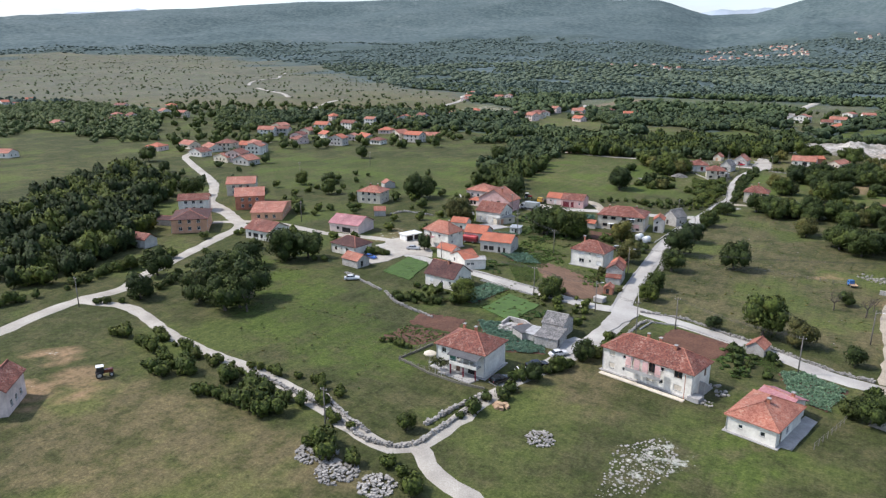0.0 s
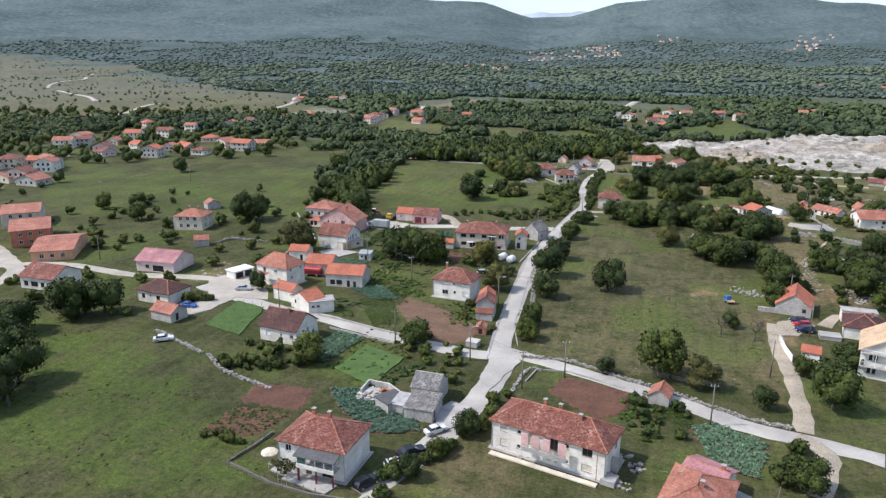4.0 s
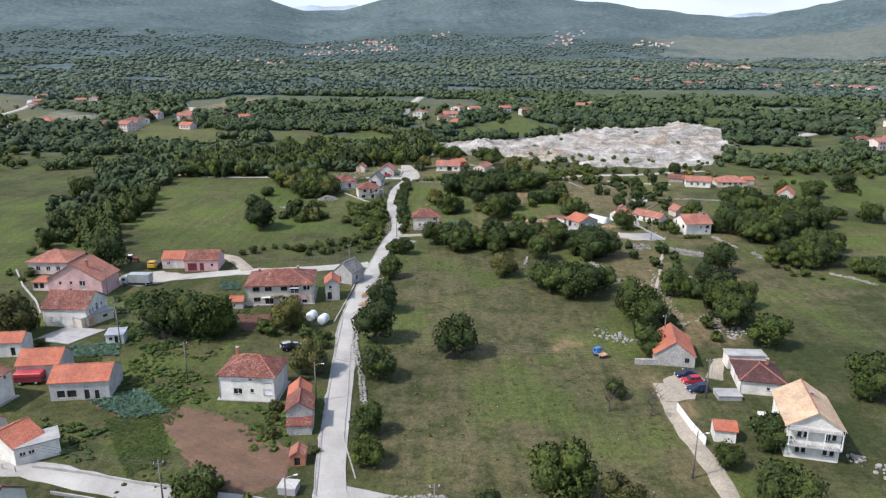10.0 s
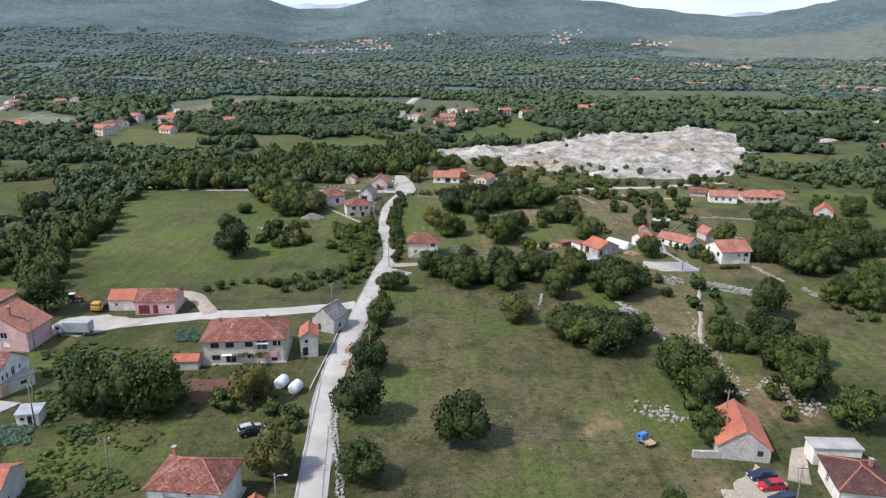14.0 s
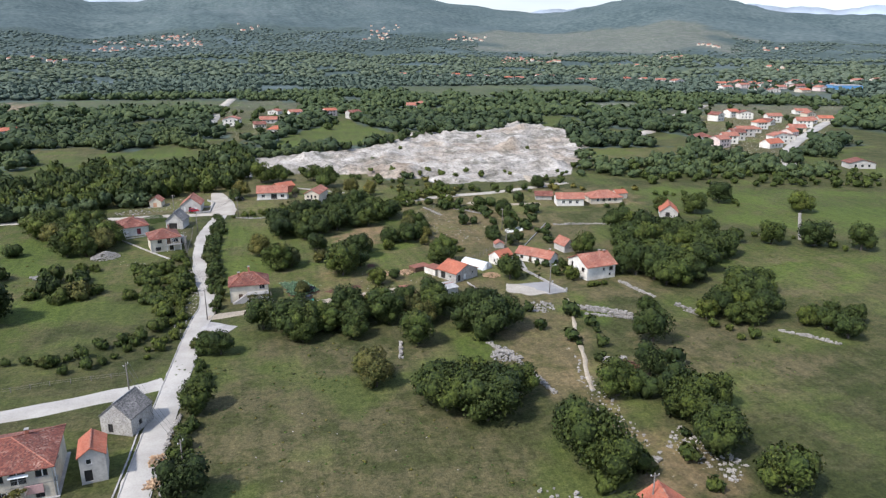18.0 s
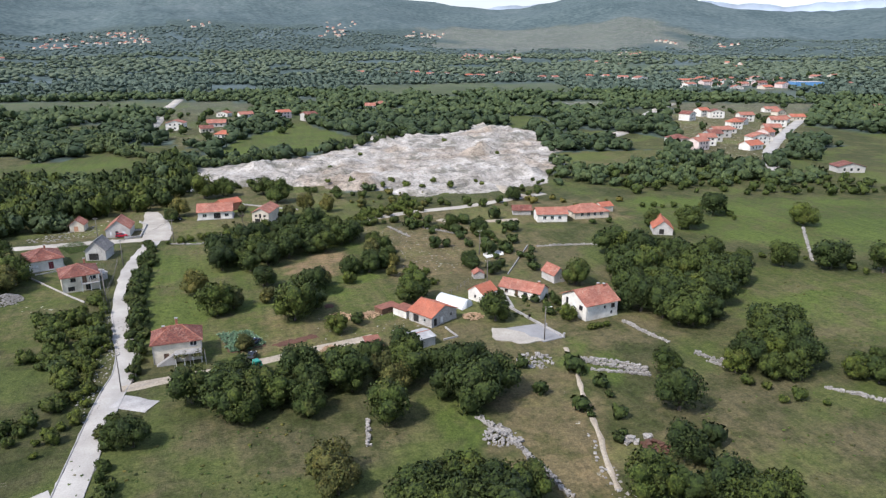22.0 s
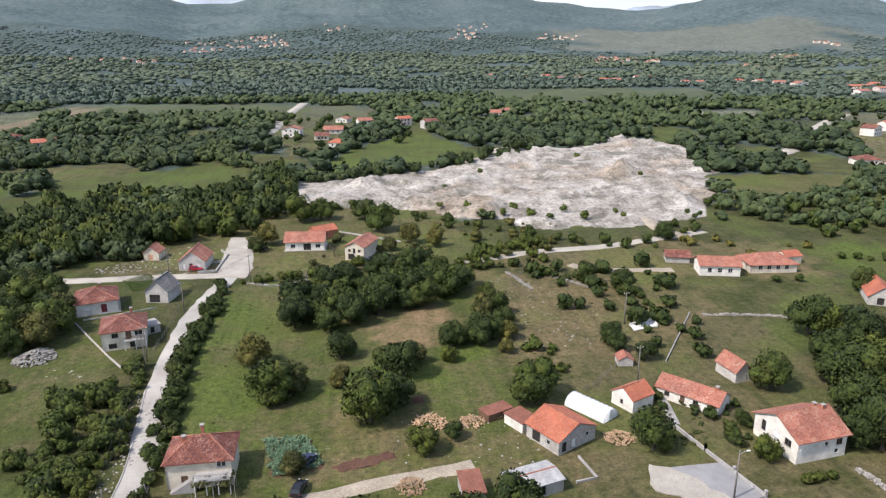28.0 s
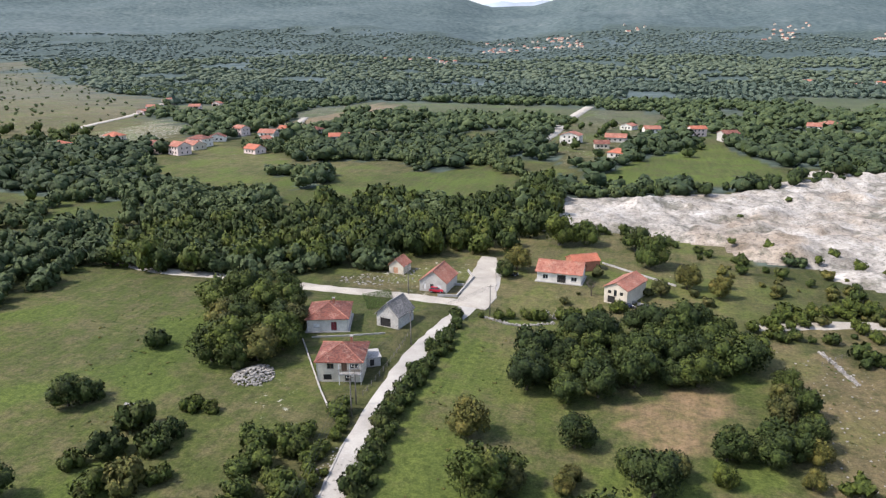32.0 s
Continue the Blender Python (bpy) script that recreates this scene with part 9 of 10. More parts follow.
lorry(-116.0, 273.4, -92, (0.5, 0.3, 0.03), paint("dark_bed", (0.05, 0.05, 0.05), 0.6), "yellow tipper truck with a dark bed", 6.0, flat=True)
lorry(2.4, 213.2, 118, (0.06, 0.2, 0.5), M_LOG, "blue pickup truck with a wooden bed", 4.2, flat=True, scale=0.68)
lorry(-22.5, 311.1, 20, (0.02, 0.25, 0.18), paint("green_bed", (0.02, 0.2, 0.12), 0.5), "small green truck on the track", 5.0, flat=True, scale=0.8)
tractor(-124.8, 278.6, 10, (0.35, 0.04, 0.03), "old red tractor with a white roof")
# a tractor shape stands in for a dark, rusty truck wreck
tractor(-123.6, 73.0, 60, (0.12, 0.03, 0.02), "rusty tractor standing in for a truck wreck in a field")


# ---- poles, cables and lamps ----
def tube(bm, pts, r, n=6):
    rings = []
    for i, p in enumerate(pts):
        d = (pts[min(i + 1, len(pts) - 1)] - pts[max(i - 1, 0)]).normalized()
        m = d.to_track_quat("Z", "Y").to_matrix()
        rr = r[i] if isinstance(r, (list, tuple)) else r
        rings.append([p + m @ Vector((math.cos(a) * rr, math.sin(a) * rr, 0)) for a in np.linspace(0, 2 * math.pi, n, endpoint=False)])
    loft(bm, rings)


def mast_meshes():
    bm = bmesh.new()
    tube(bm, [Vector((0, 0, 0)), Vector((0, 0, 8.0))], [0.14, 0.09], 8)
    mast = done(bm, "mast", M_POLE, smooth=True)
    arm = boxes("crossarm", M_POLE, [(-0.7, 0.7, -0.05, 0.05, 7.5, 7.6)])
    bm = bmesh.new()
    tube(bm, [Vector((0, 0, 7.6)), Vector((0, 0, 7.68)), Vector((0, 0, 7.72)), Vector((0, 0, 7.82))], [0.04, 0.06, 0.03, 0.05], 7)
    return mast, arm, done(bm, "insulator", M_FRAME, smooth=True)


MAST, ARM, INSULATOR = mast_meshes()
M_WIRE = surface("black_cable", [(0.02, 0.02, 0.02), (0.04, 0.04, 0.04)], 4, 1, 0.6, 0.001)


def power_pole(x, y, rot=0, lamp=False):
    thing = tagged(new("power_pole"), "weathered wooden power pole with crossarm" if not lamp else "grey pole with a street lamp arm", "pole", "power poles")
    thing.matrix_basis = pose(x, y, 0, 0, 0, rot)
    part("mast", MAST, thing)
    if lamp:
        bm = bmesh.new()
        tube(bm, [Vector((0, 0, 7.2)), Vector((0.5, 0, 7.6)), Vector((1.3, 0, 7.7))], 0.04)
        arm = part("lamp_arm", done(bm, "lamp_arm", M_STEEL, smooth=True), thing)
        part("lamp_head", boxes("lamp_head", M_FRAME, [(1.2, 1.75, -0.12, 0.12, 7.62, 7.76)], 0.03), arm)
    else:
        part("crossarm", ARM, thing)
        for k in (-0.6, 0.0, 0.6):
            part("insulator", INSULATOR, thing, "", Matrix.Translation((k, 0, 0)))
    return Vector((x, y, 7.8))


def cable(a, b, side):
    d = (b - a).normalized()
    off = Vector((-d.y, d.x, 0)) * side
    n = 14
    pts = [a.lerp(b, i / n) + off - Vector((0, 0, 1.1 * 4 * (i / n) * (1 - i / n))) for i in range(n + 1)]
    bm = bmesh.new()
    tube(bm, pts, 0.018, 4)
    tagged(new("cable", done(bm, "cable", M_WIRE)), "thin black overhead cable between poles", "cable", "cables")


LINES = [
    [power_pole(-104.2, 170.9, 20), power_pole(-69.9, 161.9, 20), power_pole(-51.8, 158.6, 20, True), power_pole(-38.9, 149.4, 20)],
    [power_pole(-104.5, 224.3, 40), power_pole(-80.8, 201.9, 40)],
    [power_pole(-46.8, 309.6, 30), power_pole(-55.6, 361.4, 30), power_pole(-54.9, 393.2, 30), power_pole(-41.7, 414.3, 30)],
    [power_pole(39.9, 306.2, 10, True), power_pole(40.3, 341.9, 10)],
    [power_pole(-5.1, 145.9, 10), power_pole(-31.8, 156.7, 10)],
    [power_pole(7.2, 169.9, 0, True), power_pole(18.3, 195.1, 0)],
    [power_pole(-118.1, 248.6, 0), power_pole(-101.5, 218.7, 0)],
    [power_pole(-45.9, 241.9, 60), power_pole(-58.0, 271.3, 60)],
    [power_pole(-56.4, 365.5, 0), power_pole(-65.6, 423.9, 0)],
    [power_pole(-166.1, 94.4, 0), power_pole(-72.3, 80.3, 0)],
    [power_pole(-54.0, 193.2, 0, True), power_pole(17.0, 217.1, 0)],
    [power_pole(49.1, 370.5, 0), power_pole(-181.3, 194.1, 0)],
    [power_pole(-242.6, 319.2, 0), power_pole(-250.5, 269.2, 0)],
]
for line in LINES:
    for a, b in zip(line, line[1:]):
        if (a - b).length < 75:
            for s in (-0.6, 0.0, 0.6):
                cable(a, b, s)


# ---- fences, low walls and kerbs ----
def low_wall(pts, h, w, mat, label, pillars=0.0, category="wall"):
    line = [Vector(p) for p in pts]
    bm = bmesh.new()
    for s in (1,):
        V = []
        for i, q in enumerate(line):
            n = sides(line, i) * w / 2
            V.append([bm.verts.new((q.x + k * n.x, q.y + k * n.y, z)) for k, z in ((1, 0), (1, h), (-1, h), (-1, 0))])
        for a, b in zip(V, V[1:]):
            for i in range(3):
                bm.faces.new((a[i], a[i + 1], b[i + 1], b[i]))
        bm.faces.new(V[0])
        bm.faces.new(V[-1][::-1])
    thing = tagged(new("low_wall"), label, category)
    part("wall", done(bm, "wall", mat), thing)
    if pillars:
        for a, b in zip(line, line[1:]):
            n = max(1, int((b - a).length / pillars))
            for i in range(n + 1):
                q = a.lerp(b, i / n)
                part("pillar", boxes("pillar", mat, [(-0.18, 0.18, -0.18, 0.18, 0, h + 0.5), (-0.22, 0.22, -0.22, 0.22, h + 0.5, h + 0.6)]), thing, "", Matrix.Translation((q.x, q.y, 0)))


def fence(pts, gap, h, label, mat=None, rails=2):
    line = [Vector(p) for p in pts]
    thing = tagged(new("fence"), label, "fence")
    post = boxes("post", mat or M_POLE, [(-0.05, 0.05, -0.05, 0.05, 0, h)])
    for a, b in zip(line, line[1:]):
        n = max(1, int((b - a).length / gap))
        for i in range(n):
            q = a.lerp(b, i / n)
            part("post", post, thing, "", Matrix.Translation((q.x, q.y, 0)))
        for k in range(rails):
            z = h * (0.45 + 0.45 * k)
            bm = bmesh.new()
            tube(bm, [Vector((a.x, a.y, z)), Vector((b.x, b.y, z))], 0.02, 4)
            part("rail", done(bm, "rail", mat or M_POLE), thing)


low_wall([(41.5, 336.1), (40.1, 326.6), (41.8, 318.2), (44.6, 305.9)], 0.6, 0.3, M_CONC, "pale concrete garden wall with pillars", 6.0)
low_wall([(-155.0, 270.5), (-145.1, 256.8), (-134.7, 244.8), (-128.6, 236.0)], 0.5, 0.4, M_CONC, "winding white kerb wall by the pink house")
low_wall([(11.4, 190.5), (11.7, 184.0), (12.4, 178.9)], 1.5, 0.12, M_FRAME, "white metal sliding gate panels")
low_wall([(-57.7, 424.1), (-52.7, 424.8), (-51.9, 440.9), (-54.8, 446.4)], 0.7, 0.35, M_CONC, "concrete foundation wall of an unbuilt wing")
low_wall([(-56.3, 433.6), (-52.2, 434.1)], 0.6, 0.3, M_CONC, "concrete foundation strip")
low_wall([(-79.0, 389.4), (-65.0, 368.7), (-60.9, 363.1)], 0.45, 0.2, M_STONEWALL, "grey garden wall beside the grey house")
fence([(-56.4, 368.8), (-56.3, 384.0), (-57.0, 399.1)], 2.0, 1.1, "dark wire fence along the white road")
low_wall([(-77.7, 391.1), (-70.6, 393.8), (-62.5, 397.5)], 0.35, 0.2, M_STONEWALL, "low terrace wall between two houses")
low_wall([(-17.7, 464.0), (-12.0, 459.4), (2.7, 447.8)], 0.5, 0.3, M_CONC, "pale boundary wall behind the brick house")
low_wall([(-43.9, 169.4), (-47.3, 180.7), (-48.4, 193.2), (-51.0, 218.8)], 0.18, 0.2, M_CONC, "pale kerb along the road", category="kerb")
low_wall([(-48.7, 160.7), (-51.3, 183.1), (-53.3, 207.7), (-55.0, 235.3)], 0.18, 0.2, M_CONC, "pale kerb along the road", category="kerb")
low_wall([(-56.6, 232.0), (-55.4, 251.7), (-54.8, 269.5), (-57.9, 272.6)], 0.18, 0.25, M_CONC, "pale kerb at the side road", category="kerb")
low_wall([(-38.8, 152.4), (-37.7, 158.3), (-31.5, 159.4), (-20.1, 155.3)], 0.35, 0.2, M_CONC, "concrete kerb wall of the ploughed plot")
low_wall([(-94.3, 172.1), (-85.2, 170.4), (-75.9, 167.9), (-69.2, 166.6)], 0.5, 0.2, M_CONC, "concrete garden wall along the lane")
low_wall([(-87.9, 165.6), (-82.3, 164.4), (-76.5, 162.9), (-70.1, 161.7)], 0.45, 0.2, M_CONC, "concrete garden wall along the lane")
low_wall([(67.4, 374.8), (49.9, 350.1)], 0.4, 0.2, M_CONC, "thin field wall by the hut")
low_wall([(21.1, 319.5), (22.1, 313.7), (18.6, 313.0)], 0.4, 0.25, M_CONC, "ruined foundation strip in the grass")
low_wall([(-45.2, 312.7), (-44.3, 318.2), (-45.9, 322.6)], 0.7, 0.15, M_POLE, "weathered board fence by the roadside house", category="fence")
fence([(-77.4, 110.0), (-76.8, 115.2), (-76.0, 120.0)], 1.6, 1.1, "rough wooden field fence")
fence([(-77.0, 109.3), (-66.6, 107.7), (-59.0, 107.4)], 1.6, 1.1, "rough wooden garden fence")
fence([(-39.5, 220.7), (-25.7, 217.0), (-11.9, 214.1), (4.3, 213.2)], 3.0, 1.1, "post and wire fence across the meadow")
fence([(-0.2, 116.4), (3.1, 126.3), (4.2, 130.4)], 1.5, 1.3, "dark post fence by the bungalow")
fence([(48.9, 370.5), (54.6, 383.6)], 3.0, 1.4, "thin post and wire fence")
fence([(40.2, 350.7), (32.0, 342.5), (27.6, 339.0)], 2.0, 1.2, "grey wooden fence by the stone hut")
fence([(-116.6, 174.1), (-105.9, 173.7), (-93.7, 170.2)], 2.2, 1.0, "short grey posts along the green plot", M_CONC, 1)
fence([(29.1, 404.8), (40.2, 416.0)], 2.0, 1.0, "low weathered post and wire fence")
fence([(-87.2, 280.1), (-74.2, 282.2), (-59.7, 282.8)], 3.0, 1.0, "post and wire fence by the side road")

# ---- greenhouse tunnel ----
def tunnel(x0, y0, x1, y1, r):
    a, b = Vector((x0, y0, 0)), Vector((x1, y1, 0))
    d = b - a
    thing = tagged(new("greenhouse"), "white plastic-covered tunnel greenhouse", "greenhouse")
    thing.matrix_basis = Matrix.Translation(a) @ pose(0, 0, 0, 0, 0, math.degrees(math.atan2(d.y, d.x)))
    n = 9
    bm = bmesh.new()
    prof = [(math.cos(t) * r, math.sin(t) * r * 0.95) for t in np.linspace(0, math.pi, 15)]
    rows = [[bm.verts.new((d.length * i / (2 * n), y, z * (1 if i % 2 == 0 else 0.985))) for y, z in prof] for i in range(2 * n + 1)]
    for p, q in zip(rows, rows[1:]):
        for k in range(14):
            bm.faces.new((p[k], p[k + 1], q[k + 1], q[k]))
    bm.faces.new(rows[0])
    bm.faces.new(rows[-1])
    part("cover", done(bm, "cover", M_PLASTIC, smooth=True), thing)
    for i in range(n + 1):
        bm = bmesh.new()
        tube(bm, [Vector((d.length * i / n, y * 1.01, z * 1.01)) for y, z in prof], 0.03, 4)
        part("hoop", done(bm, "hoop", M_STEEL), thing)
    part("door", boxes("door", M_PLASTIC, [(d.length, d.length + 0.05, -0.5, 0.5, 0, 1.9)]), thing)


tunnel(25.6, 337.0, 30.4, 329.8, 2.1)

# ---- wrapped bales, wood piles, tarpaulins and clutter ----
def bale(x, y, r, label):
    bm = bmesh.new()
    rings = []
    for u, k in ((-0.55, .7), (-0.5, .95), (-0.2, 1.0), (0.2, 1.0), (0.5, .95), (0.55, .7)):
        rings.append([(u * 2 * r, math.cos(a) * r * k * (1 + 0.05 * math.sin(5 * a + 3 * u)), r * 0.95 + math.sin(a) * r * k) for a in np.linspace(0, 2 * math.pi, 16, endpoint=False)])
    loft(bm, rings)
    ob = tagged(new("tank", done(bm, "tank", M_PLASTIC, smooth=True)), label, "tank")
    ob.matrix_basis = pose(x, y, 0, 0, 0, 75)


bale(-62.1, 233.2, 1.15, "large white wrapped bale in a garden")
bale(-59.0, 231.1, 1.15, "large grey wrapped bale in a garden")


def woodpile(x, y, r, n, label):
    bm = bmesh.new()
    for i in range(n):
        a, d = rng.uniform(0, 6.3), r * math.sqrt(rng.uniform())
        z = 0.9 * max(0.0, 1 - d / r) * rng.uniform(0.3, 1)
        p = Vector((x + math.cos(a) * d, y + math.sin(a) * d, z + 0.1))
        q = p + Vector((rng.uniform(-.5, .5), rng.uniform(-.5, .5), rng.uniform(-.1, .25)))
        tube(bm, [p, q], rng.uniform(0.07, 0.13), 5)
    tagged(new("woodpile", done(bm, "woodpile", M_LOG)), label, "woodpile", kind="stuff")


for px, py, r, n in ((-1.2, 333.0, 3.0, 240), (6.2, 332.4, 2.2, 160), (-6.0, 315.5, 2.2, 160), (29.5, 323.8, 2.4, 200), (-50.7, 250.0, 1.6, 120), (-50.5, 243.5, 1.4, 100), (10.8, 334.3, 1.8, 120)):
    woodpile(px, py, r, n, "heap of split firewood")
thing = house("open wooden pen with boarded sides", 10.8, 334.2, 25, 5.3, 3.0, 1.3, "flat", 0.1, M_BROWNWOOD, M_RUST, over=0.05, name="pen", category="pen")
t = tagged(new("trailer"), "red tarpaulin-covered trailer beside the barns", "trailer")
t.matrix_basis = pose(-110.6, 200.4, 0, 0, 0, 5)
part("load_bed", boxes("load_bed", M_REDDOOR, [(-2.6, 2.6, -1.2, 1.2, 0.6, 1.6)], 0.05), t)
part("cover", boxes("cover", paint("red_tarpaulin", (0.5, 0.06, 0.07), 0.5), [(-2.65, 2.65, -1.25, 1.25, 1.6, 2.5)], 0.15), t)
wheels(t, [(-1.5, -1.1), (-1.5, 1.1), (1.5, -1.1), (1.5, 1.1)], 0.45)
sheet("pool_slab", [(50.0, 369.5), (56.5, 371.4), (56.0, 368.0), (49.7, 366.2)], M_FRAME, "flat white concrete slab in the grass", "slab", ragged=0.02)
low_wall([(49.9, 369.3), (56.4, 371.2), (55.9, 367.8)], 0.7, 0.3, M_FRAME, "white low tank wall")
sheet("terrace", [(-5.8, 114.3), (-2.4, 127.3), (-0.3, 126.1), (-3.2, 114.1)], M_CONC, "grey concrete terrace beside the bungalow", ragged=0.05)
sheet("terrace", [(-67.5, 109.2), (-66.6, 111.8), (-58.6, 110.2), (-59.6, 107.6)], M_CONC, "grey concrete terrace before the veranda", ragged=0.05)
# white lorry trailer canopy and low market tent
house("long white canopy over a parking bay", -130.5, 193.5, 69, 6.3, 4.0, 2.2, "flat", 0.1, M_FRAME, M_FRAME, front=[(0.4, 0.0, 2.4, 1.9, "hole"), (3.4, 0.0, 2.4, 1.9, "hole")], over=0.3, name="carport", category="carport")


def pergola(x, y, rot, w, d, h):
    thing = tagged(new("pergola"), "vine-covered pergola on thin posts", "pergola")
    thing.matrix_basis = pose(x, y, 0, 0, 0, rot)
    for sx in (-1, 0, 1):
        for sy in (-1, 1):
            part("post", boxes("post", M_STEEL, [(sx * w / 2 - .04, sx * w / 2 + .04, sy * d / 2 - .04, sy * d / 2 + .04, 0, h)]), thing)
    for k in range(6):
        px = -w / 2 + w * k / 5
        part("beam", boxes("beam", M_POLE, [(px - .04, px + .04, -d / 2, d / 2, h, h + 0.08)]), thing)
    g = np.random.default_rng(77)
    v, f, _ = leaf_cloud([((g.uniform(-w / 2, w / 2), g.uniform(-d / 2, d / 2), h + 0.1), (0.9, 0.7, 0.25)) for _ in range(9)], 420, 0.2, g)
    part("vine", link_mesh("vine", v, f.tolist(), M_LEAF_YEL), thing, "yellow-green vine leaves")


pergola(-34.6, 317.8, 5, 6.0, 3.0, 2.3)
pergola(-67.2, 109.6, -20, 4.0, 2.5, 2.2)
pergola(-70.7, 242.7, 0, 7.0, 2.2, 2.2)


def washing(x, y, z, rot, n, label):
    thing = tagged(new("washing_line"), label, "washing line")
    thing.matrix_basis = pose(x, y, 0, 0, 0, rot)
    bm = bmesh.new()
    tube(bm, [Vector((-0.2, 0, z)), Vector((n * 0.6, 0, z))], 0.015, 4)
    part("line", done(bm, "line", M_WIRE), thing)
    for k in (0.0, n * 0.6):
        part("post", boxes("post", M_STEEL, [(k - 0.03, k + 0.03, -0.03, 0.03, 0, z)]), thing)
    mats = (paint("blue_cloth", (0.05, 0.09, 0.25), 0.9), M_FRAME, paint("dark_cloth", (0.02, 0.02, 0.025), 0.9), M_FRAME)
    for i in range(n):
        hh = 0.7 + 0.3 * ((i * 0.618) % 1)
        bm = bmesh.new()
        rows = [[bm.verts.new((i * 0.6 + 0.5 * u, 0.05 * math.sin(6 * u + v * 3 + i), z - hh * v)) for u in (0, .33, .66, 1)] for v in (0, .5, 1)]
        for p, q in zip(rows, rows[1:]):
            for k in range(3):
                bm.faces.new((p[k], p[k + 1], q[k + 1], q[k]))
        part("cloth", done(bm, "cloth", mats[i % 4]), thing)


washing(-33.6, 128.0, 2.0, -18, 7, "line of dark and white washing by the long house")
washing(-68.2, 246.6, 2.0, 2, 5, "line of white washing before the row house")


# ---- yard things of the houses by the crossroads ----
def parasol(x, y, r, mat, label):
    ob = tagged(new("parasol"), label, "parasol")
    ob.matrix_basis = pose(x, y, 0)
    bm = bmesh.new()
    rings = [[(math.cos(a) * r * k * (1 - 0.06 * (i % 2)), math.sin(a) * r * k * (1 - 0.06 * (i % 2)), z) for i, a in enumerate(np.linspace(0, 2 * math.pi, 16, endpoint=False))] for k, z in ((1.0, 1.95), (1.0, 2.15), (0.7, 2.42), (0.3, 2.6), (0.02, 2.66))]
    loft(bm, rings, False)
    part("canopy", done(bm, "canopy", mat), ob)
    bm = bmesh.new()
    tube(bm, [Vector((0, 0, 0)), Vector((0, 0, 2.6))], 0.03)
    part("pole", done(bm, "pole", M_STEEL), ob)
    part("base", boxes("base", M_CONC, [(-0.3, 0.3, -0.3, 0.3, 0, 0.12)], 0.02), ob)
    return ob


parasol(-71.3, 112.3, 1.35, M_CREAM, "faded white parasol on a paved terrace")
low_wall([(-75.7, 120.3), (-76.4, 116.2), (-77.8, 110.4), (-68.5, 107.6), (-61.3, 106.9), (-55.9, 107.4)], 0.45, 0.3, M_MOSS, "low mossy stone wall round a garden")
sheet("yard", [(-70.3, 110.6), (-69.2, 117.1), (-60.1, 112.0), (-59.9, 108.5)], M_CONC, "paved garden terrace", ragged=0.05)
sheet("yard", [(-52.1, 136.0), (-50.2, 140.2), (-46.2, 139.2), (-47.4, 131.0), (-49.4, 129.4)], M_CONC, "white concrete apron before a barn", ragged=0.15)
drystone([(-58.3, 90.5), (-57.7, 94.2), (-56.8, 98.9), (-55.9, 102.0), (-54.7, 106.0)], 1.0, 0.6, "dry stone wall with white capping stones", 0.1)
heap(-50.0, 103.0, 1.3, 30, "pile of orange-brown cut logs", 0.7, 0.5, M_LOG, "log pile")
heap(-65.7, 138.1, 2.6, 120, "fallen roof timbers and rubble of a ruin", 0.6, 0.7, M_STONEWALL, "rubble")
heap(-63.2, 139.6, 1.6, 60, "heap of broken red bricks", 0.4, 0.8, M_BRICK, "brick heap")
low_wall([(-67.2, 137.6), (-67.3, 141.7), (-63.0, 141.3), (-60.1, 139.1), (-60.5, 135.1)], 1.3, 0.45, M_STONEWALL, "broken stone wall of a roofless ruin")
house("low lean-to with dark sheet roof beside a ruin", -60.1, 135.1, 57, 4.2, 4.0, 1.9, "flat", 0.3, M_STONEWALL, M_DARKSHEET, front=[], over=0.2, name="shed", category="shed")
for px, py in ((-33.9, 127.1), (-18.5, 123.2), (-18.3, 130.8), (-16.6, 128.7)):
    heap(px, py, 1.4, 12, "white stones poking from grass", 0.55, 0.1)


# low concrete kerbs on both sides of the village road
for side in (1, -1):
    line = smooth_line(MAIN[:8], 4.0)
    kerb = [(q.x + sides(line, i).x * side * 2.3, q.y + sides(line, i).y * side * 2.3) for i, q in enumerate(line)]
    low_wall(kerb, 0.17, 0.16, M_CONC, "thin pale kerb along the village road", category="kerb")

low_wall([(8.9, 209.5), (13.2, 209.3), (18.1, 209.5)], 1.2, 0.5, M_STONEWALL, "rough stone garden wall beside a barn")

# ---- garden trees among the old village houses ----
HOMES = [(o.matrix_basis.translation.x, o.matrix_basis.translation.y) for o in bpy.data.objects if o.parent is None and o.type == "EMPTY" and "tree" not in o.name]


def village_trees(poly, gap, r, keep, label):
    spots = []
    for x, y in scatter(poly, gap):
        if rng.uniform() < keep and all((x - a) ** 2 + (y - b) ** 2 > 75 for a, b in HOMES) and all((x - a) ** 2 + (y - b) ** 2 > 20 for a, b in WAY_POINTS):
            spots.append((x, y, 0.9 if inside(QUARRY, np.array(x), np.array(y)) else 0.0, r * rng.uniform(0.6, 1.4)))
    if spots:
        wood_stuff("garden_trees", spots, label, 90 if r < 3 else 44, 0.17 if r < 3 else 0.24, M_LEAF_DARK if r > 2.5 else M_LEAF, 1.2)


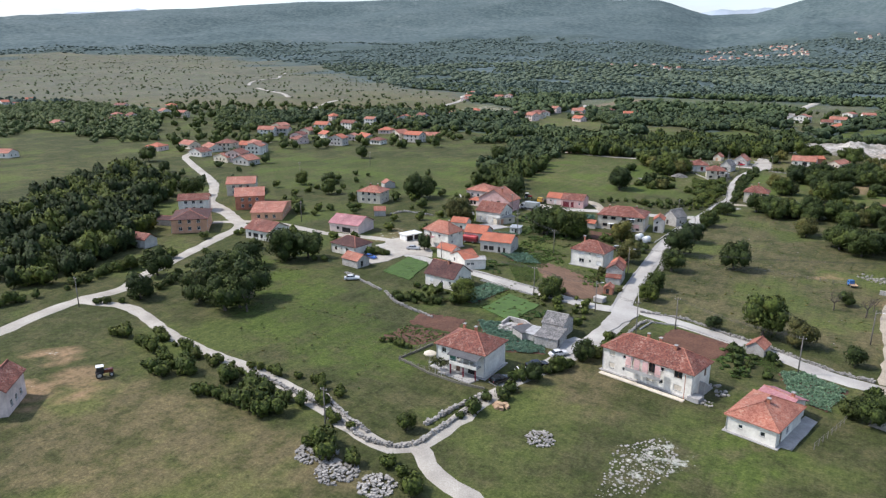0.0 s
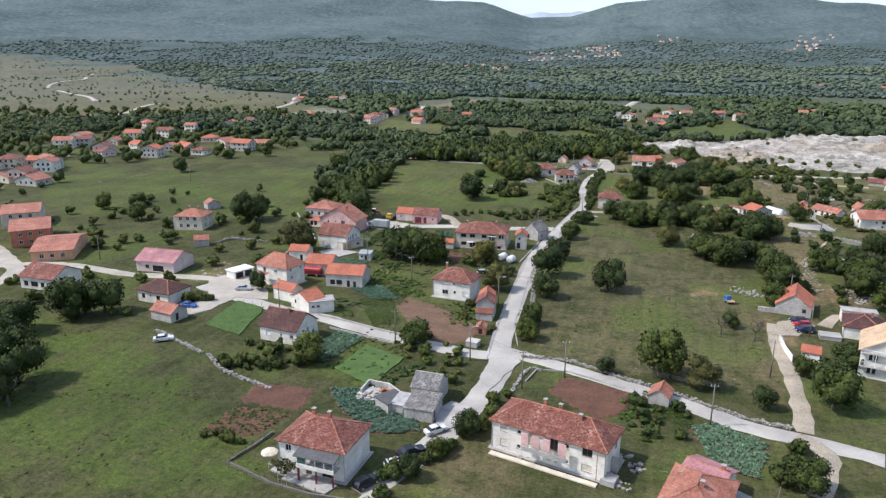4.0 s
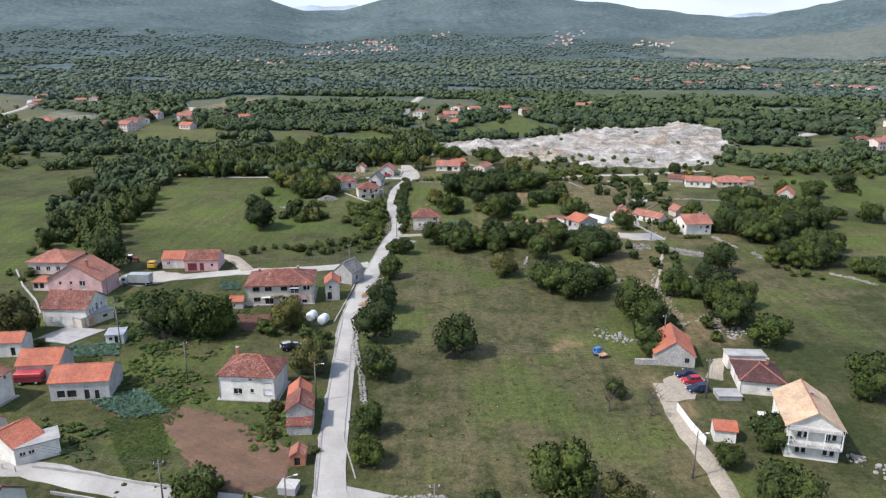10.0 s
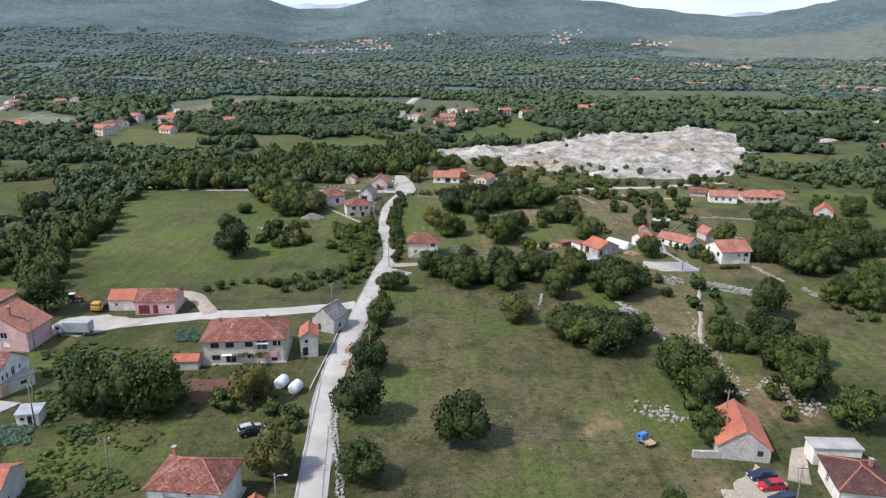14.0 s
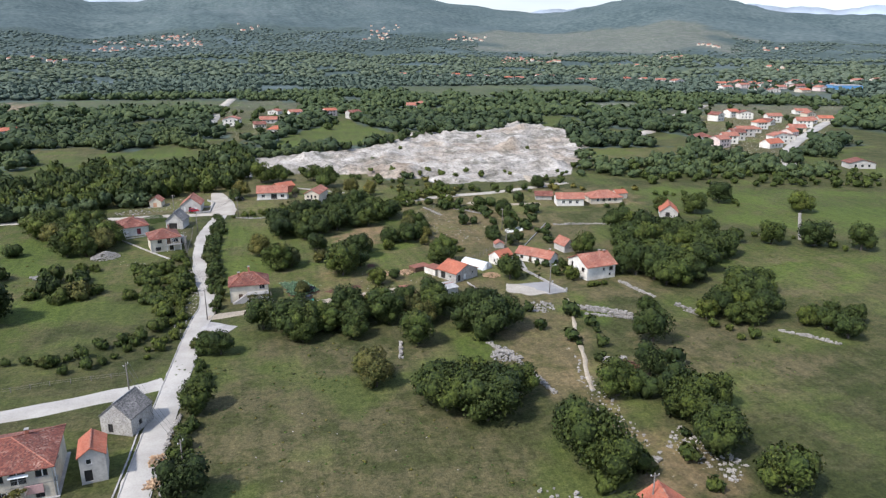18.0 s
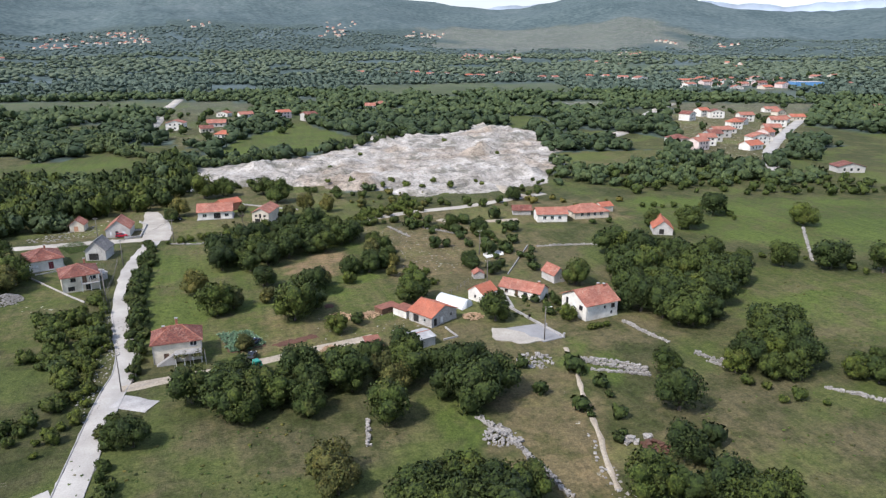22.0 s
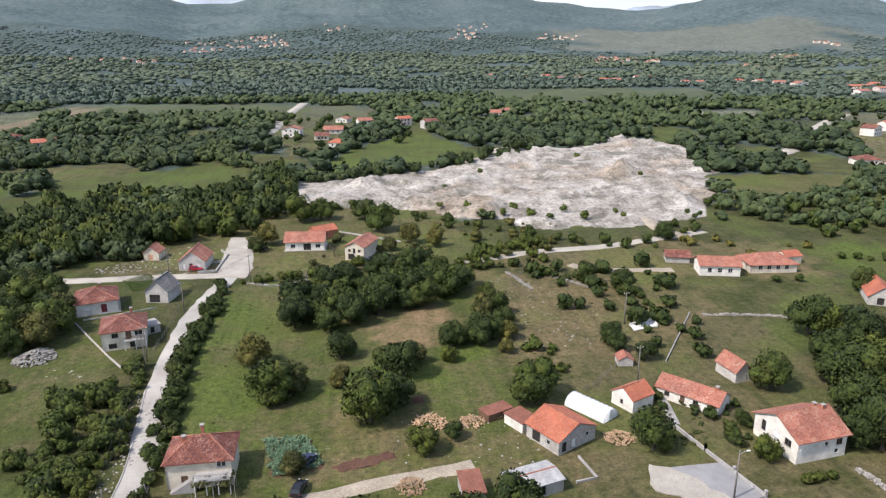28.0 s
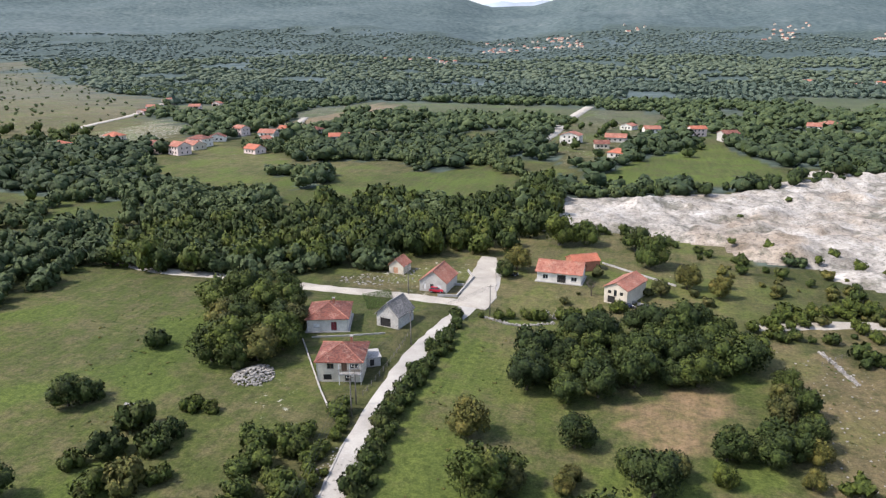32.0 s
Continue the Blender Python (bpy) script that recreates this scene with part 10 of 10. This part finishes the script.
village_trees([(-774.2, 591.1), (-435.8, 718.6), (-253.3, 538.2), (-249.4, 409.0), (-334.3, 342.8), (-381.0, 291.2)], 12, 3.9, 0.55, "garden trees between old village houses")
village_trees([(-381.0, 291.2), (-322.7, 330.8), (-287.0, 272.4), (-214.7, 214.2), (-213.1, 197.1), (-258.2, 197.5)], 14, 3.0, 0.4, "loose trees along the old village lane")
village_trees([(-209.4, 198.5), (-248.5, 287.1), (-156.3, 293.0), (-113.0, 235.4), (-112.8, 182.1), (-133.3, 164.0), (-153.1, 156.4)], 12, 2.2, 0.35, "fruit trees in village gardens")
village_trees([(-250, 240), (-190, 262), (-110, 238), (-105, 205), (-140, 160), (-190, 150), (-232, 160)], 7.5, 1.9, 0.4, "hedge bushes and fruit trees round village houses")
village_trees([(-215, 130), (-190, 160), (-150, 165), (-125, 150), (-150, 152), (-185, 128)], 6, 1.9, 0.45, "bushes along a village lane")
village_trees([(-60, 520), (0, 560), (60, 590), (110, 650), (100, 665), (40, 600), (-40, 560)], 8, 3.4, 0.7, "trees along the quarry rim")
village_trees([(10, 500), (34, 482), (60, 462), (88, 458), (110, 474), (100, 486), (60, 478), (30, 500)], 7, 1.8, 0.4, "bushes on the quarry slope")
village_trees([(0, 545), (60, 500), (130, 520), (180, 620), (120, 620), (60, 570)], 30, 1.6, 0.35, "scrub on quarry spoil")
village_trees([(-139.6, 171.8), (-112.8, 182.1), (-82.2, 150.8), (-87.7, 135.9), (-114.9, 149.3)], 9, 1.9, 0.4, "fruit trees in village gardens")
village_trees([(-96.0, 431.2), (-76.1, 431.9), (-57.4, 378.0), (-52.9, 330.8), (-58.2, 311.7), (-68.2, 315.0)], 13, 2.4, 0.35, "bushes on a rough meadow")
village_trees([(442.8, 832.4), (568.0, 756.8), (335.6, 544.2), (248.1, 480.5), (231.4, 527.1)], 22, 3.4, 0.4, "trees between terraced houses")
village_trees([(786.4, 1298.6), (1094.9, 1197.8), (759.5, 886.9), (562.7, 973.5)], 30, 5.0, 0.5, "trees in the valley town")
village_trees([(-66.7, 863.1), (65.5, 848.3), (59.7, 689.6), (-21.8, 652.6), (-58.1, 679.0)], 18, 3.6, 0.5, "trees of a far hamlet")

village_trees([(74.0, 423.9), (123.7, 408.3), (113.2, 385.4), (64.5, 400.7)], 9, 2.2, 0.55, "small trees before a row of houses")
village_trees([(-248.5, 287.1), (-189.6, 309.6), (-138.9, 225.5), (-167.3, 206.5)], 14, 2.6, 0.5, "garden trees in a village field")


# ---- specks of far villages on the foot of the hills ----
def far_village(az0, az1, r0, r1, n, seed):
    g = np.random.default_rng(seed)
    V, F, M = [], [], []
    knots = [(g.uniform(az0, az1), g.uniform(r0, r1)) for _ in range(max(2, n // 9))]
    for _ in range(n):
        ka, kr = knots[int(g.integers(len(knots)))]
        az, r = radians(ka + g.normal() * 0.7), kr + g.normal() * 35
        x, y = -20 + r * math.sin(az), 130 + r * math.cos(az)
        z, a = float(land(np.array(x), np.array(y))) - 0.5, g.uniform(0, 3.14)
        w, d, h, p = g.uniform(7, 11), g.uniform(7, 9), g.uniform(3, 5), g.uniform(2.2, 3.2)
        c, s = math.cos(a), math.sin(a)
        o = len(V)
        for u, v, t in ((-1, -1, 0), (1, -1, 0), (1, 1, 0), (-1, 1, 0), (-1, -1, h), (1, -1, h), (1, 1, h), (-1, 1, h), (-1, 0, h + p), (1, 0, h + p)):
            V.append((x + (u * w * c - v * d * s) / 2, y + (u * w * s + v * d * c) / 2, z + t))
        F += [[o + k for k in f] for f in ((0, 1, 5, 4), (2, 3, 7, 6), (1, 2, 6, 9, 5), (3, 0, 4, 8, 7), (4, 5, 9, 8), (6, 7, 8, 9))]
        M += [0, 0, 0, 0, 1, 1]
    me = link_mesh("far_houses", V, F, [M_CREAM, M_TILE_SALMON])
    me.polygons.foreach_set("material_index", M)
    tagged(new("far_houses", me), "scattered white red-roofed houses far across the valley", "village", kind="stuff")


far_village(-13, -3.5, 2350, 2650, 60, 901)
far_village(-6, 0, 2500, 2900, 12, 905)
far_village(-20, -14, 1900, 2100, 10, 906)
far_village(8, 19, 2400, 3000, 45, 902)
far_village(20, 40, 1650, 1950, 50, 903)
far_village(14, 24, 1950, 2300, 25, 907)
far_village(28, 40, 2000, 2600, 14, 908)
